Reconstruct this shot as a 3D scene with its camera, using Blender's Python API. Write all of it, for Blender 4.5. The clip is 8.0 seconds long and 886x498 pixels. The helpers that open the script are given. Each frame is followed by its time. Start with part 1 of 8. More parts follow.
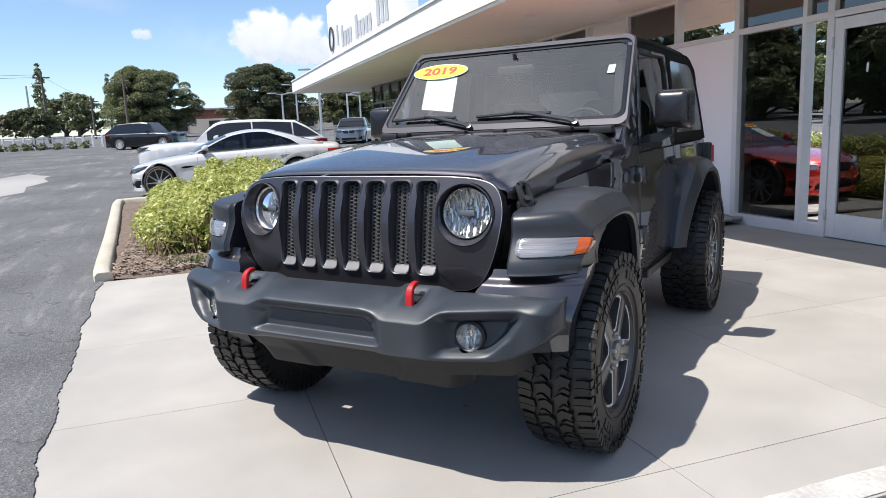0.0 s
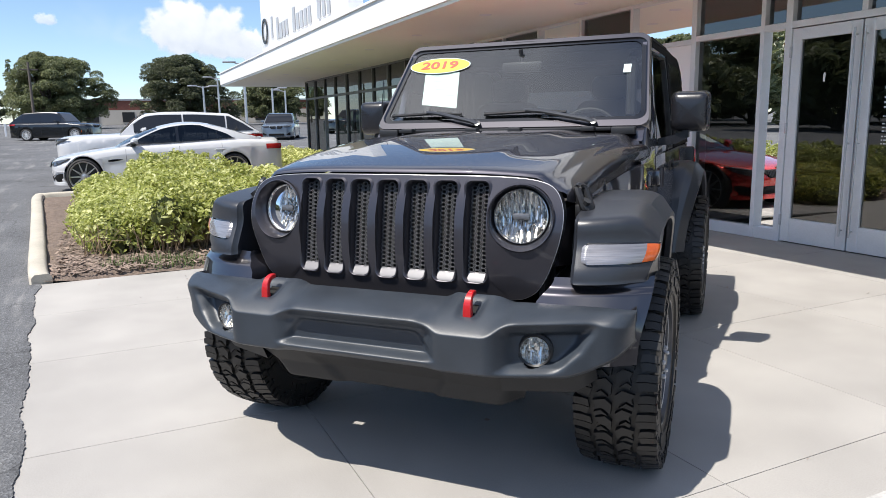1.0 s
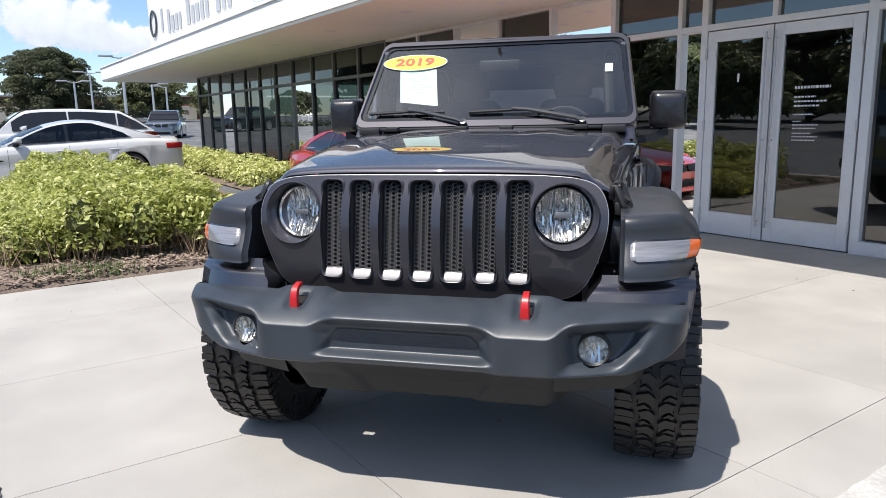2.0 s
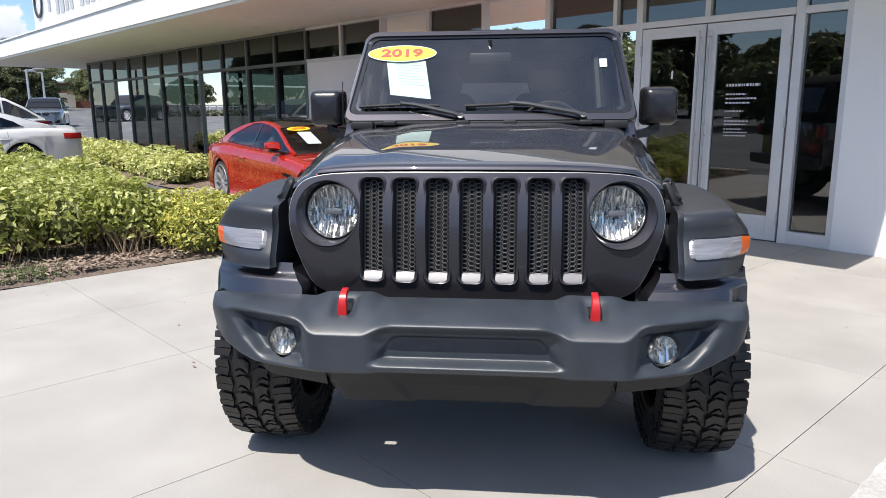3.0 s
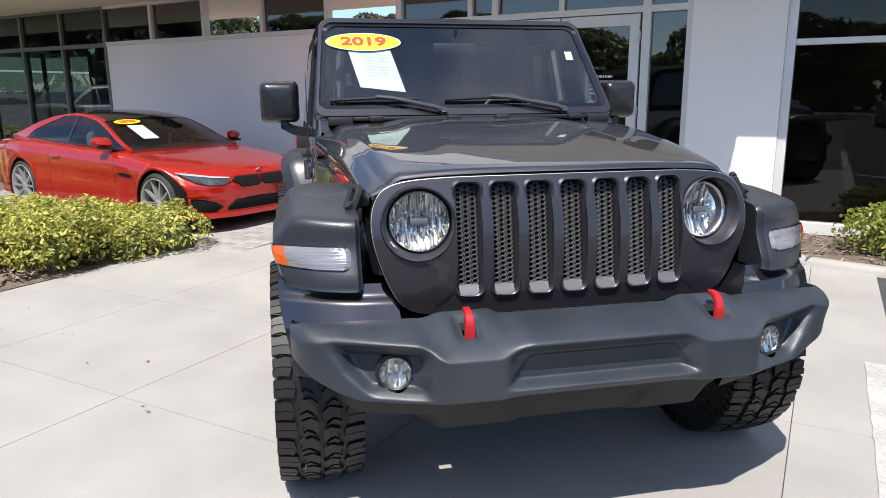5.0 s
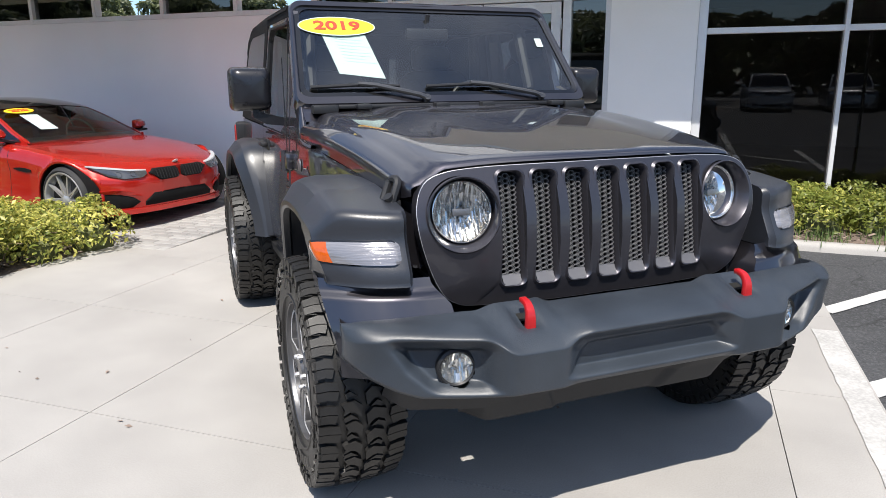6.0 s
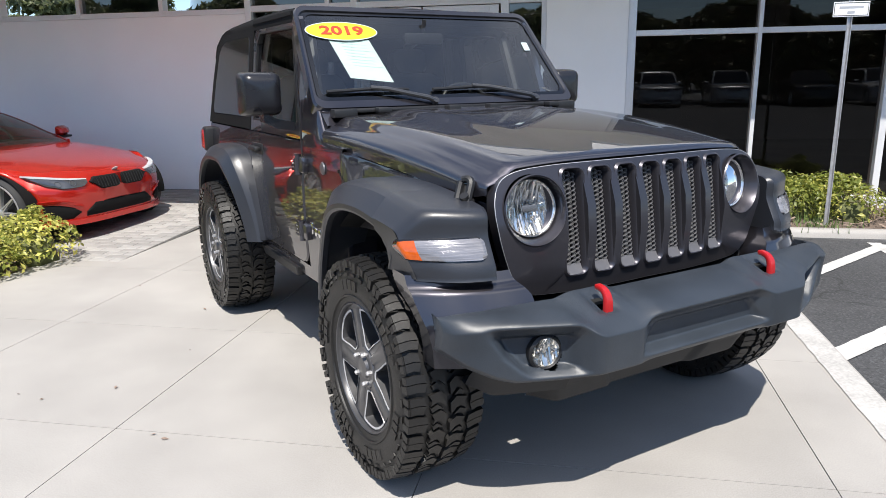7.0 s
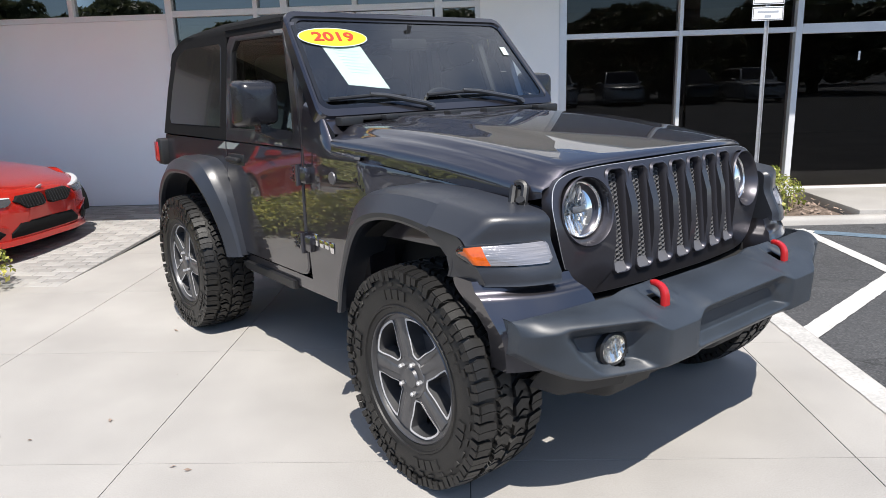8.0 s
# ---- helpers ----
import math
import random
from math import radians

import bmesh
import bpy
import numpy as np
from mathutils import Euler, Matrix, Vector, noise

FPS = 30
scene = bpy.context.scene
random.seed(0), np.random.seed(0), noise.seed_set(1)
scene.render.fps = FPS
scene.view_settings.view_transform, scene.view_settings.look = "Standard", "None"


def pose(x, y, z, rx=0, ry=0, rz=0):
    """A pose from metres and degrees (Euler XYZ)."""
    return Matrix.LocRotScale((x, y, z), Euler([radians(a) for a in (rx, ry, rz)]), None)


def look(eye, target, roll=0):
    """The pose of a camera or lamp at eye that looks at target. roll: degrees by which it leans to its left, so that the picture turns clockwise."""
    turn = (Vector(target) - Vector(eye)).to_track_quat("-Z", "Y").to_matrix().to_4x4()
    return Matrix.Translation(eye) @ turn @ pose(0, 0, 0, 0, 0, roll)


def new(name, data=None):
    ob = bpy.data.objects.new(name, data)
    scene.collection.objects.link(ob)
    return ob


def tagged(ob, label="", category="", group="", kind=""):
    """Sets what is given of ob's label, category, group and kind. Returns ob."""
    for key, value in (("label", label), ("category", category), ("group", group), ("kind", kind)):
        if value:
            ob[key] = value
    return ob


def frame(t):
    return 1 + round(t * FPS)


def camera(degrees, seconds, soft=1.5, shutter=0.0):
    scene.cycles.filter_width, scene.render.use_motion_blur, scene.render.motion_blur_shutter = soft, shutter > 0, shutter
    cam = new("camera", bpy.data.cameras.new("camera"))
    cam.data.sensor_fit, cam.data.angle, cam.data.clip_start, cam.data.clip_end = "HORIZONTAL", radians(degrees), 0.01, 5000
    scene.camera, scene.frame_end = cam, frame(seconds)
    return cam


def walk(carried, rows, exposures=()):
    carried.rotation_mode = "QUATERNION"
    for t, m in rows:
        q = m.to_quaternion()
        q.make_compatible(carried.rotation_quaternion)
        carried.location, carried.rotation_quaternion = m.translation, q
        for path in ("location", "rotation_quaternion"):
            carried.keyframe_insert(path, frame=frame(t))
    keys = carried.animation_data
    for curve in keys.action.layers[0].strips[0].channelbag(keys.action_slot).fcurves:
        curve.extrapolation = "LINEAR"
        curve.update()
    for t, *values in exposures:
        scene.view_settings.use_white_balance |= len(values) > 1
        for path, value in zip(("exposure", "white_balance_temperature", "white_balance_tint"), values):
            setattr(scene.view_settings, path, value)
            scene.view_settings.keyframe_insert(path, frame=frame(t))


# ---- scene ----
import itertools
from math import cos, pi, sin, sqrt, atan2

cam = camera(64.8, 8.0, 0.85)
PATH = [
    (0, (1.775, -2.077, 1.38), (0.786, -0.374, 1.033), -2.6),
    (0.5, (1.516, -2.081, 1.368), (0.621, -0.327, 1.018), -1.7),
    (1, (1.251, -2.098, 1.38), (0.462, -0.295, 1.024), -1.1),
    (1.5, (0.952, -2.19, 1.4), (0.322, -0.326, 1.038), -1.7),
    (2, (0.716, -2.205, 1.392), (0.224, -0.302, 1.024), -1.1),
    (3.5, (-0.12, -2.129, 1.416), (-0.175, -0.172, 1.008), -0.3),
    (4, (-0.364, -2.032, 1.417), (-0.274, -0.079, 0.996), -0.1),
    (5.5, (-1.138, -1.828, 1.456), (-0.564, 0.035, 1.008), -0.5),
    (6, (-1.361, -1.716, 1.453), (-0.644, 0.091, 0.982), -0.4),
    (6.5, (-1.68, -1.664, 1.482), (-0.841, 0.089, 1.008), -0.8),
    (7, (-1.93, -1.583, 1.479), (-0.957, 0.098, 1.003), -0.9),
    (7.5, (-2.132, -1.421, 1.486), (-1.045, 0.19, 1.015), -1.3),
    (8, (-2.361, -1.278, 1.496), (-1.151, 0.243, 1.025), -1.8),
]
walk(cam, [(t, look(eye, target, roll)) for t, eye, target, roll in PATH])

# ---- light ----
FALL = Vector((0.26, 0.49, -1.0))            # the way the sunlight travels
sun_up = atan2(1.0, sqrt(FALL.x ** 2 + FALL.y ** 2))
world = bpy.data.worlds.new("sky")
scene.world = world
world.use_nodes = True
wn = world.node_tree
sky = wn.nodes.new("ShaderNodeTexSky")
sky.sky_type = "NISHITA"
sky.sun_disc = False
sky.sun_elevation = sun_up
sky.sun_rotation = atan2(-FALL.x, -FALL.y)
sky.dust_density, sky.ozone_density, sky.air_density = 0.2, 3.6, 0.85
# Fair-weather clouds scattered over the upper sky, added above view for fill and reflections.
def sky_node(kind, **values):
    node = wn.nodes.new("ShaderNode" + kind)
    for key, value in values.items():
        node.inputs[key].default_value = value
    return node
heaven, parts = sky_node("TexCoord"), sky_node("SeparateXYZ")
puffs = sky_node("TexNoise", Scale=1.7, Detail=5.0, Roughness=0.5)
veil = sky_node("MapRange", **{"From Min": 0.42, "From Max": 0.66})
high = sky_node("MapRange", **{"From Min": 0.38, "From Max": 0.66})
thick, clouded = sky_node("Math"), sky_node("Mix")
thick.operation, clouded.data_type = "MULTIPLY", "RGBA"
clouded.inputs["B"].default_value = (8.8, 9.0, 9.6, 1)
for a_, b_ in ((heaven.outputs["Generated"], parts.inputs[0]), (heaven.outputs["Generated"], puffs.inputs["Vector"]), (puffs.outputs["Fac"], veil.inputs["Value"]), (parts.outputs[2], high.inputs["Value"]), (veil.outputs[0], thick.inputs[0]), (high.outputs[0], thick.inputs[1]), (thick.outputs[0], clouded.inputs["Factor"]), (sky.outputs[0], clouded.inputs["A"]), (clouded.outputs["Result"], wn.nodes["Background"].inputs[0])):
    wn.links.new(a_, b_)
wn.nodes["Background"].inputs[1].default_value = 0.122
sun = new("sun", bpy.data.lights.new("sun", "SUN"))
sun.data.energy, sun.data.angle, sun.data.color = 4.7, radians(0.53), (1.0, 0.945, 0.87)
sun.matrix_world = look((0, 0, 30), Vector((0, 0, 30)) + FALL)
scene.view_settings.exposure = 0.53

# ---- materials ----
def mat(name, col, rough=0.5, metal=0.0, vary=0.15, scale=6.0, bump=0.0, fine=60.0, coat=0.0, spec=0.5, rvary=0.1, rand=0.0, col2=None, emit=0.0, stretch=None, thin=0.0):
    """A surface with two scales of variation in tone, roughness and relief."""
    m = bpy.data.materials.new(name)
    m.use_nodes = True
    nt = m.node_tree
    b = nt.nodes["Principled BSDF"]
    N = lambda kind: nt.nodes.new("ShaderNode" + kind)
    L = nt.links.new
    b.inputs["Roughness"].default_value, b.inputs["Metallic"].default_value = rough, metal
    b.inputs["Coat Weight"].default_value, b.inputs["Coat Roughness"].default_value = coat, 0.02
    b.inputs["Specular IOR Level"].default_value = spec
    b.inputs["Base Color"].default_value = (*col, 1)
    if emit:
        b.inputs["Emission Color"].default_value, b.inputs["Emission Strength"].default_value = (*col, 1), emit
    if vary or bump or rvary:
        tc = N("TexCoord")
        where = tc.outputs["Object"]
        if stretch:
            mp = N("Mapping")
            mp.inputs["Scale"].default_value = stretch
            L(where, mp.inputs["Vector"])
            where = mp.outputs[0]
        big, small = N("TexNoise"), N("TexNoise")
        big.inputs["Scale"].default_value, big.inputs["Detail"].default_value = scale, 6
        small.inputs["Scale"].default_value, small.inputs["Detail"].default_value = fine, 4
        L(where, big.inputs["Vector"])
        L(where, small.inputs["Vector"])
        mixn = N("Math")
        mixn.operation = "MULTIPLY_ADD"
        mixn.inputs[1].default_value = 0.45
        half = N("Math")
        half.operation = "MULTIPLY"
        half.inputs[1].default_value = 0.55
        L(big.outputs["Fac"], half.inputs[0])
        L(small.outputs["Fac"], mixn.inputs[0])
        L(half.outputs[0], mixn.inputs[2])
        tone = mixn.outputs[0]
        if rand:
            info = N("ObjectInfo")
            geo = N("NewGeometry")
            add = N("Math")
            add.operation = "MULTIPLY_ADD"
            add.inputs[1].default_value = rand
            both = N("Math")
            both.operation = "ADD"
            L(info.outputs["Random"], both.inputs[0])
            L(geo.outputs["Random Per Island"], both.inputs[1])
            L(both.outputs[0], add.inputs[0])
            L(tone, add.inputs[2])
            off = N("Math")
            off.operation = "SUBTRACT"
            off.inputs[1].default_value = rand
            L(add.outputs[0], off.inputs[0])
            tone = off.outputs[0]
        ramp = N("MapRange")
        ramp.inputs["From Min"].default_value, ramp.inputs["From Max"].default_value = 0.3, 0.7
        L(tone, ramp.inputs["Value"])
        mc = N("Mix")
        mc.data_type = "RGBA"
        lo = [max(0, c * (1 - vary)) for c in col]
        hi = col2 or [min(1, c * (1 + vary)) for c in col]
        mc.inputs["A"].default_value, mc.inputs["B"].default_value = (*lo, 1), (*hi, 1)
        L(ramp.outputs[0], mc.inputs["Factor"])
        L(mc.outputs["Result"], b.inputs["Base Color"])
        rr = N("MapRange")
        rr.inputs["To Min"].default_value, rr.inputs["To Max"].default_value = max(0.01, rough * (1 - rvary)), min(1, rough * (1 + rvary))
        L(big.outputs["Fac"], rr.inputs["Value"])
        L(rr.outputs[0], b.inputs["Roughness"])
        if bump:
            bp = N("Bump")
            bp.inputs["Strength"].default_value, bp.inputs["Distance"].default_value = 1.0, bump
            L(small.outputs["Fac"], bp.inputs["Height"])
            L(bp.outputs[0], b.inputs["Normal"])
        if thin:
            tl, mx = N("BsdfTranslucent"), N("MixShader")
            mx.inputs[0].default_value = thin
            L(mc.outputs["Result"], tl.inputs[0])
            L(b.outputs[0], mx.inputs[1])
            L(tl.outputs[0], mx.inputs[2])
            L(mx.outputs[0], nt.nodes["Material Output"].inputs[0])
    return m


def glass(name, tint, gloss=1.45, rough=0.0):
    """A thin pane: tinted see-through with a real reflection that grows towards grazing views."""
    m = bpy.data.materials.new(name)
    m.use_nodes = True
    nt = m.node_tree
    nt.nodes.remove(nt.nodes["Principled BSDF"])
    t, g, f, x = (nt.nodes.new("ShaderNode" + k) for k in ("BsdfTransparent", "BsdfGlossy", "Fresnel", "MixShader"))
    t.inputs[0].default_value = (*tint, 1)
    g.inputs["Roughness"].default_value = rough
    g.inputs["Color"].default_value = (1, 1, 1, 1)
    f.inputs[0].default_value = gloss
    nt.links.new(f.outputs[0], x.inputs[0])
    nt.links.new(t.outputs[0], x.inputs[1])
    nt.links.new(g.outputs[0], x.inputs[2])
    nt.links.new(x.outputs[0], nt.nodes["Material Output"].inputs[0])
    return m


def asphalt(name, col, worn, streaks=1.0):
    """Rolled asphalt: pale and dark stones, paler scuffs drawn out along the lane, fine dark cracks."""
    m = bpy.data.materials.new(name)
    m.use_nodes = True
    nt = m.node_tree
    b = nt.nodes["Principled BSDF"]
    L = nt.links.new

    def N(kind, **values):
        node = nt.nodes.new("ShaderNode" + kind)
        for key, value in values.items():
            node.inputs[key].default_value = value
        return node

    def ramp(value, lo, hi, to0=0.0, to1=1.0):
        r = N("MapRange", **{"From Min": lo, "From Max": hi, "To Min": to0, "To Max": to1})
        L(value, r.inputs["Value"])
        return r.outputs[0]

    def times(p, q):
        t = N("Math")
        t.operation = "MULTIPLY"
        for i, v in enumerate((p, q)):
            if isinstance(v, float):
                t.inputs[i].default_value = v
            else:
                L(v, t.inputs[i])
        return t.outputs[0]

    def blend(f, p, q):
        x = N("Mix")
        x.data_type = "RGBA"
        L(f, x.inputs["Factor"])
        for key, v in (("A", p), ("B", q)):
            if isinstance(v, tuple):
                x.inputs[key].default_value = (*v, 1)
            else:
                L(v, x.inputs[key])
        return x.outputs["Result"]

    where = N("TexCoord").outputs["Object"]
    long = N("Mapping", Scale=(0.22, 1.5, 1.0), Rotation=(0.0, 0.0, 0.06))
    L(where, long.inputs["Vector"])
    stones, patch, scuff, edge, wob = N("TexVoronoi", Scale=95.0), N("TexNoise", Scale=0.55, Detail=5.0), N("TexNoise", Scale=2.2, Detail=8.0, Roughness=0.68), N("TexVoronoi", Scale=0.85), N("TexNoise", Scale=2.5, Detail=5.0)
    edge.feature = "DISTANCE_TO_EDGE"
    L(where, stones.inputs["Vector"])
    L(where, patch.inputs["Vector"])
    L(long.outputs[0], scuff.inputs["Vector"])
    L(where, wob.inputs["Vector"])
    bend = N("VectorMath")
    bend.operation = "MULTIPLY_ADD"
    bend.inputs[1].default_value = (0.7, 0.7, 0.0)
    L(wob.outputs["Color"], bend.inputs[0])
    L(where, bend.inputs[2])
    L(bend.outputs[0], edge.inputs["Vector"])
    split = N("SeparateColor")
    L(stones.outputs["Color"], split.inputs[0])
    c = blend(ramp(patch.outputs["Fac"], 0.32, 0.68), tuple(v * 0.72 for v in col), tuple(v * 1.30 for v in col))
    c = blend(times(ramp(split.outputs[0], 0.55, 1.0), 0.45), c, tuple(min(1.0, v * 2.6) for v in col))
    c = blend(times(ramp(split.outputs[1], 0.70, 1.0), 0.5), c, tuple(v * 0.35 for v in col))
    c = blend(times(times(ramp(scuff.outputs["Fac"], 0.53, 0.70), ramp(patch.outputs["Fac"], 0.36, 0.60)), 0.75 * streaks), c, worn)
    c = blend(times(ramp(edge.outputs["Distance"], 0.012, 0.0), 0.7), c, tuple(v * 0.30 for v in col))
    L(c, b.inputs["Base Color"])
    b.inputs["Roughness"].default_value = 0.88
    bp = N("Bump", Strength=1.0, Distance=0.004)
    L(stones.outputs["Distance"], bp.inputs["Height"])
    L(bp.outputs[0], b.inputs["Normal"])
    return m


M = dict(
    concrete=mat("concrete", (0.340, 0.325, 0.306), 0.85, vary=0.20, scale=1.6, bump=0.0006, fine=170, rand=0.06),
    joint=mat("joint_sand", (0.07, 0.065, 0.06), 0.95, vary=0.4, scale=3),
    kerb=mat("kerb_concrete", (0.43, 0.395, 0.33), 0.85, vary=0.2, scale=3, bump=0.002, fine=70),
    asphalt=asphalt("asphalt", (0.095, 0.097, 0.102), (0.30, 0.295, 0.285)),
    sealed=asphalt("sealed_asphalt", (0.050, 0.051, 0.054), (0.13, 0.13, 0.13), 0.5),
    lotfar=mat("lot_asphalt", (0.30, 0.295, 0.285), 0.85, vary=0.25, scale=0.2, bump=0.003, fine=60),
    paver=mat("paver", (0.31, 0.30, 0.288), 0.85, vary=0.2, scale=5, bump=0.001, fine=90, rand=0.35),
    mulch=mat("mulch", (0.16, 0.12, 0.095), 0.95, vary=0.5, scale=14, bump=0.02, fine=60),
    chip=mat("mulch_chips", (0.2, 0.15, 0.12), 0.95, vary=0.5, scale=14, rand=0.4),
    paint_line=mat("road_paint", (0.50, 0.495, 0.48), 0.75, vary=0.28, scale=8, bump=0.001, fine=120),
    worn_line=mat("worn_road_paint", (0.43, 0.42, 0.405), 0.8, vary=0.32, scale=5, bump=0.001, fine=60),
    blue_line=mat("faded_blue_paint", (0.11, 0.16, 0.21), 0.8, vary=0.4, scale=9),
    stucco=mat("white_stucco", (0.90, 0.895, 0.895), 0.9, vary=0.05, scale=0.9, bump=0.0012, fine=160),
    fascia=mat("fascia_paint", (0.80, 0.79, 0.765), 0.6, vary=0.04, scale=1.0),
    soffit=mat("soffit_paint", (0.91, 0.90, 0.81), 0.7, vary=0.04, scale=0.8),
    alu=mat("aluminium_frame", (0.74, 0.74, 0.75), 0.4, metal=0.2, vary=0.06, scale=3),
    darkalu=mat("bronze_frame", (0.17, 0.18, 0.175), 0.45, metal=0.3, vary=0.1, scale=3),
    steel=mat("galvanised_steel", (0.55, 0.55, 0.56), 0.42, metal=0.7, vary=0.15, scale=14),
    white=mat("white_enamel", (0.82, 0.82, 0.82), 0.4, vary=0.03),
    grey=mat("grey_letters", (0.40, 0.42, 0.45), 0.5, vary=0.05),
    black=mat("black_paint", (0.02, 0.02, 0.02), 0.4, vary=0.1),
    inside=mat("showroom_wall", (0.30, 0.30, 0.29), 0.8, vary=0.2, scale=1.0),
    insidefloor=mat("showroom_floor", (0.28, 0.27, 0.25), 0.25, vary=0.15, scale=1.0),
    brick=mat("red_brick", (0.23, 0.09, 0.065), 0.9, vary=0.25, scale=4),
    cream=mat("cream_render", (0.55, 0.50, 0.43), 0.9, vary=0.1, scale=1),
    wood=mat("weathered_pole", (0.12, 0.10, 0.085), 0.9, vary=0.3, scale=9),
    bark=mat("bark", (0.10, 0.08, 0.06), 0.95, vary=0.35, scale=20, bump=0.01),
    twig=mat("dry_twigs", (0.28, 0.20, 0.13), 0.9, vary=0.3, scale=20),
    leaf_yellow=mat("variegated_leaf", (0.52, 0.57, 0.14), 0.42, vary=0.34, scale=2.2, rand=0.55, fine=30, col2=(0.86, 0.86, 0.42), thin=0.45),
    leaf_green=mat("hedge_leaf", (0.30, 0.36, 0.07), 0.4, vary=0.35, scale=2.5, rand=0.5, fine=30, col2=(0.84, 0.78, 0.22), thin=0.46),
    leaf_oak=mat("oak_leaf", (0.105, 0.125, 0.06), 0.5, vary=0.45, scale=0.7, rand=0.5, fine=9, col2=(0.20, 0.225, 0.10), thin=0.35),
    # Dark tone that stands for the shade inside hedges and crowns.
    leaf_core=mat("inner_leaf_shade", (0.09, 0.10, 0.035), 0.8, vary=0.4, scale=6),
    grass=mat("grass", (0.13, 0.21, 0.05), 0.7, vary=0.4, scale=6, rand=0.4),
    pane=glass("window_glass", (0.42, 0.45, 0.44), 2.0),
    darkpane=glass("tinted_window_glass", (0.42, 0.34, 0.31), 1.45),
    pane_far=glass("facade_glass", (0.23, 0.275, 0.26), 1.7),
)

# ---- building blocks ----
def done(bm, smooth=True, angle=32):
    bmesh.ops.recalc_face_normals(bm, faces=bm.faces)
    me = bpy.data.meshes.new("mesh")
    bm.to_mesh(me)
    bm.free()
    if smooth:
        me.polygons.foreach_set("use_smooth", [True] * len(me.polygons))
        me.set_sharp_from_angle(angle=radians(angle))
    return me


def part(name, bm, material, parent=None, label="", m=None, smooth=True, angle=32):
    """One mesh object from a bmesh (or a mesh), under a thing or under a part."""
    me = bm if isinstance(bm, bpy.types.Mesh) else done(bm, smooth, angle)
    mats = material if isinstance(material, (list, tuple)) else [material]
    if not me.materials:
        for one in mats:
            me.materials.append(one)
    ob = new(name, me)
    if parent:
        ob.parent = parent
    if m is not None:
        ob.matrix_basis = m
    return tagged(ob, label)


def thing(name, m, label, category, group="", kind=""):
    ob = new(name)
    ob.empty_display_size = 0.2
    ob.matrix_basis = m
    return tagged(ob, label, category, group, kind)


def box(bm, x0, x1, y0, y1, z0, z1, bevel=0.0, seg=2):
    b = bmesh.new() if bevel else bm
    v = [b.verts.new((x, y, z)) for x in (x0, x1) for y in (y0, y1) for z in (z0, z1)]
    for f in ((0, 1, 3, 2), (4, 6, 7, 5), (0, 4, 5, 1), (2, 3, 7, 6), (0, 2, 6, 4), (1, 5, 7, 3)):
        b.faces.new([v[i] for i in f])
    if bevel:
        bmesh.ops.recalc_face_normals(b, faces=b.faces)
        bmesh.ops.bevel(b, geom=list(b.edges), offset=bevel, segments=seg, affect="EDGES", profile=0.5)
        join(bm, b)
    return bm


def join(bm, other, m=None):
    """Adds another bmesh to this one, moved by m."""
    table = {}
    for v in other.verts:
        table[v] = bm.verts.new(m @ v.co if m is not None else v.co)
    for f in other.faces:
        try:
            g = bm.faces.new([table[v] for v in f.verts])
            g.material_index = f.material_index
        except ValueError:
            pass
    other.free()
    return bm


def loft(bm, rings, close=True, caps=True, mi=0):
    """A skin over rings of equally many points."""
    rows = [[bm.verts.new(p) for p in ring] for ring in rings]
    n = len(rows[0])
    for a, b in zip(rows, rows[1:]):
        for i in range(n if close else n - 1):
            j = (i + 1) % n
            f = bm.faces.new((a[i], a[j], b[j], b[i]))
            f.material_index = mi
    if caps and close:
        bm.faces.new(rows[0][::-1])
        bm.faces.new(rows[-1])
    return rows


def prism(bm, poly, axis, a, b, bevel=0.0, seg=2):
    """A polygon drawn in the two other axes, pushed along the axis from a to b."""
    def at(p, k):
        q = list(p)
        q.insert("xyz".index(axis), k)
        return q
    t = bmesh.new() if bevel else bm
    loft(t, [[at(p, a) for p in poly], [at(p, b) for p in poly]])
    if bevel:
        bmesh.ops.recalc_face_normals(t, faces=t.faces)
        bmesh.ops.bevel(t, geom=list(t.edges), offset=bevel, segments=seg, affect="EDGES", profile=0.5)
        join(bm, t)
    return bm


def turned(bm, profile, axis="x", centre=(0, 0, 0), seg=48, arc=2 * pi, start=0.0, close=True):
    """A profile of (along, radius) turned round an axis."""
    rings = []
    k = seg if arc > 6.28 else seg + 1
    for i in range(k):
        a = start + arc * i / seg
        ring = []
        for h, r in profile:
            p = {"x": (h, r * cos(a), r * sin(a)), "y": (r * cos(a), h, r * sin(a)), "z": (r * cos(a), r * sin(a), h)}[axis]
            ring.append(Vector(p) + Vector(centre))
        rings.append(ring)
    if k == seg:
        rings.append(rings[0])
    rows = [[bm.verts.new(p) for p in ring] for ring in rings[:k]]
    if k == seg:
        rows.append(rows[0])
    for a, b in zip(rows, rows[1:]):
        for i in range(len(a) - 1):
            bm.faces.new((a[i], a[i + 1], b[i + 1], b[i]))
    return bm


def disc(bm, centre, axis, r, seg=32, squash=1.0):
    pts = []
    for i in range(seg):
        a = 2 * pi * i / seg
        u, v = r * cos(a), r * squash * sin(a)
        pts.append(Vector(centre) + Vector({"x": (0, u, v), "y": (u, 0, v), "z": (u, v, 0)}[axis]))
    bm.faces.new([bm.verts.new(p) for p in pts])
    return bm


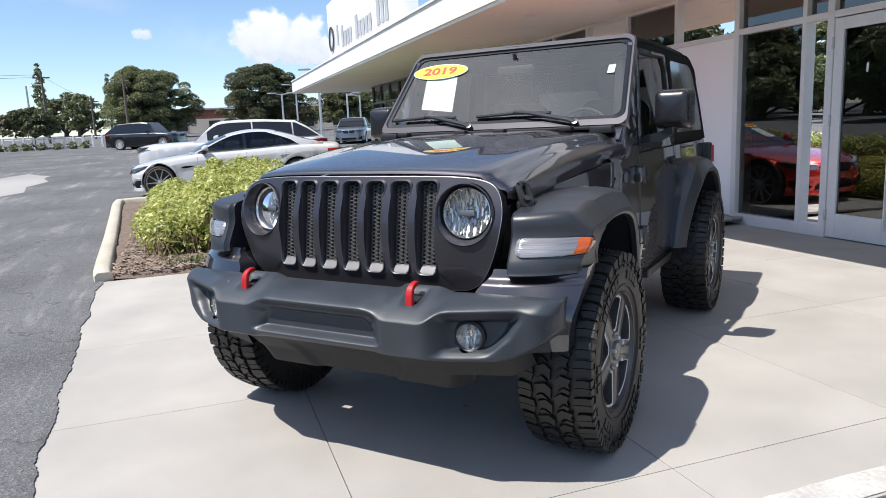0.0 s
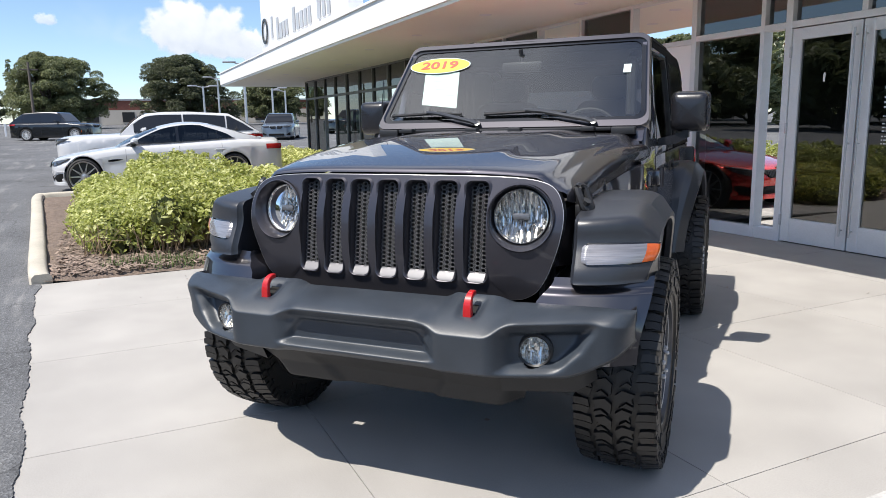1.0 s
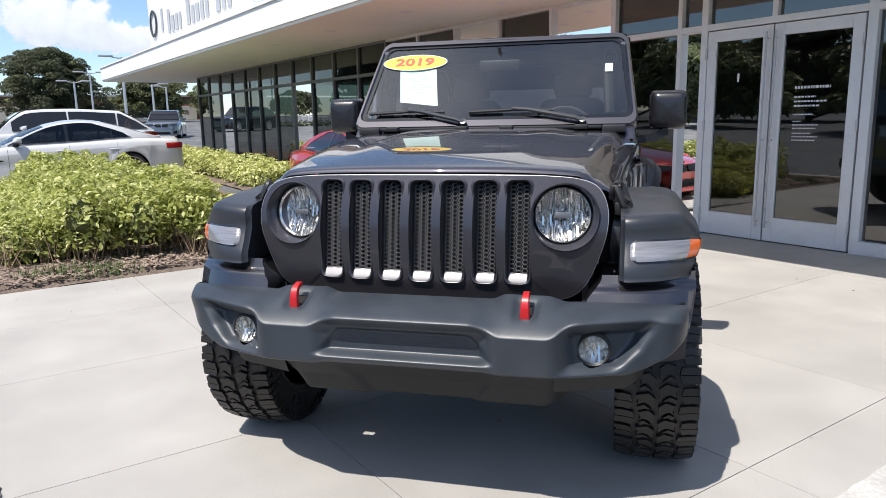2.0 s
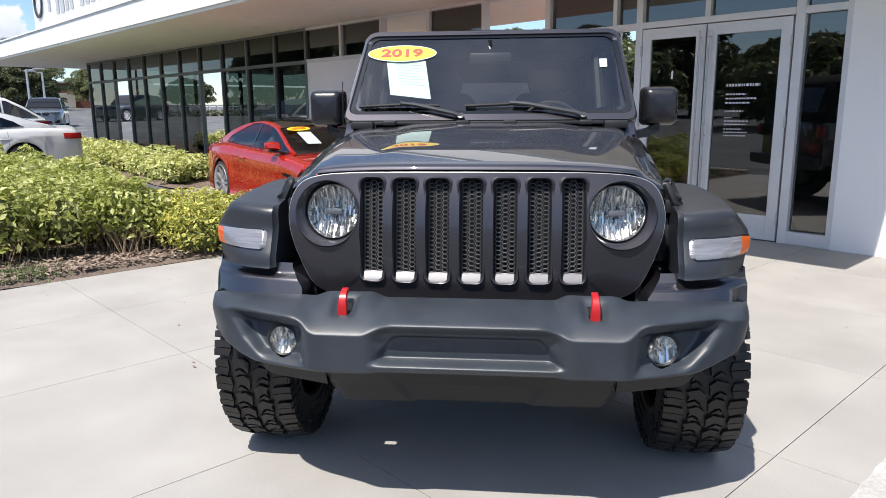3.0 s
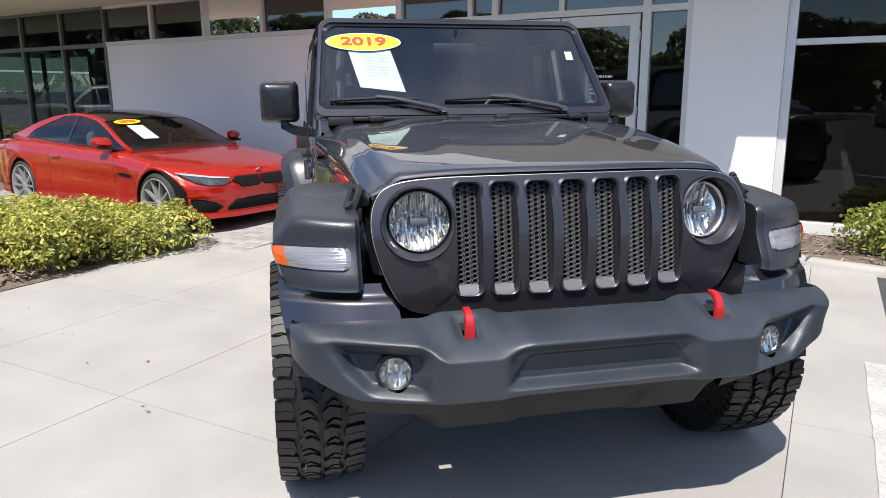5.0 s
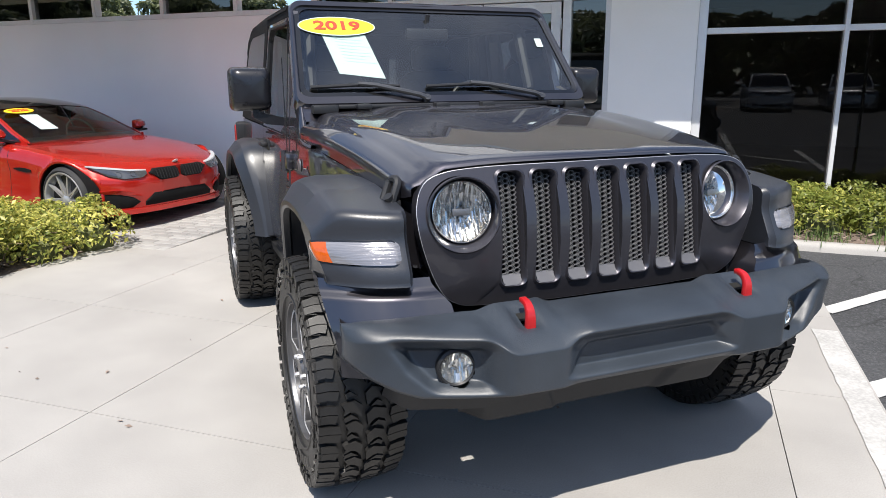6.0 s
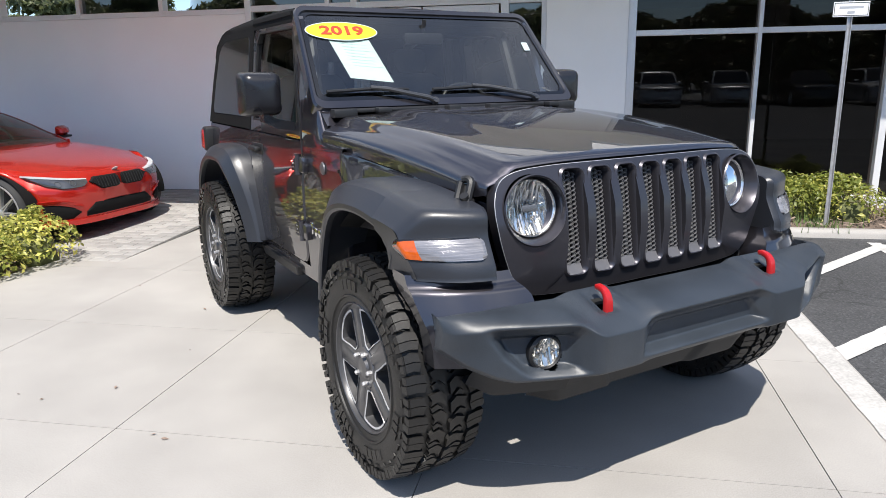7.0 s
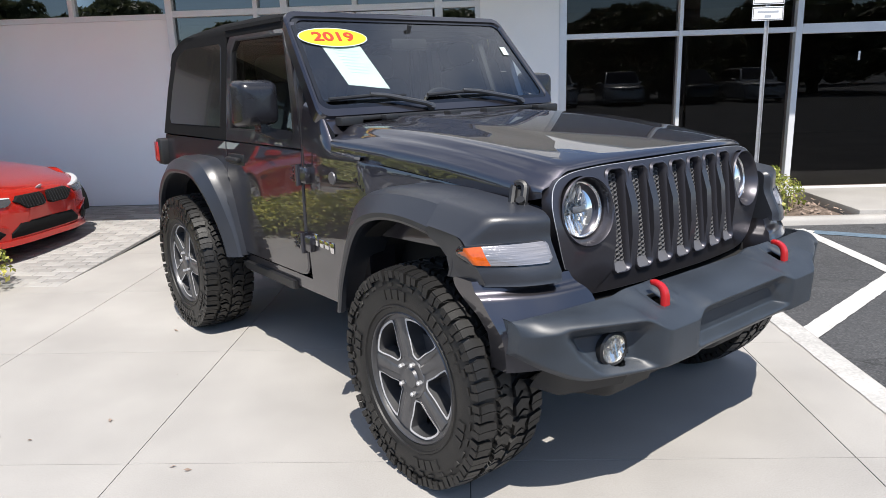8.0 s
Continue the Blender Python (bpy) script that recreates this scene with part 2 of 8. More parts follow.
def rod(bm, pts, r, seg=8, r2=None):
    """A round bar along points, its radius going from r to r2."""
    pts = [Vector(p) for p in pts]
    rings = []
    for i, p in enumerate(pts):
        d = (pts[min(i + 1, len(pts) - 1)] - pts[max(i - 1, 0)]).normalized()
        side = d.cross(Vector((0, 0, 1)) if abs(d.z) < 0.9 else Vector((1, 0, 0))).normalized()
        up = side.cross(d)
        k = r + ((r2 if r2 is not None else r) - r) * i / max(1, len(pts) - 1)
        rings.append([p + k * (cos(2 * pi * j / seg) * side + sin(2 * pi * j / seg) * up) for j in range(seg)])
    loft(bm, rings)
    return bm


def sheet(bm, f, us, vs, mi=0):
    """A grid of points f(u, v)."""
    rows = [[bm.verts.new(f(u, v)) for v in vs] for u in us]
    for a, b in zip(rows, rows[1:]):
        for i in range(len(vs) - 1):
            q = bm.faces.new((a[i], a[i + 1], b[i + 1], b[i]))
            q.material_index = mi
    return rows


def span(a, b, n):
    return [a + (b - a) * i / n for i in range(n + 1)]


def mixp(pts, t):
    """The value at t on a broken line of (t, value...) rows."""
    for p, q in zip(pts, pts[1:]):
        if t <= q[0]:
            k = 0 if q[0] == p[0] else max(0, min(1, (t - p[0]) / (q[0] - p[0])))
            return [a + (b - a) * k for a, b in zip(p[1:], q[1:])] if len(p) > 2 else p[1] + (q[1] - p[1]) * k
    return list(pts[-1][1:]) if len(pts[-1]) > 2 else pts[-1][1]


def smooth_path(pts, n):
    """n + 1 points along a soft curve through the given ones."""
    out = []
    k = len(pts) - 1
    for i in range(n + 1):
        u = k * i / n
        j = min(int(u), k - 1)
        u -= j
        p = [Vector(pts[max(0, min(k, j + d))]) for d in (-1, 0, 1, 2)]
        out.append(0.5 * (2 * p[1] + (p[2] - p[0]) * u + (2 * p[0] - 5 * p[1] + 4 * p[2] - p[3]) * u * u + (3 * p[1] - p[0] - 3 * p[2] + p[3]) * u ** 3))
    return out


def ease(a, b, x):
    t = max(0.0, min(1.0, (x - a) / (b - a)))
    return t * t * (3 - 2 * t)


def words(name, text, size, material, parent, m, label="", squash=1.0, depth=0.002, bold=0.0):
    """Raised letters as a mesh."""
    c = bpy.data.curves.new(name, "FONT")
    c.body, c.size, c.align_x, c.align_y, c.extrude, c.offset = text, size, "CENTER", "CENTER", depth, bold
    c.resolution_u = 3
    t = bpy.data.objects.new("letters", c)
    me = bpy.data.meshes.new_from_object(t)
    bpy.data.objects.remove(t)
    bpy.data.curves.remove(c)
    me.transform(Matrix.Diagonal((1, squash, 1, 1)))
    return part(name, me, material, parent, label, m, smooth=False)


# The building's own axes: s along the front wall, n inwards from it.
LOT = pose(0.655 * 5.973, 0.7556 * 5.973, 0, 0, 0, -40.92)


def rise(s):
    """How far the lot climbs towards its far end."""
    return 0.022 * max(0.0, min(110.0, -s - 8.0))

# ---- the ground ----
def ground_z(s, n):
    return rise(s) - 0.02


bm = bmesh.new()
ss = [-2500, -900, -400, -200, -118, -90, -60, -40, -30, -22, -16, -12, -8, -4, 0, 4, 8, 14, 25, 60, 200, 900, 2500]
ns = [-2500, -900, -300, -100, -50, -25, -14, -10, -7, -4, -1, 2, 6, 12, 30, 80, 200, 600, 2500]
sheet(bm, lambda s, n: (s, n, ground_z(s, n)), ss, ns)
ground = part("ground", bm, M["asphalt"], label="worn grey asphalt of the car park and lane", m=LOT)
tagged(ground, category="asphalt", kind="structure")

# Concrete apron in front of the doors, in panels with open joints.
apron = tagged(new("pavement"), "pale concrete apron with sawn joints", "pavement", kind="structure")
apron.matrix_basis = LOT
s_lines = [-4.86, -3.62, -2.38, -0.97, 0.55, 1.02]
n_lines = [-7.42, -5.95, -4.72, -3.48, -2.24, -1.0, 0.02]
bm = bmesh.new()
box(bm, -4.85, 1.0, -7.41, 0.0, -0.10, -0.008)
bed_mesh = part("joint_bed", bm, M["joint"], apron, smooth=False)
for (s0, s1), (n0, n1) in itertools.product(zip(s_lines, s_lines[1:]), zip(n_lines, n_lines[1:])):
    if s0 > 0.5 and n1 > -0.9:
        continue
    bm = bmesh.new()
    g = 0.0019
    box(bm, s0 + g, s1 - g, n0 + g, n1 - g, -0.06, 0.0, 0.0008, 1)
    part("slab", bm, M["concrete"], apron)

# Freshly sealed bays beside the apron.
bm = bmesh.new()
sheet(bm, lambda a, b: (a, b, -0.016), span(1.0, 60, 20), span(-30, -1.4, 10))
tagged(part("parking_bays", bm, M["sealed"], label="dark sealed asphalt of the parking bays", m=LOT, smooth=False), category="asphalt", kind="structure")

# Ragged lip of lane asphalt lying against the apron.
bm = bmesh.new()
rows = []
for i in range(421):
    s = -4.86 + 5.8 * i / 420
    n = mixp([(-4.86, -7.40), (-3.2, -7.33), (-2.4, -7.27), (-1.4, -7.22), (-0.85, -7.18), (-0.2, -7.13), (0.95, -7.10)], s)
    n += 0.035 * noise.noise((s * 2.2, 0.0, 5.0)) + 0.016 * noise.noise((s * 9.0, 0.0, 2.0)) + 0.010 * noise.noise((s * 33.0, 1.0, 2.0))
    rows.append([bm.verts.new((s, n + dn, z)) for dn, z in ((0.002, -0.004), (0.0, 0.008), (-0.02, 0.0095))] + [bm.verts.new((s, -7.47, 0.006)), bm.verts.new((s, -7.75, rise(s) - 0.0125)), bm.verts.new((s, -7.9, rise(s) - 0.022))])
for a, b in zip(rows, rows[1:]):
    for j in range(5):
        bm.faces.new((a[j], a[j + 1], b[j + 1], b[j]))
tagged(part("asphalt_lip", bm, M["asphalt"], label="broken edge of the lane asphalt against the apron", m=LOT, smooth=False), category="asphalt", kind="structure")

# Painted lines.
def stripe(a, b, w, name="painted_line", material="paint_line", z=-0.0115, label="white painted parking line on the asphalt"):
    a, b = Vector((*a, 0)), Vector((*b, 0))
    d = (b - a).normalized()
    c = Vector((-d.y, d.x, 0)) * w / 2
    bm = bmesh.new()
    k = max(4, int((b - a).length / 0.06))
    rng = random.Random(int(a.x * 100))
    rows = [[bm.verts.new((p + q * c * (1 + rng.uniform(-0.05, 0.05))).to_tuple()[:2] + (z,)) for q in (-1, 1)] for p in [a + (b - a) * i / k for i in range(k + 1)]]
    for u, v in zip(rows, rows[1:]):
        bm.faces.new((u[0], u[1], v[1], v[0]))
    ob = part(name, bm, M[material], label=label, m=LOT, smooth=False)
    return tagged(ob, category="road marking", group="parking lines", kind="structure")


stripe((0.935, -3.75), (0.935, -12.0), 0.14, "worn_line", "worn_line", 0.0045, "worn white line along the edge of the apron")
stripe((2.22, -1.75), (2.22, -8.0), 0.11)
stripe((0.98, -4.60), (2.2, -3.38), 0.13, z=-0.0075)
stripe((0.98, -6.6), (2.2, -5.4), 0.11, z=-0.0075)
stripe((1.0, -3.33), (2.28, -1.84), 0.11, z=-0.0075)
stripe((2.3, -1.9), (3.3, -2.4), 0.16, "painted_patch", "blue_line", -0.0118, "faded blue paint on the asphalt")

# Asphalt patches and pale scrapes on the lane.
def lane_patch(outline, material, label, z=-0.0165, name="asphalt_patch"):
    bm = bmesh.new()
    bm.faces.new([bm.verts.new((s, n, rise(s) + z)) for s, n in outline])
    tagged(part(name, bm, M[material], label=label, m=LOT, smooth=False), category="asphalt", kind="structure")

for k, (s, n, w, h, m_) in enumerate([(-3.2, -8.2, 0.16, 0.05, "concrete"), (-20, -12.0, 5.0, 1.6, "lotfar")]):
    rng = random.Random(k)
    lane_patch([(s + w * cos(a) * rng.uniform(0.8, 1.1), n + h * sin(a) * rng.uniform(0.7, 1.1)) for a in span(0, 2 * pi, 18)[:-1]], m_, "patched stretch of asphalt on the lane")
# Kerbs and planting beds.
def kerb(points, w=0.17, h=0.12, label="weathered concrete kerb edging the planting bed", material="kerb"):
    pts = smooth_path([(*p, 0) for p in points], 60)
    bm = bmesh.new()
    rings = []
    for i, p in enumerate(pts):
        d = (pts[min(i + 1, len(pts) - 1)] - pts[max(i - 1, 0)]).normalized()
        c = Vector((-d.y, d.x, 0))
        zz = rise(p.x)
        rings.append([(p + c * u).to_tuple()[:2] + (zz + z,) for u, z in ((-w / 2, -0.1), (-w / 2, h - 0.03), (-w / 2 + 0.03, h), (w / 2 - 0.03, h), (w / 2, h - 0.03), (w / 2, -0.1))])
    loft(bm, rings)
    ob = part("kerb", bm, M[material], label=label, m=LOT, angle=60)
    return tagged(ob, category="kerb", kind="structure")


kerb([(-4.87, -7.37), (-5.4, -7.44), (-8.0, -7.63), (-10.5, -7.81), (-12.7, -7.96), (-13.0, -7.8), (-13.1, -7.2)], w=0.17, h=0.09)
kerb([(0.12, 0.1), (0.12, -0.75), (0.2, -1.05), (0.42, -1.28), (0.8, -1.42), (1.4, -1.5), (3.0, -1.5), (4.6, -1.5)], w=0.16, h=0.055, material="concrete")

def bed(name, corners, label, z=0.03, skew=0.0):
    bm = bmesh.new()
    (s0, s1), (n0, n1) = corners
    sheet(bm, lambda s, n: (s, n - skew * (s1 - s) * (n1 - n) / (n1 - n0), rise(s) + z + 0.04 * noise.noise((s * 2.1, n * 2.1, 0)) - 0.032 * (s in (s0, s1) or n in (n0, n1))), span(s0, s1, max(4, int((s1 - s0) / 0.12))), span(n0, n1, max(4, int((n1 - n0) / 0.12))))
    ob = part(name, bm, M["mulch"], label=label, m=LOT)
    return tagged(ob, category="planting bed", kind="structure")


bed("planting_bed", ((-12.9, -4.862), (-7.35, -3.1)), "planting bed of bark mulch with dry twigs", skew=0.073)
bed("planting_bed", ((0.2, 2.95), (-1.42, -0.02)), "narrow mulch bed below the dark windows")
bed("planting_bed", ((-23.0, -10.6), (-2.6, -0.3)), "mulch bed along the glazed front")

# Bark chips and litter on the beds.
bm = bmesh.new()
rng = random.Random(5)
def chip(s, n, z, size):
    a, t = rng.uniform(0, pi), rng.uniform(-0.4, 0.4)
    u, v = Vector((cos(a), sin(a), t)) * size, Vector((-sin(a), cos(a), rng.uniform(-0.4, 0.4))) * size * 0.35
    p = Vector((s, n, z))
    bm.faces.new([bm.verts.new(p + i * u + j * v) for i, j in ((-1, -1), (1, -1), (1, 1), (-1, 1))])
for _ in range(3600):
    if rng.random() < 0.72:
        s, n = -4.92 - abs(rng.gauss(0, 0.55)), rng.uniform(-7.3, -3.35)
    elif rng.random() < 0.5:
        s, n = rng.uniform(0.3, 2.9), rng.uniform(-1.4, -0.1)
    else:
        s, n = rng.uniform(-9, -4.9), rng.uniform(-7.34, -7.0)
    chip(s, n, 0.055 + rng.uniform(0, 0.02), rng.uniform(0.012, 0.035))
tagged(part("bark_chips", bm, M["chip"], label="scattered bark chips and dry leaves on the beds", m=LOT, smooth=False), category="mulch", kind="stuff")

# A few dry leaves blown onto the apron.
bm = bmesh.new()
rng = random.Random(31)
for _ in range(44):
    s, n = rng.uniform(-4.6, 0.9), rng.uniform(-6.9, -0.4)
    a, r = rng.uniform(0, 2 * pi), 0.006 + 0.014 * rng.random() ** 2
    u, v = Vector((cos(a), sin(a), rng.uniform(0.0, 0.3))) * r, Vector((-sin(a), cos(a), rng.uniform(-0.2, 0.4))) * r * 0.5
    p = Vector((s, n, 0.006))
    bm.faces.new([bm.verts.new(q) for q in (p - u, p - v * 0.8 + Vector((0, 0, 0.004)), p + u, p + v)])
tagged(part("dry_leaf", bm, M["chip"], label="small dry brown leaves on the concrete", m=LOT, smooth=False), category="leaf litter", kind="stuff")

# Paver court where the red coupe stands.
court = tagged(new("paver_court"), "grey concrete paver court beside the white wall", "pavement", kind="structure")
court.matrix_basis = LOT
def court_z(s, n):
    return 0.002 + 0.10 * max(0.0, (n + 3.3) / 3.3) + rise(s) * 0.3
bm = bmesh.new()
sheet(bm, lambda s, n: (s, n, court_z(s, n) - 0.012), span(-10.6, -4.225, 8), span(-3.3, 0.0, 6))
part("paver_bed", bm, M["black"], court, smooth=False)
paver_mesh = None
joined = bmesh.new()
for i, j in itertools.product(range(31), range(33)):
    s, n = -4.42 - 0.2 * i, -3.25 + 0.1 * j
    s += 0.1 * (j % 2)
    if n > -0.05:
        continue
    if s > -6.3 and n < -0.6 or n < -2.7 and s > -8:
        if paver_mesh is None:
            b = bmesh.new()
            box(b, -0.097, 0.097, -0.047, 0.047, -0.03, 0.0, 0.004, 1)
            paver_mesh = done(b)
            paver_mesh.materials.append(M["paver"])
        pv = new("paver", paver_mesh)
        pv.parent = court
        pv.matrix_basis = pose(s, n, court_z(s, n), 1.7, 0, 0)
    else:
        z = court_z(s, n)
        box(joined, s - 0.097, s + 0.097, n - 0.047, n + 0.047, z - 0.03, z)
b = bmesh.new()
box(b, -0.047, 0.047, -0.047, 0.047, -0.03, 0.0, 0.004, 1)
half_paver = done(b)
half_paver.materials.append(M["paver"])
for j in range(0, 33, 2):
    pv = new("paver", half_paver)
    pv.parent = court
    pv.matrix_basis = pose(-4.27, -3.25 + 0.1 * j, court_z(-4.27, -3.25 + 0.1 * j), 1.7, 0, 0)
rest = part("paving", joined, M["paver"], court, smooth=False)
tagged(rest, kind="stuff")

# ---- the showroom building ----
TOP = 2.92           # underside of the canopy
HEAD = 2.30          # head of doors and lower windows
COL = [-4.42 + 1.168 * (k - 16) for k in range(17)]      # mullion lines left of the entrance

bm = bmesh.new()
box(bm, COL[11], COL[16], 0.0, 0.25, -0.1, HEAD - 0.02)
box(bm, -0.79, 0.11, -0.06, 0.25, -0.1, TOP)
wall_front = part("wall_front", bm, M["stucco"], label="smooth white stucco wall of the showroom front", m=LOT, smooth=False)
tagged(wall_front, category="wall", kind="structure")
bm = bmesh.new()
box(bm, COL[11], COL[16], -0.012, 0.0, -0.1, 0.06)
part("wall_base", bm, M["steel"], wall_front, smooth=False)
bm = bmesh.new()
box(bm, 0.112, 0.20, -0.05, 0.2, -0.05, TOP, 0.006)
part("corner_trim", bm, M["alu"], wall_front)

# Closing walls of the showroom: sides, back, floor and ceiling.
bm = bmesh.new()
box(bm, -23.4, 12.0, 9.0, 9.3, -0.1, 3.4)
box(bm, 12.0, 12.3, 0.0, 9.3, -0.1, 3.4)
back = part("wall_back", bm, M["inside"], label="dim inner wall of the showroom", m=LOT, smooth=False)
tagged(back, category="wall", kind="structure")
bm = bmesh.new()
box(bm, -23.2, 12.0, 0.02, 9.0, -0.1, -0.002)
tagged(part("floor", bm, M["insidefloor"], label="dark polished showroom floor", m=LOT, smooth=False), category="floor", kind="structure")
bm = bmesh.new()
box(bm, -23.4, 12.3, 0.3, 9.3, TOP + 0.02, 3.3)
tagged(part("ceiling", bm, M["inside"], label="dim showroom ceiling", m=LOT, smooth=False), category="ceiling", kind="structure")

def bar(bm, s0, s1, z0, z1, n0=-0.03, n1=0.1):
    box(bm, s0, s1, n0, n1, z0, z1, 0.004, 1)

def pane(parent, s0, s1, z0, z1, material, n=0.03):
    b = bmesh.new()
    b.faces.new([b.verts.new(p) for p in ((s0, n, z0), (s1, n, z0), (s1, n, z1), (s0, n, z1))])
    ob = part("pane", b, M[material], parent, smooth=False)
    ob.visible_shadow = False
    return ob

# Glazed front with its row of bays.
front = tagged(new("window_1"), "tall glazed front with dark slender mullions", "window", kind="structure")
front.matrix_basis = LOT
for k in range(11):
    a, b = COL[k], COL[k + 1]
    z0 = rise((a + b) / 2) * 0.6
    pane(front, a, b, z0 + 0.1, HEAD - 0.03, "pane_far")
    pane(front, a, b, HEAD + 0.03, TOP, "pane_far")
for k in range(12):
    bm = bmesh.new()
    bar(bm, COL[k] - 0.03, COL[k] + 0.03, 0.0, TOP, -0.02, 0.1)
    part("mullion", bm, M["darkalu"], front)
for z0, z1 in ((HEAD - 0.035, HEAD + 0.035), (TOP - 0.05, TOP - 0.002), (0.05, 0.32)):
    bm = bmesh.new()
    bar(bm, COL[0], COL[11], z0, z1, -0.012, 0.08)
    part("transom", bm, M["darkalu"], front)
side = tagged(new("window_2"), "glazed end of the showroom with dark mullions", "window", kind="structure")
side.matrix_basis = LOT
for k in range(5):
    b = bmesh.new()
    n0, n1 = 0.05 + 1.75 * k, 1.8 + 1.75 * k
    for z0, z1 in ((0.4, HEAD - 0.03), (HEAD + 0.03, TOP)):
        b.faces.new([b.verts.new(p) for p in ((-23.12, n0, z0), (-23.12, n1, z0), (-23.12, n1, z1), (-23.12, n0, z1))])
    part("pane", b, M["pane_far"], side, smooth=False).visible_shadow = False
    bm = bmesh.new()
    box(bm, -23.2, -23.05, n1 - 0.035, n1 + 0.035, 0.3, TOP)
    part("mullion", bm, M["darkalu"], side, smooth=False)

# High windows over the white wall.
high = tagged(new("window_3"), "strip of high windows over the white wall", "window", kind="structure")
high.matrix_basis = LOT
for k in range(11, 16):
    pane(high, COL[k], COL[k + 1], HEAD, TOP, "pane")
for k in range(12, 17):
    bm = bmesh.new()
    bar(bm, COL[k] - 0.03, COL[k] + 0.03, HEAD, TOP, -0.03, 0.1)
    part("mullion", bm, M["alu"], high)
for z0, z1 in ((HEAD - 0.02, HEAD + 0.045), (TOP - 0.05, TOP - 0.002)):
    bm = bmesh.new()
    bar(bm, COL[11] + 0.04, COL[16], z0, z1, -0.025, 0.1)
    part("transom", bm, M["alu"], high)

# Entrance: side window, side light, a pair of glass doors, another side light.
E0, E1, E2, E3, E4, E5, E6 = -4.42, -3.40, -3.04, -2.24, -1.44, -1.30, -0.79
entry = tagged(new("window_4"), "silver framed entrance glazing beside the doors", "window", kind="structure")
entry.matrix_basis = LOT
for a, b in ((E0, E1), (E1, E2), (E5, E6)):
    pane(entry, a, b, 0.12, HEAD, "pane")
for a, b in ((E0, E1), (E1, E2), (E2, E3), (E3, E5), (E5, E6)):
    pane(entry, a, b, HEAD + 0.05, TOP, "pane")
for s, w in ((E0, 0.04), (E1, 0.028), (E2 - 0.025, 0.04), (E5 + 0.03, 0.045), (E6 - 0.03, 0.03)):
    bm = bmesh.new()
    bar(bm, s - w, s + w, 0.0, TOP, -0.04, 0.1)
    part("mullion", bm, M["alu"], entry)
bm = bmesh.new()
bar(bm, E3 - 0.03, E3 + 0.03, HEAD + 0.05, TOP)
part("mullion", bm, M["alu"], entry)
for a, b, z0, z1 in ((E0, E6, HEAD, HEAD + 0.07), (E0, E6, TOP - 0.05, TOP - 0.002), (E0, E2 - 0.06, 0.0, 0.13), (E5 + 0.07, E6, 0.0, 0.13)):
    bm = bmesh.new()
    bar(bm, a, b, z0, z1, -0.035, 0.1)
    part("transom", bm, M["alu"], entry)

def door(name, s0, s1, hinge_left, lettered):
    d = tagged(new(name), "closed glass door in a wide silver aluminium frame", "door", group="entrance doors", kind="structure")
    d.matrix_basis = LOT
    for a, b, z0, z1 in ((s0, s0 + 0.11, 0.012, HEAD - 0.01), (s1 - 0.11, s1, 0.012, HEAD - 0.01), (s0 + 0.11, s1 - 0.11, HEAD - 0.13, HEAD - 0.01), (s0 + 0.11, s1 - 0.11, 0.012, 0.27)):
        bm = bmesh.new()
        bar(bm, a, b, z0, z1, -0.025, 0.03)
        part("rail", bm, M["alu"], d)
    pane(d, s0 + 0.1, s1 - 0.1, 0.26, HEAD - 0.12, "pane", 0.0)
    grip = s1 - 0.045 if hinge_left else s0 + 0.045
    bm = bmesh.new()
    rod(bm, [(grip, -0.07, 0.16), (grip, -0.07, HEAD - 0.08)], 0.011, 10)
    for z in (0.22, 1.1, HEAD - 0.15):
        rod(bm, [(grip, -0.07, z), (grip, -0.02, z)], 0.008, 8)
    part("door_handle", bm, M["steel"], d, "tall thin steel pull bar")
    for z in (0.25, 1.25, 2.05):
        bm = bmesh.new()
        h = s0 - 0.004 if hinge_left else s1 + 0.004
        box(bm, h - 0.012, h + 0.012, -0.045, -0.02, z - 0.06, z + 0.06, 0.004)
        part("hinge", bm, M["steel"], d)
    mid = (s0 + s1) / 2
    if lettered:
        rng = random.Random(3)
        z = 1.62
        for w, h, gap in ((0.36, 0.045, 0.09), (0.22, 0.028, 0.045), (0.34, 0.028, 0.045), (0.26, 0.028, 0.085), (0.20, 0.022, 0.07), (0.08, 0.02, 0.035), (0.26, 0.02, 0.035), (0.24, 0.02, 0.05), (0.2, 0.02, 0.035), (0.26, 0.02, 0.035), (0.24, 0.02, 0.035)):
            b = bmesh.new()
            x = mid - 0.2
            while x < mid - 0.2 + w:
                e = min(x + rng.uniform(0.012, 0.035), mid - 0.2 + w)
                b.faces.new([b.verts.new(p) for p in ((x, -0.004, z), (e, -0.004, z), (e, -0.004, z + h * 0.6), (x, -0.004, z + h * 0.6))])
                x = e + 0.010
            part("lettering", b, M["alu"], d, "small white lettering on the glass", smooth=False)
            z -= gap
    else:
        b = bmesh.new()
        b.faces.new([b.verts.new((mid + x, -0.004, 1.77 + z)) for x, z in ((-0.012, -0.045), (0.01, -0.05), (0.016, 0.03), (0.004, 0.05), (-0.012, 0.03))])
        part("decal", b, M["white"], d, "small white sticker", smooth=False)
    return d

door("door_1", E2 + 0.02, E3 - 0.008, True, False)
door("door_2", E3 + 0.008, E4 + 0.1, False, True)

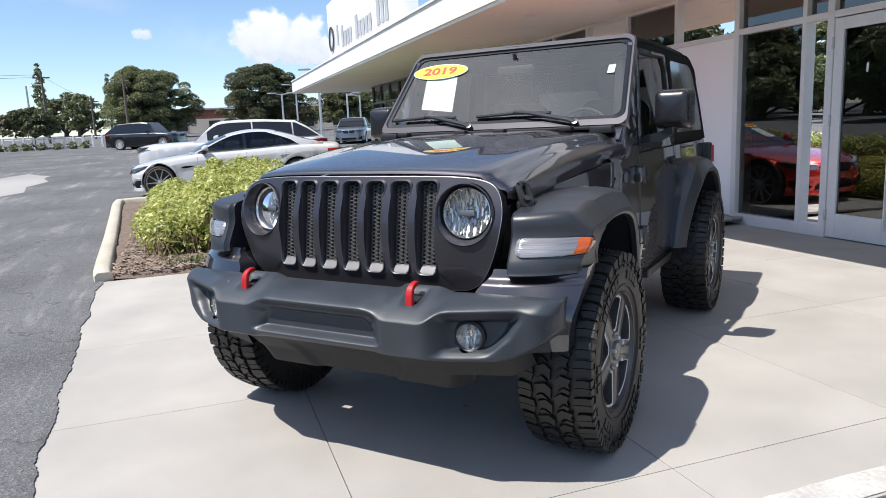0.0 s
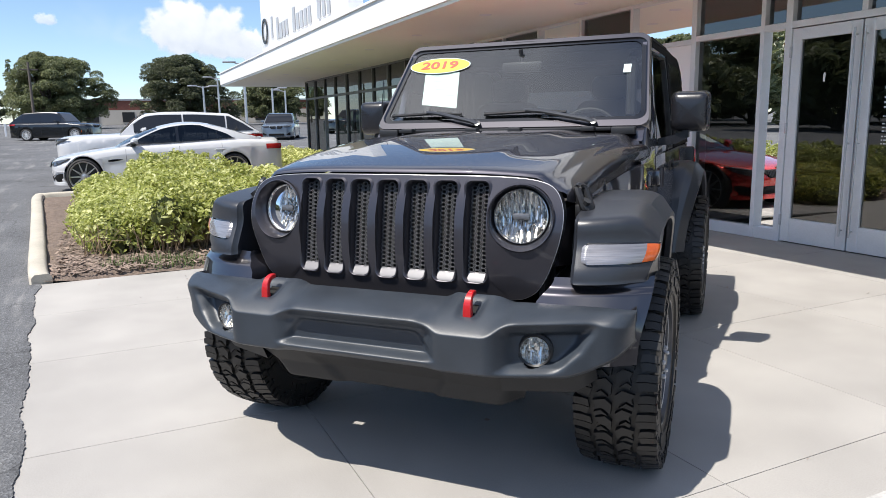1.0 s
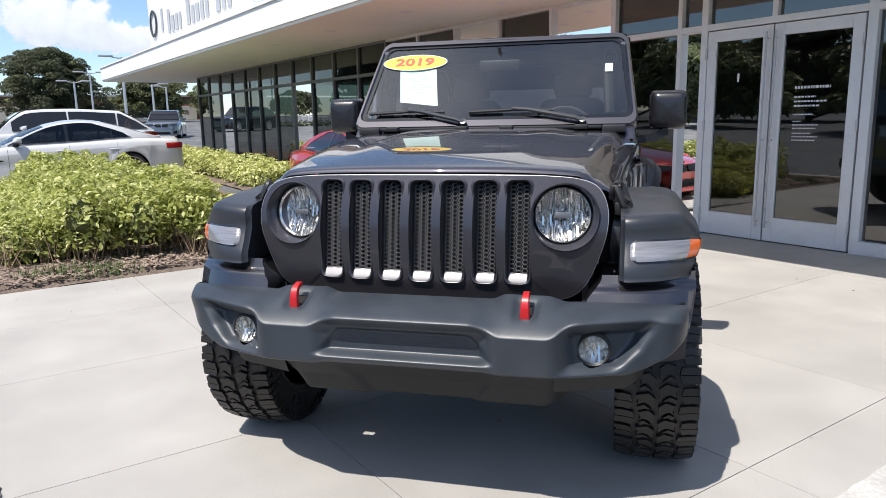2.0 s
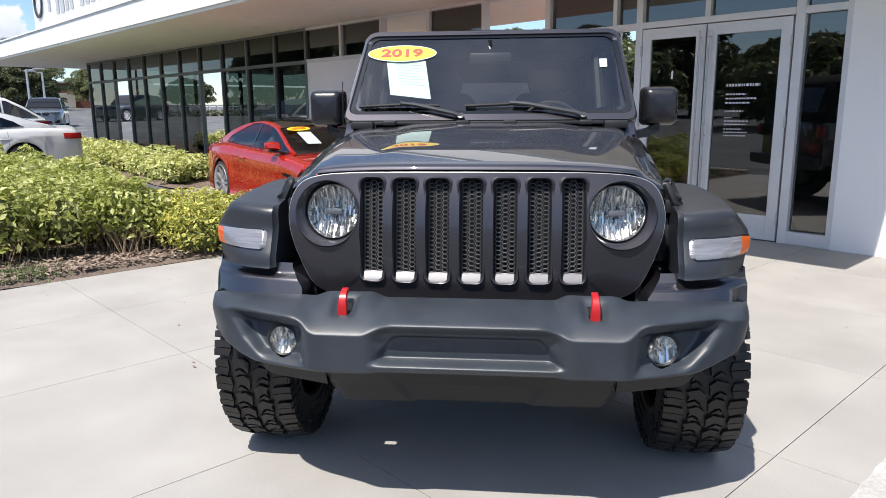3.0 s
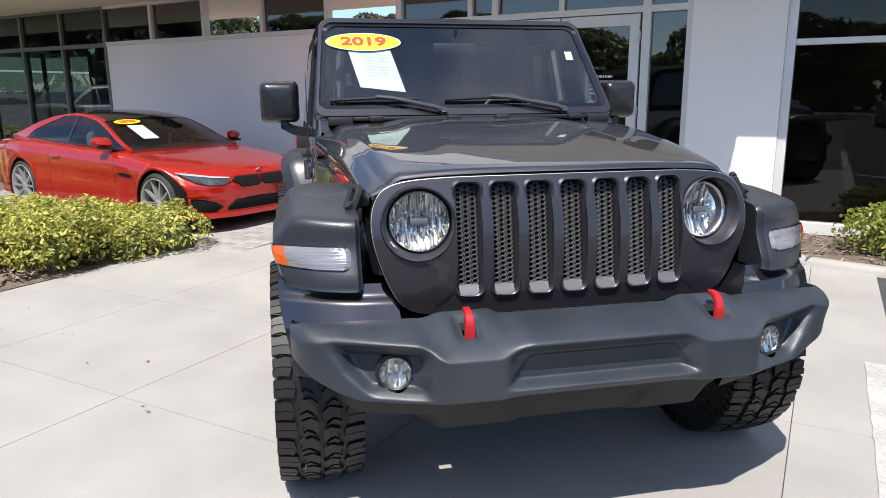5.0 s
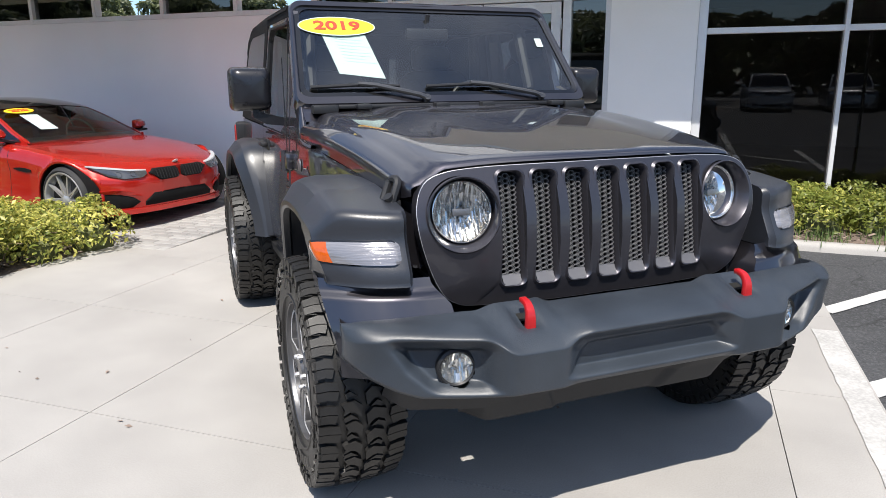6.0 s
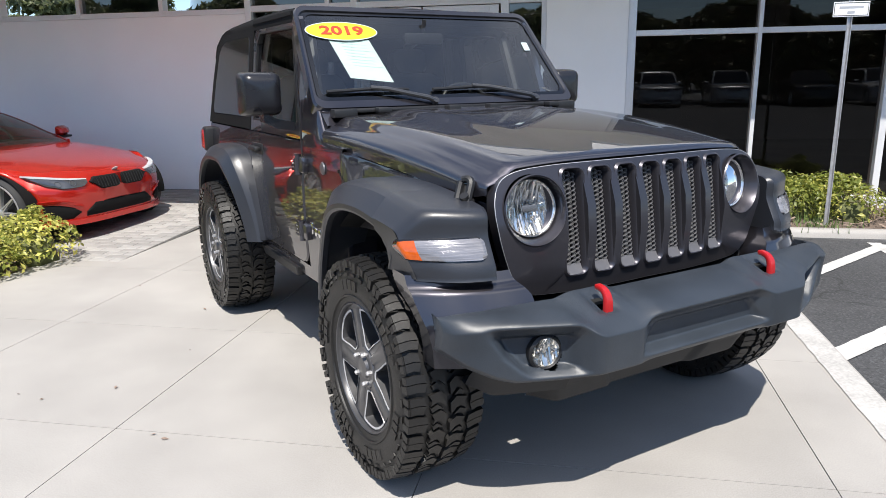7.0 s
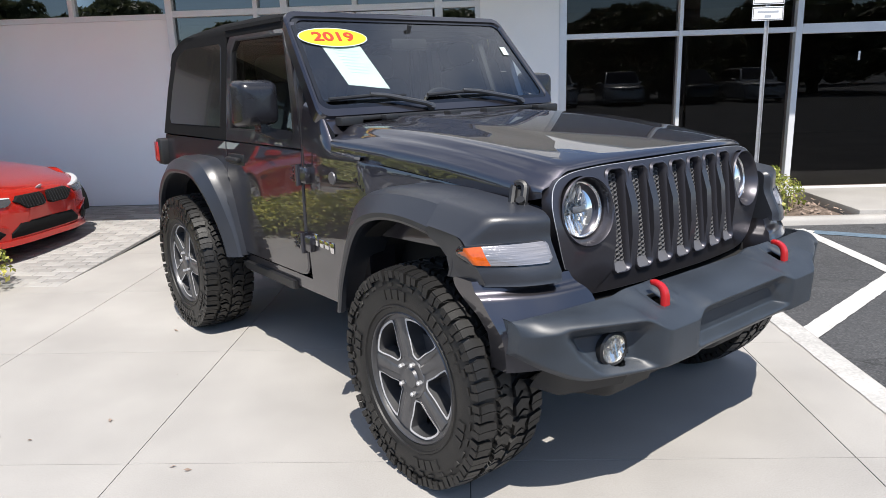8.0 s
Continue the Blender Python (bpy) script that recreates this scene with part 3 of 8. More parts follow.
# Dark tinted windows past the white pier.
dark = tagged(new("window_5"), "tall black tinted windows in a silver frame", "window", kind="structure")
dark.matrix_basis = LOT
LOWT = 1.93
F = [0.20, 1.50, 2.83]
for a, b in zip(F, F[1:]):
    pane(dark, a, b, 0.1, LOWT, "darkpane")
    pane(dark, a, b, LOWT, TOP, "darkpane")
for s in F[1:]:
    bm = bmesh.new()
    w = 0.022 if s < 2 else 0.035
    bar(bm, s - w, s + w, 0.0, TOP, -0.05, 0.1)
    part("mullion", bm, M["alu"], dark)
for z0, z1 in ((LOWT - 0.03, LOWT + 0.03), (0.02, 0.14), (TOP - 0.06, TOP - 0.002)):
    bm = bmesh.new()
    bar(bm, F[0], F[2] - 0.035, z0, z1, -0.04, 0.09)
    part("transom", bm, M["alu"], dark)
d3 = tagged(new("door_3"), "closed dark glass door in a silver frame", "door", kind="structure")
d3.matrix_basis = LOT
for a, b, z0, z1 in ((2.865, 4.9, LOWT - 0.05, LOWT + 0.06), (2.865, 4.9, 0.0, 0.12), (4.9, 5.0, 0, TOP), (2.865, 4.9, TOP - 0.06, TOP - 0.002)):
    bm = bmesh.new()
    bar(bm, a, b, z0, z1, -0.05, 0.05)
    part("rail", bm, M["alu"], d3)
pane(d3, 2.865, 4.9, 0.12, LOWT - 0.05, "darkpane", 0.0)
pane(d3, 2.865, 4.9, LOWT + 0.05, TOP, "darkpane", 0.0)
bm = bmesh.new()
b_ = [bm.verts.new((3.55 + x, -0.004, 1.62 + z)) for x, z in ((-0.012, -0.05), (0.012, -0.05), (0.012, 0.05), (-0.012, 0.05))]
bm.faces.new(b_)
part("decal", bm, M["white"], d3, "small white sticker", smooth=False)
bm = bmesh.new()
box(bm, 5.0, 12.0, -0.02, 0.25, -0.1, TOP)
tagged(part("wall_right", bm, M["stucco"], label="white stucco wall past the dark windows", m=LOT, smooth=False), category="wall", kind="structure")
bm = bmesh.new()
box(bm, 2.95, 9.0, -1.45, 0.0, -0.1, 0.10, 0.012)
tagged(part("doorstep", bm, M["concrete"], label="pale raised concrete walk before the dark door", m=LOT), category="step", kind="structure")

# Canopy: deep over the entrance, shallow past the pier.
CAN, SHORT, CUT = -2.45, -1.10, -0.05
canopy = tagged(new("canopy"), "deep flat canopy with white fascia and beige underside", "canopy", kind="structure")
canopy.matrix_basis = LOT
bm = bmesh.new()
prism(bm, [(-26.4, CAN), (CUT, CAN), (CUT, SHORT), (12.3, SHORT), (12.3, 0.3), (-26.4, 0.3)], "z", TOP, TOP + 0.05)
prism(bm, [(-26.4, 0.3), (-23.3, 0.3), (-23.3, 9.3), (-26.4, 9.3)], "z", TOP, TOP + 0.05)
part("soffit", bm, M["soffit"], canopy, "beige canopy underside", smooth=False)
bm = bmesh.new()
prism(bm, [(-26.43, CAN - 0.03), (CUT + 0.03, CAN - 0.03), (CUT + 0.03, SHORT - 0.03), (12.3, SHORT - 0.03), (12.3, 9.3), (-26.43, 9.3)], "z", TOP + 0.052, TOP + 0.46)
part("fascia", bm, M["fascia"], canopy, "white fascia band", smooth=False)
bm = bmesh.new()
box(bm, -26.46, CUT + 0.06, CAN - 0.06, CAN + 0.1, TOP + 0.462, TOP + 0.50)
part("coping", bm, M["white"], canopy, smooth=False)
downlight = None
for i, (s, n) in enumerate([(s, n) for s in (-24.5, -22, -19.5, -17, -14.5, -12, -9.5, -7, -4.5, -2) for n in (-1.55,)] + [(-20.7, -0.8), (-15.7, -0.8), (-10.7, -0.8), (-5.7, -0.8)]):
    bm = bmesh.new()
    turned(bm, [(0.0, 0.055), (-0.006, 0.075), (-0.006, 0.09), (0.0, 0.095)], "z", (s, n, TOP), 20)
    ring = part("downlight", bm, M["white"], canopy, "small round recessed ceiling lamp")
    bm = bmesh.new()
    disc(bm, (s, n, TOP - 0.001), "z", 0.056, 20)
    part("lens", bm, M["white"], ring, smooth=False)

# Roof sign, with its lettering as plain bars.
sign = thing("roof_sign", LOT, "long white roof sign with grey lettering bars", "sign")
SN = -1.9
bm = bmesh.new()
box(bm, -21.0, -12.25, SN, SN + 0.35, TOP + 0.68, TOP + 2.5, 0.02)
part("panel", bm, M["white"], sign)
bm = bmesh.new()
box(bm, -20.9, -12.3, SN - 0.03, SN + 0.3, TOP + 0.6, TOP + 0.67)
part("base_rail", bm, M["steel"], sign, smooth=False)
for s in (-20.6, -18.6, -16.6, -14.6, -12.7):
    bm = bmesh.new()
    box(bm, s - 0.05, s + 0.05, SN + 0.1, SN + 0.2, TOP + 0.44, TOP + 0.605)
    part("bracket", bm, M["steel"], sign, smooth=False)
bm = bmesh.new()
turned(bm, [(SN - 0.02, 0.30), (SN - 0.05, 0.30), (SN - 0.05, 0.38), (SN - 0.02, 0.38), (SN - 0.02, 0.30)], "y", (-20.35, 0, TOP + 1.35), 28)
part("round_emblem", bm, M["black"], sign, "plain dark ring")
for s0, s1, z0, z1 in ((-19.45, -19.3, 1.05, 1.65),):
    bm = bmesh.new()
    box(bm, s0, s1, SN - 0.03, SN - 0.004, TOP + z0, TOP + z1)
    part("emblem_bar", bm, M["grey"], sign, smooth=False)
rng = random.Random(8)
for group_at, count in ((-18.75, 4), (-16.85, 5), (-14.45, 3)):
    s = group_at
    for i in range(count):
        w = rng.uniform(0.17, 0.26)
        h = 0.62 if i == 0 or count == 3 else rng.choice((0.42, 0.42, 0.62))
        bm = bmesh.new()
        box(bm, s, s + w, SN - 0.035, SN - 0.004, TOP + 0.92, TOP + 0.92 + h, 0.01, 1)
        part("letter_bar", bm, M["grey"], sign)
        s += w + 0.17

# ---- hedges and trees ----
def leaves(rng, lumps, per, size, floor=-9.0, flat=0.55, broad=0.36):
    """Leaf blades over lumps (centre, radii): a mesh of folded diamonds."""
    verts, faces = [], []
    for c, r in lumps:
        k = int(per * (r[0] * r[1] + r[0] * r[2] + r[1] * r[2]) / 3)
        d = rng.normal(size=(k, 3))
        d /= np.linalg.norm(d, axis=1)[:, None]
        d[:, 2] = np.where(d[:, 2] < -0.35, -d[:, 2], d[:, 2])
        p = np.array(c) + d * np.array(r) * (0.74 + 0.34 * rng.random((k, 1)) ** 0.7)
        keep = p[:, 2] > floor
        p, d = p[keep], d[keep]
        k = len(p)
        nrm = d * 0.6 + rng.normal(size=(k, 3)) * 0.55 + np.array((0, 0, flat))
        nrm /= np.linalg.norm(nrm, axis=1)[:, None]
        a = np.cross(nrm, rng.normal(size=(k, 3)))
        a /= np.linalg.norm(a, axis=1)[:, None] + 1e-9
        b = np.cross(nrm, a)
        s = size * (0.6 + 0.8 * rng.random((k, 1)))
        quad = np.stack([p - a * s, p + b * s * broad + nrm * s * 0.14, p + a * s, p - b * s * broad + nrm * s * 0.14], 1)
        base = len(verts) * 4
        verts.append(quad)
        faces.append(k)
    v = np.concatenate(verts).reshape(-1, 3)
    n = len(v) // 4
    me = bpy.data.meshes.new("leaves")
    me.vertices.add(len(v))
    me.vertices.foreach_set("co", v.ravel())
    me.loops.add(n * 6)
    idx = (np.arange(n)[:, None] * 4 + np.array([0, 1, 2, 0, 2, 3])).ravel()
    me.loops.foreach_set("vertex_index", idx)
    me.polygons.add(n * 2)
    me.polygons.foreach_set("loop_start", np.arange(0, n * 6, 3))
    me.update(calc_edges=True)
    me.validate()
    return me


def blob(bm, c, r, sub=2, rough=0.12):
    t = bmesh.new()
    bmesh.ops.create_icosphere(t, subdivisions=sub, radius=1.0)
    for v in t.verts:
        v.co *= 1 + rough * noise.noise(v.co * 2 + Vector(c))
        v.co = Vector((v.co.x * r[0], v.co.y * r[1], v.co.z * r[2])) + Vector(c)
    return join(bm, t)


def hedge(name, label, region, leaf, seed, step=0.42, per=2600, size=0.036, twigs=0):
    """A clipped-looking but loose hedge over a list of (s0, s1, n0, n1, height) fields."""
    rng = np.random.default_rng(seed)
    h = thing(name, LOT, label, "hedge")
    lumps, core = [], []
    for s0, s1, n0, n1, top in region:
        for s in np.arange(s0 + step / 2, s1 - step / 4, step):
            for n in np.arange(n0 + step / 2, n1 - step / 4, step):
                z = top * (0.88 + 0.19 * rng.random()) + rise(s)
                c = (s + rng.uniform(-0.1, 0.1), n + rng.uniform(-0.1, 0.1), z - 0.3)
                lumps.append((c, (0.30 + 0.08 * rng.random(), 0.30 + 0.08 * rng.random(), 0.24 + 0.09 * rng.random())))
                core.append((c, 0.24))
                # Young shoots standing out of the clipped shape.
                for _ in range(4 if top > 0.6 else 2):
                    a, k = rng.uniform(0, 2 * pi), rng.uniform(0.0, 0.30)
                    lumps.append(((c[0] + k * cos(a), c[1] + k * sin(a), c[2] + (0.31 if top > 0.6 else 0.22) - k * k * 2.2 + rng.uniform(-0.03, 0.05)), (0.085, 0.085, 0.075)))
                edge = s < s0 + step or s > s1 - step or n < n0 + step or n > n1 - step
                if edge and top > 0.45:
                    for zz in ((0.28, 0.36), (0.12, 0.36)) if top < 0.6 else ((0.23, 0.34), (0.44, 0.38)):
                        lumps.append(((c[0] + rng.uniform(-0.05, 0.05), c[1] + rng.uniform(-0.05, 0.05), zz[0] + rise(s)), (zz[1] * 0.8, zz[1] * 0.8, 0.17)))
    tagged(part("foliage", leaves(rng, lumps, per, size, 0.03, 0.55, 0.48), M[leaf], h, "small glossy leaves"), kind="stuff")
    # Dark blobs under the leaves: the hedge's inner shade put into colour.
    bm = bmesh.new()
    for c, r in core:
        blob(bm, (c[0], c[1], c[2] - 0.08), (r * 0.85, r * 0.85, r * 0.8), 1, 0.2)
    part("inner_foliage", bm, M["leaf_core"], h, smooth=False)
    bm = bmesh.new()
    r2 = random.Random(seed)
    for i in range(twigs):
        s0, s1, n0, n1, top = r2.choice(region)
        s, n = r2.uniform(s0, s1), r2.uniform(n0, n1)
        if r2.random() < 0.7:
            s = s1 - r2.uniform(0.02, 0.3) if r2.random() < 0.6 else s
            n = n0 + r2.uniform(0.0, 0.25) if r2.random() < 0.4 else n
        a = r2.uniform(0, 2 * pi)
        lean = r2.uniform(0.05, 0.25)
        tip = min(top * 0.7, r2.uniform(0.2, 0.42))
        rod(bm, [(s, n, 0.02 + rise(s)), (s + lean * 0.5 * cos(a), n + lean * 0.5 * sin(a), 0.22 + rise(s)), (s + lean * cos(a), n + lean * sin(a), tip + rise(s))], 0.005, 4, 0.0025)
    if twigs:
        tagged(part("stem_tangle", bm, M["twig"], h, "bare brown stems", smooth=False), kind="stuff")
    return h


hedge("hedge", "bushy yellow-green variegated hedge in a mulch bed", [(-11.9, -5.75, -7.05, -6.30, 0.56), (-11.9, -5.65, -6.30, -5.1, 0.80), (-9.6, -5.3, -5.3, -4.6, 0.72)], "leaf_yellow", 11, twigs=330, per=4300, size=0.034)
hedge("hedge", "lower green clipped hedge at the corner of the bed", [(-6.4, -4.95, -4.75, -4.0, 0.54), (-6.2, -4.92, -4.0, -3.16, 0.44)], "leaf_green", 12, per=9500, twigs=36, step=0.34, size=0.025)
hedge("hedge", "yellow-green hedge along the glazed front", [(-19.0, -10.9, -2.5, -1.4, 0.54), (-12.4, -9.9, -4.6, -3.3, 0.52)], "leaf_yellow", 13, per=1900, size=0.045, step=0.5)
hedge("hedge", "small clipped green hedge below the dark windows", [(0.95, 2.60, -0.95, -0.35, 0.45)], "leaf_green", 14, per=7500, size=0.025, twigs=50, step=0.3)

# Tufts of grass at the edge of the bed.
bm = bmesh.new()
rng = random.Random(21)
for _ in range(900):
    s, n = rng.choice(((-5.15, -6.35), (-5.1, -6.1), (-5.3, -6.6), (1.9, -1.2), (1.3, -1.2)))
    s, n = s + rng.gauss(0, 0.12), n + rng.gauss(0, 0.16)
    a, hh, l = rng.uniform(0, 2 * pi), rng.uniform(0.05, 0.13), rng.uniform(0.01, 0.05)
    u = Vector((cos(a), sin(a), 0))
    w = Vector((-sin(a), cos(a), 0)) * 0.004
    p = Vector((s, n, 0.03))
    bm.faces.new([bm.verts.new(q) for q in (p - w, p + w, p + u * l + Vector((0, 0, hh)))])
tagged(part("grass_tuft", bm, M["grass"], label="tufts of green grass at the edge of the bed", m=LOT, smooth=False), category="grass", kind="stuff")


def tree(name, s, n, height, width, label, leaf="leaf_oak", seed=1, trunk=0.35, lift=0.10, size=0.115, per=5.2, dense=230):
    """A tapered trunk with limbs and a broad domed crown of many leaf clumps."""
    rng = np.random.default_rng(seed)
    r2 = random.Random(seed)
    t = thing(name, LOT @ pose(s, n, rise(s) - 0.02), label, "tree")
    bm = bmesh.new()
    fork = height * lift
    rod(bm, [(0, 0, 0), (0.05, 0.03, fork * 0.5 + 0.3), (0.0, 0.1, fork + 0.8)], trunk, 10, trunk * 0.75)
    lumps = []
    for i in range(dense):
        a = r2.uniform(0, 2 * pi)
        up = r2.random() ** 0.8
        reach = sqrt(max(0.0, 1 - (abs(up - 0.30) / (0.72 if up > 0.30 else 0.75)) ** 2)) * (0.80 + 0.16 * sin(3 * a + seed) + 0.08 * sin(5 * a + 2 * seed))
        q = r2.random() ** 0.4
        c = (reach * q * width / 2 * cos(a), reach * q * width / 2 * sin(a), fork + (height - fork) * (0.06 + 0.82 * up))
        r = width * (r2.uniform(0.045, 0.085) if dense > 60 else r2.uniform(0.055, 0.105))
        lumps.append((c, (r, r, r * r2.uniform(0.6, 0.85))))
        if i % 8 == 0:
            rod(bm, [(0, 0.05, fork * 0.9), (c[0] * 0.45, c[1] * 0.45, fork + (c[2] - fork) * 0.55), c], trunk * 0.4, 6, 0.03)
    part("trunk", bm, M["bark"], t, "grey-brown trunk and limbs")
    part("crown", leaves(rng, lumps, per / size ** 2 * 2.2, size, -9, 0.3), M[leaf], t, "dense leafy crown")
    # Dark blobs within the crown paint the shade between its clumps.
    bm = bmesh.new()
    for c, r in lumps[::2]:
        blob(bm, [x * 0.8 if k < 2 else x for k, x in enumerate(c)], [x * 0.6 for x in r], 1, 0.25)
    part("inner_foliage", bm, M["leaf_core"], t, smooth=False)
    return t


def far(az_n, dist):
    """Place on the lot, seen along a bearing from the first standpoint."""
    return 2.7 - sqrt(1 - az_n ** 2) * dist, -6.38 + az_n * dist


oak = "broad dark green oak at the far edge of the lot"
for i, (az, dist, hgt, wid, seed, lab, kw) in enumerate([
    (-0.057, 78, 7.4, 10.4, 3, oak, {"lift": 0.03, "size": 0.09}),
    (0.094, 80, 7.6, 11.0, 4, oak, {"lift": 0.03, "size": 0.09}),
    (0.205, 85, 5.6, 9.0, 5, oak, {"lift": 0.1}),
    (-0.186, 60, 2.9, 5.2, 6, "low round-topped small tree by the fence", {"lift": 0.3, "trunk": 0.12, "size": 0.12}),
    (-0.135, 110, 6.0, 9.0, 7, "distant green trees behind the fence", {"size": 0.28, "lift": 0.05, "dense": 50}),
    (-0.15, 118, 5.6, 10.0, 8, "distant green trees behind the fence", {"size": 0.28, "lift": 0.05, "dense": 50}),
    (0.30, 95, 6.4, 10.0, 9, oak, {"lift": 0.08}),
]):
    s, n = far(az, dist)
    tree("tree", s, n, hgt, wid, lab, seed=seed, **kw)
# Trees across the road, behind the viewer, which the windows mirror.
for i, (s, n, hgt, wid) in enumerate([(-14, -34, 8.5, 11), (-3, -38, 9.5, 13), (9, -33, 8, 11), (20, -36, 9, 13), (31, -33, 8, 12), (-28, -36, 9, 12), (-44, -38, 9, 14),
                                      (-36, -58, 9, 16), (-20, -60, 8, 16), (-8, -62, 9, 17), (3, -58, 8, 15), (15, -60, 9, 17), (27, -58, 8, 16), (42, -56, 9, 17), (-60, -58, 9, 18), (58, -50, 9, 18)]):
    tree("tree", s, n, hgt * (0.58 if n > -45 else 0.80), wid * 1.15, "tall broad oak across the road", seed=40 + i, size=0.36, per=9, lift=0.04, dense=50)
# Oaks down the lane, outside the view, which the glazed front mirrors.
for i, (az, dist, hgt) in enumerate([(-0.33, 62, 8), (-0.41, 66, 9), (-0.49, 62, 8.5), (-0.57, 68, 9), (-0.65, 60, 8), (-0.74, 64, 9), (-0.82, 58, 9)]):
    s, n = far(az, dist)
    tree("tree", s, n, hgt, 13, "broad oak beside the lane", seed=80 + i, size=0.34, per=9, lift=0.03, dense=60)
# Two thin pines on the skyline.
for az, dist, hgt in ((-0.172, 125, 10.5), (-0.098, 150, 11.0)):
    s, n = far(az, dist)
    t = thing("pine_tree", LOT @ pose(s, n, rise(s)), "thin tall pine on the skyline", "tree")
    bm = bmesh.new()
    rod(bm, [(0, 0, 0), (0, 0, hgt)], 0.18, 6, 0.04)
    part("trunk", bm, M["bark"], t)
    rng = np.random.default_rng(int(hgt * 10))
    lumps = [((rng.uniform(-0.4, 0.4), rng.uniform(-0.4, 0.4), hgt * z), (1.3 * (1.25 - z), 1.3 * (1.25 - z), 0.5)) for z in np.linspace(0.45, 1.0, 9)]
    part("crown", leaves(rng, lumps, 240, 0.28, -9, 0.2), M["leaf_oak"], t)

# ---- the far side of the lot ----
s, n = far(0.02, 96)
b = thing("brick_building", LOT @ pose(s, n, rise(s), 0, 0, 0), "long low red brick building with a cream wall", "building")
bm = bmesh.new()
box(bm, -8, 0, -9, 26, 0, 2.9)
part("wall", bm, M["brick"], b, "red brick wall", smooth=False)
bm = bmesh.new()
box(bm, 0.0, 0.25, -6.5, 24, 0, 1.75)
part("lower_wall", bm, M["cream"], b, "cream lower wall", smooth=False)
bm = bmesh.new()
box(bm, -8.2, 0.2, -9.2, 26.2, 2.9, 3.1)
part("roof", bm, M["grey"], b, smooth=False)
for k in range(7):
    bm = bmesh.new()
    box(bm, 0.22, 0.3, -4 + 4 * k, -2.6 + 4 * k, 0.3, 1.5)
    part("window", bm, M["black"], b, smooth=False)

def lamp_post(az, dist, top, arms):
    s, n = far(az, dist)
    z0 = rise(s)
    p = thing("street_lamp", LOT @ pose(s, n, z0), "tall grey car park lamp post with flat heads", "street lamp", "car park lamps")
    bm = bmesh.new()
    rod(bm, [(0, 0, 0), (0, 0, top)], 0.09, 8, 0.07)
    part("pole", bm, M["steel"], p)
    for k in arms:
        bm = bmesh.new()
        rod(bm, [(0, 0, top - 0.08), (0, k * 0.5, top)], 0.04, 6)
        part("arm", bm, M["steel"], p)
        bm = bmesh.new()
        box(bm, -0.18, 0.18, min(k * 0.45, k * 1.2), max(k * 0.45, k * 1.2), top, top + 0.1, 0.03)
        part("lamp_head", bm, M["steel"], p)

def height_at(dist, tan):
    return 1.38 + dist * tan

for az, dist, tan, arms in ((0.118, 62, 0.053, (-1, 1)), (0.137, 66, 0.064, (-1, 1)), (0.168, 46, 0.083, (-1, 1)), (0.205, 60, 0.05, (1,)), (0.222, 64, 0.047, (-1,)), (-0.186, 70, 0.070, (1,))):
    s, _ = far(az, dist)
    lamp_post(az, dist, height_at(dist, tan) - rise(s), arms)
for az, dist, tan in ((-0.169, 75, 0.088), (-0.118, 88, 0.057), (-0.079, 72, 0.081)):
    s, n = far(az, dist)
    p = thing("utility_pole", LOT @ pose(s, n, rise(s)), "weathered wooden utility pole", "utility pole", "utility poles")
    h = height_at(dist, tan) - rise(s)
    bm = bmesh.new()
    rod(bm, [(0, 0, 0), (0, 0, h)], 0.13, 8, 0.09)
    part("pole", bm, M["wood"], p)
    bm = bmesh.new()
    box(bm, -0.05, 0.05, -0.7, 0.7, h - 0.7, h - 0.58)
    part("crossarm", bm, M["wood"], p, smooth=False)
# Overhead wires.
for k, (a0, d0_, t0, a1, d1, t1) in enumerate([(-0.169, 75, 0.083, -0.6, 70, 0.08), (-0.169, 75, 0.080, -0.6, 70, 0.075), (-0.169, 75, 0.083, -0.118, 88, 0.054), (-0.118, 88, 0.05, -0.079, 72, 0.05)]):
    p0, p1 = far(a0, d0_), far(a1, d1)
    bm = bmesh.new()
    rod(bm, [(p0[0] + (p1[0] - p0[0]) * u, p0[1] + (p1[1] - p0[1]) * u, height_at(d0_, t0) * (1 - u) + height_at(d1, t1) * u - 1.2 * u * (1 - u)) for u in span(0, 1, 10)], 0.012, 4)
    tagged(part("overhead_wire", bm, M["black"], label="thin black overhead wire between poles", m=LOT), category="cable")
# White post fence and low shrubs at the end of the lane.
fence = thing("fence", LOT, "low white post and rail fence at the end of the lane", "fence")
pts = [far(az, 58) for az in np.linspace(-0.25, -0.09, 16)]
for (s, n) in pts:
    bm = bmesh.new()
    box(bm, s - 0.06, s + 0.06, n - 0.06, n + 0.06, rise(s) - 0.05, rise(s) + 0.85, 0.01, 1)
    part("post", bm, M["white"], fence)
for (s, n), (s2, n2) in zip(pts, pts[1:]):
    bm = bmesh.new()
    rod(bm, [(s, n, rise(s) + 0.7), (s2, n2, rise(s2) + 0.7)], 0.035, 6)
    part("rail", bm, M["white"], fence)
hedge("shrub_row", "low dark green shrubs along the fence", [(-53.5, -51.5, -24.0, -13.0, 0.45)], "leaf_oak", 31, per=260, size=0.12, step=0.9)

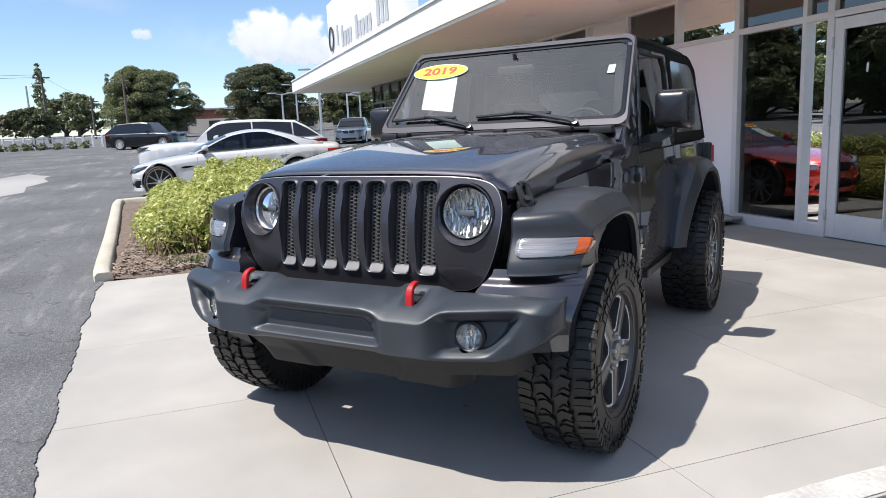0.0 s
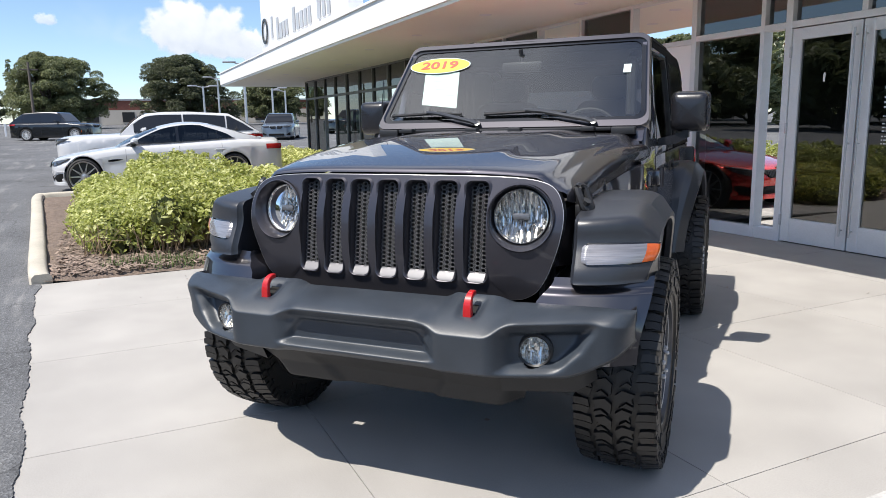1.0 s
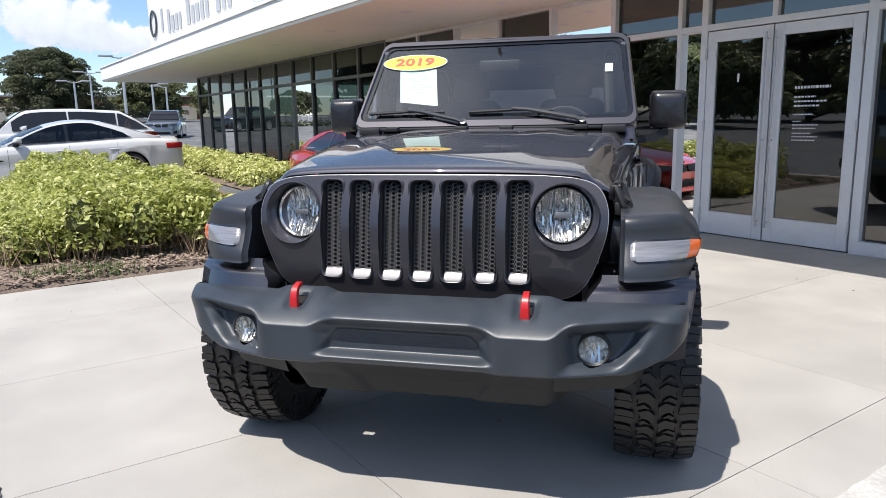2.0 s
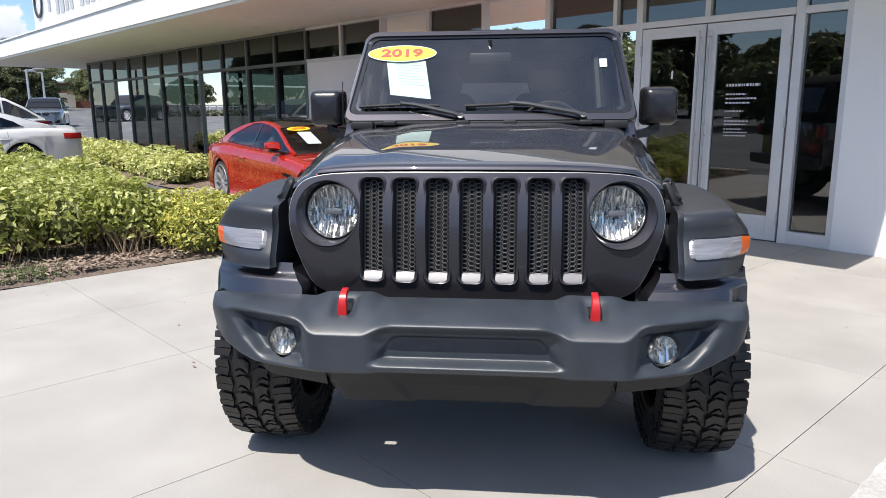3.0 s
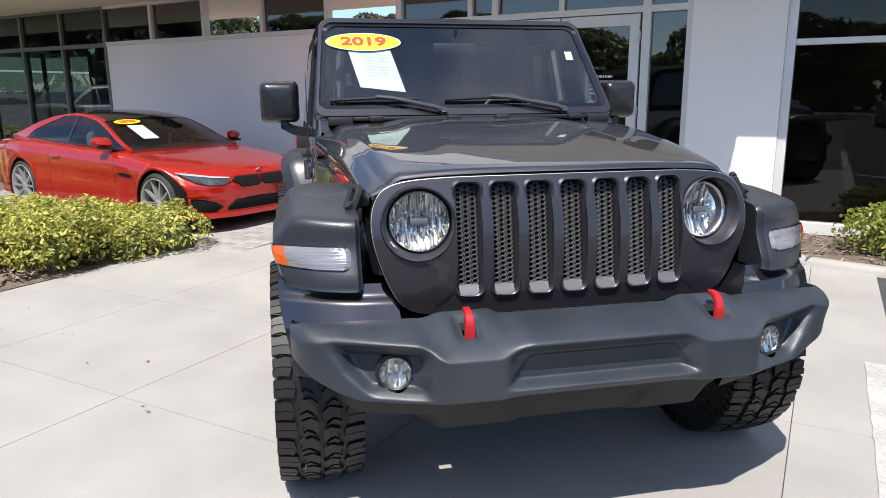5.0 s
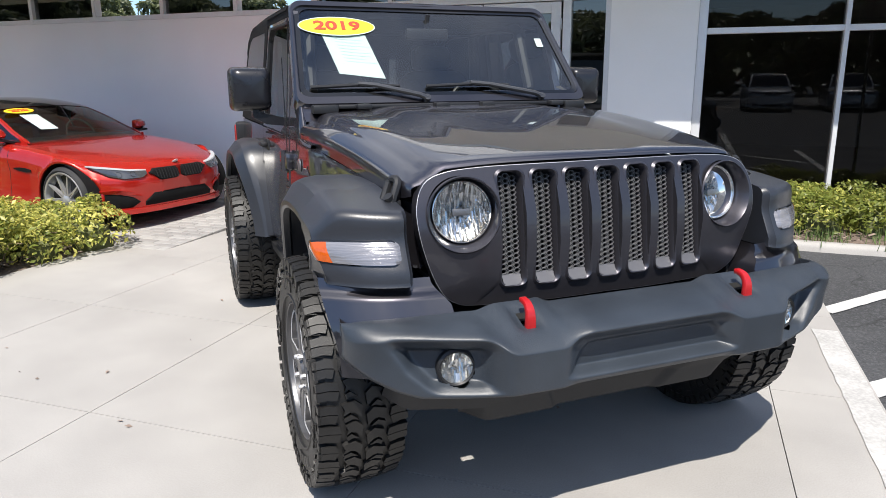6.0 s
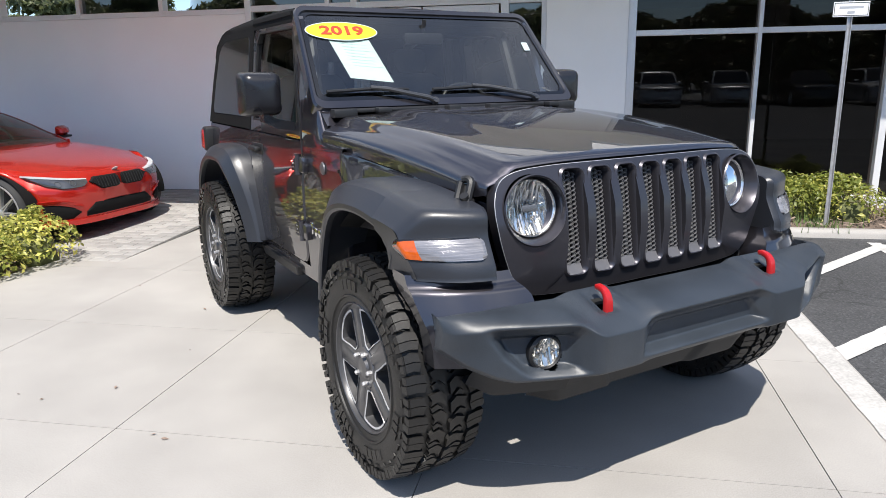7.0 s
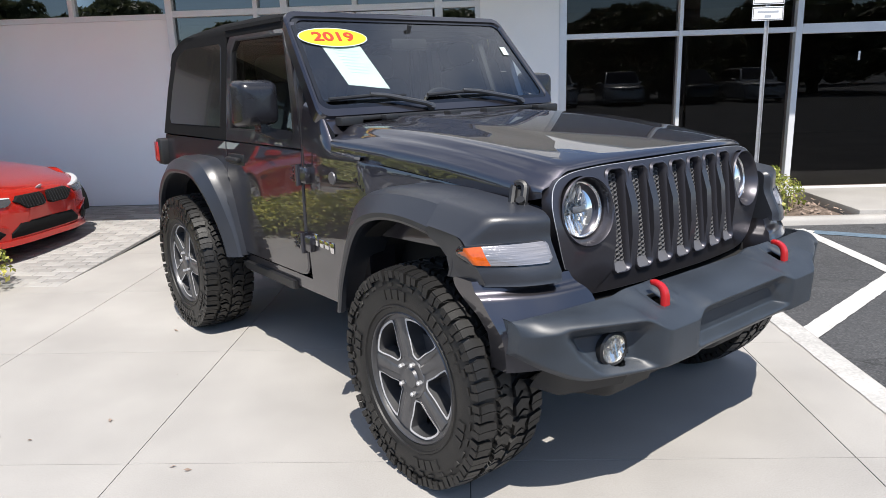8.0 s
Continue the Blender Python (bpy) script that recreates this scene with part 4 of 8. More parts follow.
# Traffic sign on its post by the dark windows.
st = thing("traffic_sign", LOT @ pose(1.98, -1.22, 0.03), "small white parking signs on a galvanised post", "sign")
bm = bmesh.new()
prism(bm, [(-0.022, -0.012), (-0.012, 0.014), (0.012, 0.014), (0.022, -0.012), (0.016, -0.016), (0.009, 0.006), (-0.009, 0.006), (-0.016, -0.016)], "z", 0.0, 2.35)
part("post", bm, M["steel"], st, smooth=False)
for z0, z1, bars in ((1.93, 2.06, ((0.03, 0.028, 0.022), (0.1, 0.072, 0.018))), (2.08, 2.5, ((0.1, 0.05, 0.03), (0.1, 0.12, 0.03)))):
    bm = bmesh.new()
    box(bm, -0.15, 0.15, -0.024, -0.02, z0, z1, 0.0015, 1)
    plate = part("plate", bm, M["white"], st, "white enamelled plate")
    bm = bmesh.new()
    for x0, x1, a, c in ((-0.14, 0.14, z0 + 0.008, z0 + 0.013), (-0.14, 0.14, z1 - 0.013, z1 - 0.008), (-0.143, -0.138, z0 + 0.008, z1 - 0.008), (0.138, 0.143, z0 + 0.008, z1 - 0.008)):
        bm.faces.new([bm.verts.new(p) for p in ((x0, -0.0255, a), (x1, -0.0255, a), (x1, -0.0255, c), (x0, -0.0255, c))])
    part("border", bm, M["black"], plate, smooth=False)
    for w, z, h in bars:
        bm = bmesh.new()
        bm.faces.new([bm.verts.new(p) for p in ((-w, -0.0255, z0 + z), (w, -0.0255, z0 + z), (w, -0.0255, z0 + z + h), (-w, -0.0255, z0 + z + h))])
        part("lettering_bar", bm, M["grey"], plate, smooth=False)

 
# Clouds far off over the lot: thin distant veils on the sky.
def vapour(name, a, b, lumpy, seed, soft, peak, scale):
    """White glowing vapour, dense within an oval and broken up by noise; shade painted in grey towards its flat base.
    """
    m = bpy.data.materials.new(name)
    m.use_nodes = True
    nt = m.node_tree
    nt.nodes.remove(nt.nodes["Principled BSDF"])
    N = lambda kind: nt.nodes.new("ShaderNode" + kind)
    L = nt.links.new

    def calc(op, p, q=0.0, r=0.0):
        n_ = N("Math")
        n_.operation = op
        for i, v in enumerate((p, q, r)):
            if isinstance(v, (int, float)):
                n_.inputs[i].default_value = v
            else:
                L(v, n_.inputs[i])
        return n_.outputs[0]

    tc, sep = N("TexCoord"), N("SeparateXYZ")
    L(tc.outputs["Object"], sep.inputs[0])
    y, z = sep.outputs[1], sep.outputs[2]
    big, fine = N("TexNoise"), N("TexNoise")
    for tex, sc, det in ((big, scale, 3), (fine, scale * 3.2, 7)):
        tex.noise_dimensions = "4D"
        tex.inputs["W"].default_value = seed
        tex.inputs["Scale"].default_value, tex.inputs["Detail"].default_value = sc, det
        L(tc.outputs["Object"], tex.inputs["Vector"])
    u, v = calc("DIVIDE", y, a), calc("DIVIDE", z, b)
    low = calc("MULTIPLY", calc("MINIMUM", v, 0.0), 1.9)
    v2 = calc("ADD", calc("MAXIMUM", v, 0.0), low)
    r = calc("SQRT", calc("ADD", calc("MULTIPLY", u, u), calc("MULTIPLY", v2, v2)))
    d = calc("SUBTRACT", 0.78, r)
    d = calc("ADD", d, calc("MULTIPLY", calc("SUBTRACT", big.outputs["Fac"], 0.5), lumpy * 1.6))
    d = calc("ADD", d, calc("MULTIPLY", calc("SUBTRACT", fine.outputs["Fac"], 0.5), lumpy * 0.8))
    al = N("MapRange")
    al.interpolation_type = "SMOOTHSTEP"
    al.inputs["From Min"].default_value, al.inputs["From Max"].default_value = 0.0, soft
    al.inputs["To Max"].default_value = peak
    L(d, al.inputs["Value"])
    # Lit top and shaded base are put into the glow colour.
    tone = N("MapRange")
    tone.inputs["From Min"].default_value, tone.inputs["From Max"].default_value = -0.5, 0.75
    L(calc("ADD", v, calc("MULTIPLY", calc("SUBTRACT", fine.outputs["Fac"], 0.5), 1.1)), tone.inputs["Value"])
    mc = N("Mix")
    mc.data_type = "RGBA"
    mc.inputs["A"].default_value, mc.inputs["B"].default_value = (0.50, 0.55, 0.64, 1), (0.76, 0.78, 0.80, 1)
    L(tone.outputs[0], mc.inputs["Factor"])
    em, tr, mx = N("Emission"), N("BsdfTransparent"), N("MixShader")
    L(mc.outputs["Result"], em.inputs[0])
    L(al.outputs[0], mx.inputs[0])
    L(tr.outputs[0], mx.inputs[1])
    L(em.outputs[0], mx.inputs[2])
    L(mx.outputs[0], nt.nodes["Material Output"].inputs[0])
    return m


def cloud(az, dist, z, w, h, seed, lumpy=0.75, soft=0.22, peak=0.97, label="bright white cumulus cloud low in the sky"):
    s, n = far(az, dist)
    bm = bmesh.new()
    sheet(bm, lambda a, b: (0.0, a * w * 0.9, b * h * 1.1), span(-1, 1, 4), span(-1, 1, 4))
    ob = part("cloud", bm, vapour("cloud_vapour", w / 2, h, lumpy, seed, soft, peak, 3.2 / w), label=label, m=LOT @ pose(s, n, z))
    return tagged(ob, category="cloud", kind="structure")

cloud(0.128, 1500, 168, 290, 95, 3.1)
cloud(0.20, 1520, 150, 160, 60, 9.7, 0.8)
cloud(-0.05, 1700, 222, 62, 24, 5.0, 0.6, 0.4, 0.7)
cloud(0.03, 1900, 380, 74, 26, 6.3, 0.7, 0.5, 0.55)
cloud(-0.14, 2000, 360, 620, 150, 8.0, 1.1, 1.3, 0.30, "thin white haze high in the sky")
cloud(0.02, 2100, 240, 420, 110, 2.4, 1.0, 1.4, 0.22, "thin white haze high in the sky")

# ---- cars ----
def glossy(name, col, metal=0.0, rough=0.3, vary=0.03, ior=1.5, clear=0.02):
    m = mat(name, col, rough, metal=metal, vary=vary, scale=2.0, coat=1.0, rvary=0.05)
    m.node_tree.nodes["Principled BSDF"].inputs["Coat IOR"].default_value = ior
    m.node_tree.nodes["Principled BSDF"].inputs["Coat Roughness"].default_value = clear
    return m

CM = dict(
    red=glossy("red_car_paint", (0.50, 0.018, 0.010), 0.40, 0.26, ior=1.42),
    white=glossy("white_car_paint", (0.56, 0.565, 0.58), 0.0, 0.3),
    black=glossy("black_car_paint", (0.012, 0.012, 0.014), 0.2, 0.25),
    grey=glossy("blue_grey_car_paint", (0.12, 0.15, 0.19), 0.3, 0.3),
    silver=glossy("silver_car_paint", (0.45, 0.46, 0.47), 0.6, 0.3),
    tyre=mat("tyre_rubber", (0.022, 0.022, 0.023), 0.75, vary=0.25, scale=25, bump=0.0006, fine=300),
    void=mat("intake_black", (0.007, 0.007, 0.0075), 0.85, spec=0.2, vary=0.15, scale=20),
    sideglass=glass("coupe_side_glass", (0.72, 0.76, 0.77), 1.6),
    brow=mat("white_lamp_strip", (0.52, 0.54, 0.56), 0.25, vary=0.05, coat=0.5),
    darkrim=mat("dark_alloy", (0.52, 0.52, 0.53), 0.3, metal=0.6, vary=0.08),
    clearglass=glass("coupe_windscreen_glass", (0.74, 0.79, 0.78), 1.6),
    rim=mat("alloy", (0.72, 0.72, 0.73), 0.35, metal=0.35, vary=0.08),
    lamplow=mat("smoked_headlamp", (0.085, 0.09, 0.10), 0.08, metal=0.4, vary=0.2, scale=25, coat=1.0),
    trim=mat("black_trim", (0.015, 0.015, 0.016), 0.45, vary=0.15, scale=20),
    gloss=mat("gloss_black", (0.01, 0.01, 0.011), 0.08, vary=0.05, coat=0.6),
    lamp=mat("headlamp", (0.20, 0.22, 0.25), 0.1, metal=0.6, vary=0.1, scale=30),
    tail=mat("red_lamp", (0.35, 0.01, 0.01), 0.15, vary=0.1, coat=1.0),
    amber=mat("amber_lamp", (0.52, 0.088, 0.006), 0.2, vary=0.15, scale=60, coat=1.0),
    glass=glass("car_glass", (0.13, 0.14, 0.15), 1.55),
    seat=mat("dark_upholstery", (0.075, 0.075, 0.078), 0.8, vary=0.2, scale=20),
    yellow=mat("yellow_sticker", (0.85, 0.55, 0.02), 0.5, vary=0.04),
    paper=mat("white_paper", (0.47, 0.56, 0.56), 0.7, vary=0.03, scale=4),
    redink=mat("red_ink", (0.52, 0.045, 0.015), 0.5, vary=0.04),
    ink=mat("grey_print", (0.47, 0.55, 0.545), 0.7, vary=0.05),
    chrome=mat("chrome", (0.75, 0.75, 0.76), 0.1, metal=1.0, vary=0.04),
)


def wheel(parent, at, r, w, side, spokes=5, rim=0.72, twin=True, alloy="rim", star=False):
    """Tyre and spoked rim, the face turned to the given side in x."""
    wh = part("wheel", turned(bmesh.new(), [(-w / 2 + 0.01, r * rim), (-w / 2, r * (rim + 0.06)), (-w / 2 + 0.012, r * 0.93), (-w / 2 + 0.04, r * 0.985), (-w / 2 + 0.07, r), (w / 2 - 0.07, r), (w / 2 - 0.04, r * 0.985), (w / 2 - 0.012, r * 0.93), (w / 2, r * (rim + 0.06)), (w / 2 - 0.01, r * rim)], "x", (0, 0, 0), 44), CM["tyre"], parent, "black tyre", m=pose(*at) @ Matrix.Diagonal((side, 1, 1, 1)))
    bm = bmesh.new()
    R = r * rim
    turned(bm, [(w / 2 - 0.012, R + 0.004), (w / 2, R), (w / 2 - 0.005, R * 0.95), (w / 2 - 0.05, R * 0.92), (0.0, R * 0.9)], "x", (0, 0, 0), 44)
    turned(bm, [(w / 2 - 0.02, 0.0), (w / 2 - 0.02, 0.03), (w / 2 - 0.035, 0.06), (w / 2 - 0.07, 0.07)], "x", (0, 0, 0), 20)
    for i in range(spokes):
        a0 = 2 * pi * i / spokes + pi / 2
        for da in ((-0.12, 0.12) if twin else (0.0,)):
            tip = a0 + da * (2.55 if star else 1.7)
            root = a0 + da * 0.5
            t = bmesh.new()
            ring = []
            for q, ang, wid, x in ((0.045, root, 0.022, w / 2 - 0.03), (R * 0.95, tip, 0.016, w / 2 - 0.012)):
                c = Vector((x, q * cos(ang), q * sin(ang)))
                d = Vector((0, -sin(ang), cos(ang))) * wid * (0.28 if star else 0.5 if spokes > 7 else 1 if twin else 1.8)
                ring.append([c - d, c + d, c + d - Vector((0.035, 0, 0)), c - d - Vector((0.035, 0, 0))])
            loft(t, ring)
            join(bm, t)
    part("rim", bm, CM[alloy], wh, "spoked alloy rim")
    bm = bmesh.new()
    disc(bm, (w / 2 - 0.085, 0, 0), "x", R * 0.92, 28)
    part("brake", bm, CM["trim"], wh, smooth=False)
    return wh


def car(m, label, paint, L, W, H, base, over, r, hood, belt, cabin, deck, kind="sedan", rim=0.74, spokes=10):
    """A car with its nose at y = 0, standing along y. cabin: y of windscreen foot, roof front, roof rear, rear window foot."""
    c = thing("car", m, label, "car")
    w2 = W / 2
    yf, yr = over, over + base
    arch = r * 1.09
    y0, y1, y2, y3 = cabin

    def bottom(y):
        z = 0.2 if 0.3 < y < L - 0.3 else 0.19
        for q in (yf, yr):
            if abs(y - q) < arch:
                z = max(z, r + sqrt(arch ** 2 - (y - q) ** 2))
        return z

    plan = [(0, 0.62), (0.03, 0.72), (0.1, 0.83), (0.25, 0.93), (0.5, 0.98), (0.9, 1.0), (L * 0.5, 1.0), (L - 0.9, 0.99), (L - 0.4, 0.95), (L - 0.12, 0.86), (L - 0.03, 0.78), (L, 0.7)]
    top = [(0, hood - 0.2), (0.04, hood - 0.11), (0.14, hood - 0.06), (0.4, hood - 0.02), (y0, belt + 0.02), (y3, belt + 0.04), (L - 0.25, deck), (L - 0.08, deck - 0.05), (L, deck - 0.2)]
    shoulder = [(0, hood - 0.24), (0.05, hood - 0.17), (0.2, hood - 0.13), (0.6, hood - 0.08), (y0, belt - 0.03), (y3, belt - 0.01), (L - 0.25, deck - 0.06), (L - 0.05, deck - 0.14), (L, deck - 0.25)]
    ys = sorted(set([0, 0.015, 0.03, 0.06, 0.1, 0.16, 0.24] + [round(v, 3) for v in span(0.3, L - 0.3, 90)] + [L - 0.24, L - 0.16, L - 0.1, L - 0.05, L - 0.02, L] + [q + k * arch for q in (yf, yr) for k in (-1, -0.995, 0.995, 1)]))
    rings = []
    for y in ys:
        w = w2 * mixp(plan, y)
        zb, zs, zt = bottom(y), mixp(shoulder, y), mixp(top, y)
        flare = 0.012 * max(0, 1 - min(abs(y - yf), abs(y - yr)) / (arch * 1.25))
        half = [(w - 0.16, zb + 0.02), (w - 0.02 + flare, zb), (w - 0.002 + flare, zb + 0.02), (w + flare, zb + (zs - zb) * 0.45), (w - 0.008, zb + (zs - zb) * 0.66), (w - 0.012, zs - 0.1), (w - 0.03, zs - 0.035), (w - 0.075, zs), (w * 0.62, zs + (zt - zs) * 0.8), (w * 0.3, zt - 0.004), (0, zt)]
        ring = [(x, y, z) for x, z in half] + [(-x, y, z) for x, z in half[-2::-1]]
        rings.append(ring)
    def flank(y, z):
        """Half width of the body at a height on its side."""
        w = w2 * mixp(plan, y)
        zb, zs = bottom(y), mixp(shoulder, y)
        return mixp([(zb, w), (zb + (zs - zb) * 0.45, w), (zb + (zs - zb) * 0.66, w - 0.008), (zs - 0.1, w - 0.012), (zs - 0.035, w - 0.03), (zs, w - 0.075)], z)

    def front(x):
        """How far back the nose lies at a distance from the middle."""
        return mixp([(b * w2, a) for a, b in plan[:7]], abs(x))

    def patch(name, xs, low, high, material, parent, label="", proud=0.008, deep=0.04, steps=16):
        """A curved slab let into the nose, between two lines over x."""
        bm = bmesh.new()
        rings = []
        for x in span(xs[0], xs[1], steps):
            y, a, b = front(x), low(x), high(x)
            rings.append([(x, y + deep, a), (x, y - proud * 0.4, a), (x, y - proud, a + (b - a) * 0.08), (x, y - proud, a + (b - a) * 0.92), (x, y - proud * 0.4, b), (x, y + deep, b)])
        loft(bm, rings)
        return part(name, bm, material, parent, label, angle=40)

    bm = bmesh.new()
    loft(bm, rings)
    body = part("body", bm, CM[paint], c, angle=40)
    # Cabin.
    roof = [(y0, belt - 0.02), (y0 + (y1 - y0) * 0.5, belt + (H - belt) * 0.58), (y1 - 0.12, H - 0.075), (y1, H - 0.035), (y1 + 0.35, H - 0.005), ((y1 + y2) / 2, H), (y2, H - 0.06), (y2 + (y3 - y2) * 0.5, belt + (H - belt) * (0.55 if kind != "suv" else 0.5)), (y3, belt - 0.01)]

    def cab(y, k):
        """Half width on the cabin's side at height share k, 0 at the belt and 1 at the full roof height."""
        wb = w2 * mixp(plan, min(max(y, 0.6), L - 0.6)) - 0.075
        return wb - (0.20 if kind != "suv" else 0.15) * k

    bm = bmesh.new()
    rings = []
    for y in sorted(set(span(y0, y3, 44) + [y1, y2])):
        zt = mixp(roof, y)
        k = max(0, (zt - belt) / (H - belt))
        wt = cab(y, k)
        half = [(cab(y, 0) + 0.01, belt - 0.04), (cab(y, 0), belt - 0.02), (cab(y, k * 0.5), belt + (zt - belt) * 0.5), (cab(y, k * 0.88), belt + (zt - belt) * 0.88), (wt - 0.035, zt - 0.012 * k), (wt * 0.55, zt), (0, zt + 0.008 * k)]
        rings.append([(x, y, z) for x, z in half] + [(-x, y, z) for x, z in half[-2::-1]])
    loft(bm, rings)
    bmesh.ops.recalc_face_normals(bm, faces=bm.faces)
    for q in bm.faces:
        mid = q.calc_center_median()
        if (y0 < mid.y < y1 or y2 < mid.y < y3) and abs(mid.x) < cab(mid.y, max(0, (mid.z - belt) / (H - belt))) - 0.05 and q.normal.z > 0.2:
            q.material_index = 1
    part("cabin", bm, [CM[paint], CM["gloss"]], c, angle=40)
    # Glass, set a little proud.
    for name, ya, yb in (("windscreen", y0 + 0.06, y1 - 0.04), ("rear_window", y2 + 0.06, y3 - 0.06)):
        bm = bmesh.new()
        def surf(y, u):
            zt = mixp(roof, y)
            k = max(0, (zt - belt) / (H - belt))
            return (u * (cab(y, k) - 0.07), y + (-0.008 if name == "windscreen" else 0.008), zt + 0.012)
        sheet(bm, surf, span(ya, yb, 10), span(-1, 1, 8))
        part(name, bm, CM["gloss"] if kind == "suv" else CM["glass"], c, angle=60)
    splits = [0.0, 0.40, 0.76, 1.0]
    ya, yb = y0 + 0.30, y3 - (0.28 if kind != "suv" else 0.12)
    for sd in (-1, 1):
        for u0, u1 in zip(splits, splits[1:]):
            a, b = ya + (yb - ya) * u0 + 0.02, ya + (yb - ya) * u1 - 0.02
            bm = bmesh.new()
            def win(y, v):
                zt = min(mixp(roof, y) - 0.065, H - 0.075)
                z = belt + 0.025 + max(0.012, zt - belt - 0.03) * v
                return (sd * (cab(y, (z - belt) / (H - belt)) + 0.008), y, z)
            sheet(bm, win, span(a, b, 8), span(0, 1, 5))
            part("side_window", bm, CM["gloss"], c, angle=60)
        # Mirror, handles.
        bm = bmesh.new()
        loft(bm, [[(sd * (w2 - 0.02 + 0.2 * k), y0 + 0.50 + 0.05 * k + a * g, belt + 0.085 + b * g) for a, b in ((-0.05, -0.02), (-0.045, 0.03), (0.0, 0.055), (0.05, 0.06), (0.055, -0.05), (0.0, -0.055))] for k, g in ((0.0, 0.55), (0.12, 0.9), (0.4, 1.0), (0.75, 0.95), (0.95, 0.75), (1.0, 0.45))])
        rod(bm, [(sd * (w2 - 0.1), y0 + 0.5, belt), (sd * (w2 + 0.02), y0 + 0.52, belt + 0.04)], 0.022, 6)
        part("wing_mirror", bm, CM[paint], c)
        for k, yh in enumerate((yf + base * 0.60, yf + base * 0.93)):
            bm = bmesh.new()
            box(bm, sd * flank(yh, belt - 0.155) - 0.012, sd * flank(yh, belt - 0.155) + 0.012, yh, yh + 0.2, belt - 0.17, belt - 0.14, 0.008)
            part("door_handle", bm, CM[paint], c)
        for yd in (y0 + 0.2, yf + base * 0.68, yf + base * 0.97):
            bm = bmesh.new()
            loft(bm, [[(sd * (flank(yd, z) + k), yd + q, z) for q, k in ((0.0, -0.01), (0.0, 0.0012), (0.005, 0.0012), (0.005, -0.01))] for z in span(0.28, belt - 0.06, 12)])
            part("door_gap", bm, CM["trim"], c, smooth=False)
        # Lamps.
        bm = bmesh.new()
        f = lambda y: w2 * mixp(plan, y)
        zh = hood - 0.145
        xa, xb = w2 * 0.43, w2 * 0.925
        k_ = lambda x: (abs(x) - xa) / (xb - xa)
        lo_ = lambda x: zh + mixp([(0, -0.045), (0.15, -0.075), (0.6, -0.07), (0.85, -0.02), (1.0, 0.035)], k_(x))
        hi_ = lambda x: zh + mixp([(0, 0.02), (0.5, 0.035), (1.0, 0.052)], k_(x))
        hl = patch("headlight", (sd * xa, sd * xb), lo_, lambda x: max(lo_(x) + 0.004, hi_(x) - 0.009), CM["lamplow"], c, "clear wedge-shaped headlight", 0.010)
        patch("light_strip", (sd * xa, sd * xb), lambda x: hi_(x) - 0.009, hi_, CM["chrome"], hl, "white daylight strip", 0.011)
        for u in (0.30, 0.62):
            x = xa + (xb - xa) * u
            bm = bmesh.new()
            turned(bm, [(0.004, 0.020), (-0.006, 0.025), (0.004, 0.030)], "y", (0, 0, 0), 6, 2 * pi, pi / 6)
            part("ring", bm, CM["chrome"], hl, m=pose(sd * x, front(x) - 0.012, zh - 0.025) @ Matrix.Rotation(sd * atan2(front(x + 0.03) - front(x - 0.03), 0.06), 4, "Z"))
        bm = bmesh.new()
        loft(bm, [[(sd * (flank(y, z) + k), y, z) for y, k in ((0.43 + d, -0.01), (0.43 + d, 0.004), (0.45 + d, 0.004), (0.45 + d, -0.01))] for d, z in ((0.0, 0.56), (0.02, 0.50), (0.035, 0.45))])
        part("side_marker", bm, CM["amber"], c, "small amber side marker")
        bm = bmesh.new()
        zt = deck - 0.17
        loft(bm, [[(sd * (f(y) + 0.006 - d), y + 0.006, zt + z) for d, z in ((0.0, -0.045), (0.0, 0.0), (0.02, 0.045))] for y in (L - 0.45, L - 0.3, L - 0.15, L - 0.06, L - 0.02)], close=False)
        part("tail_light", bm, CM["tail"], c, angle=60)
        for q in (yf, yr):
            wheel(c, (sd * (w2 - 0.125), q, r), r, 0.23, sd, spokes, rim, True)
            bm = bmesh.new()
            turned(bm, [(sd * (w2 - 0.3), arch * 0.98), (sd * (w2 - 0.03), arch * 0.99)], "x", (0, q, r), 30, pi * 1.1, -0.05 * pi)
            part("wheel_arch", bm, CM["trim"], c)
    # Front grilles and intakes.
    for sd in (-1, 1):
        gr = patch("grille", (sd * 0.028, sd * w2 * 0.40), lambda x: hood - 0.285 + 0.10 * ease(0.24, 0.38, abs(x)) + 0.03 * ease(0.06, 0.02, abs(x)), lambda x: hood - 0.135 - 0.03 * ease(0.28, 0.38, abs(x)) - 0.02 * ease(0.06, 0.02, abs(x)), CM["gloss"], c, "black kidney-shaped grille", 0.016)
        for i in range(7):
            x = sd * (0.06 + 0.034 * i)
            bm = bmesh.new()
            box(bm, x - 0.004, x + 0.004, front(x) - 0.026, front(x) - 0.012, hood - 0.27 + 0.05 * ease(0.2, 0.3, abs(x)), hood - 0.155)
            part("slat", bm, CM["trim"], gr, smooth=False)
        patch("side_intake", (sd * w2 * 0.60, sd * w2 * 0.82), lambda x: 0.27 + 0.02 * ease(0.7, 0.8, abs(x)), lambda x: 0.33 + 0.10 * (abs(x) - w2 * 0.60) / 0.2, CM["void"], c, "black side intake", 0.006)
    patch("air_intake", (-w2 * 0.46, w2 * 0.46), lambda x: 0.25, lambda x: 0.36 - 0.06 * ease(0.36, 0.5, abs(x)), CM["void"], c, "black lower intake", 0.012)
    bm = bmesh.new()
    box(bm, -w2 * 0.84, w2 * 0.84, 0.45, L - 0.4, 0.17, 0.24)
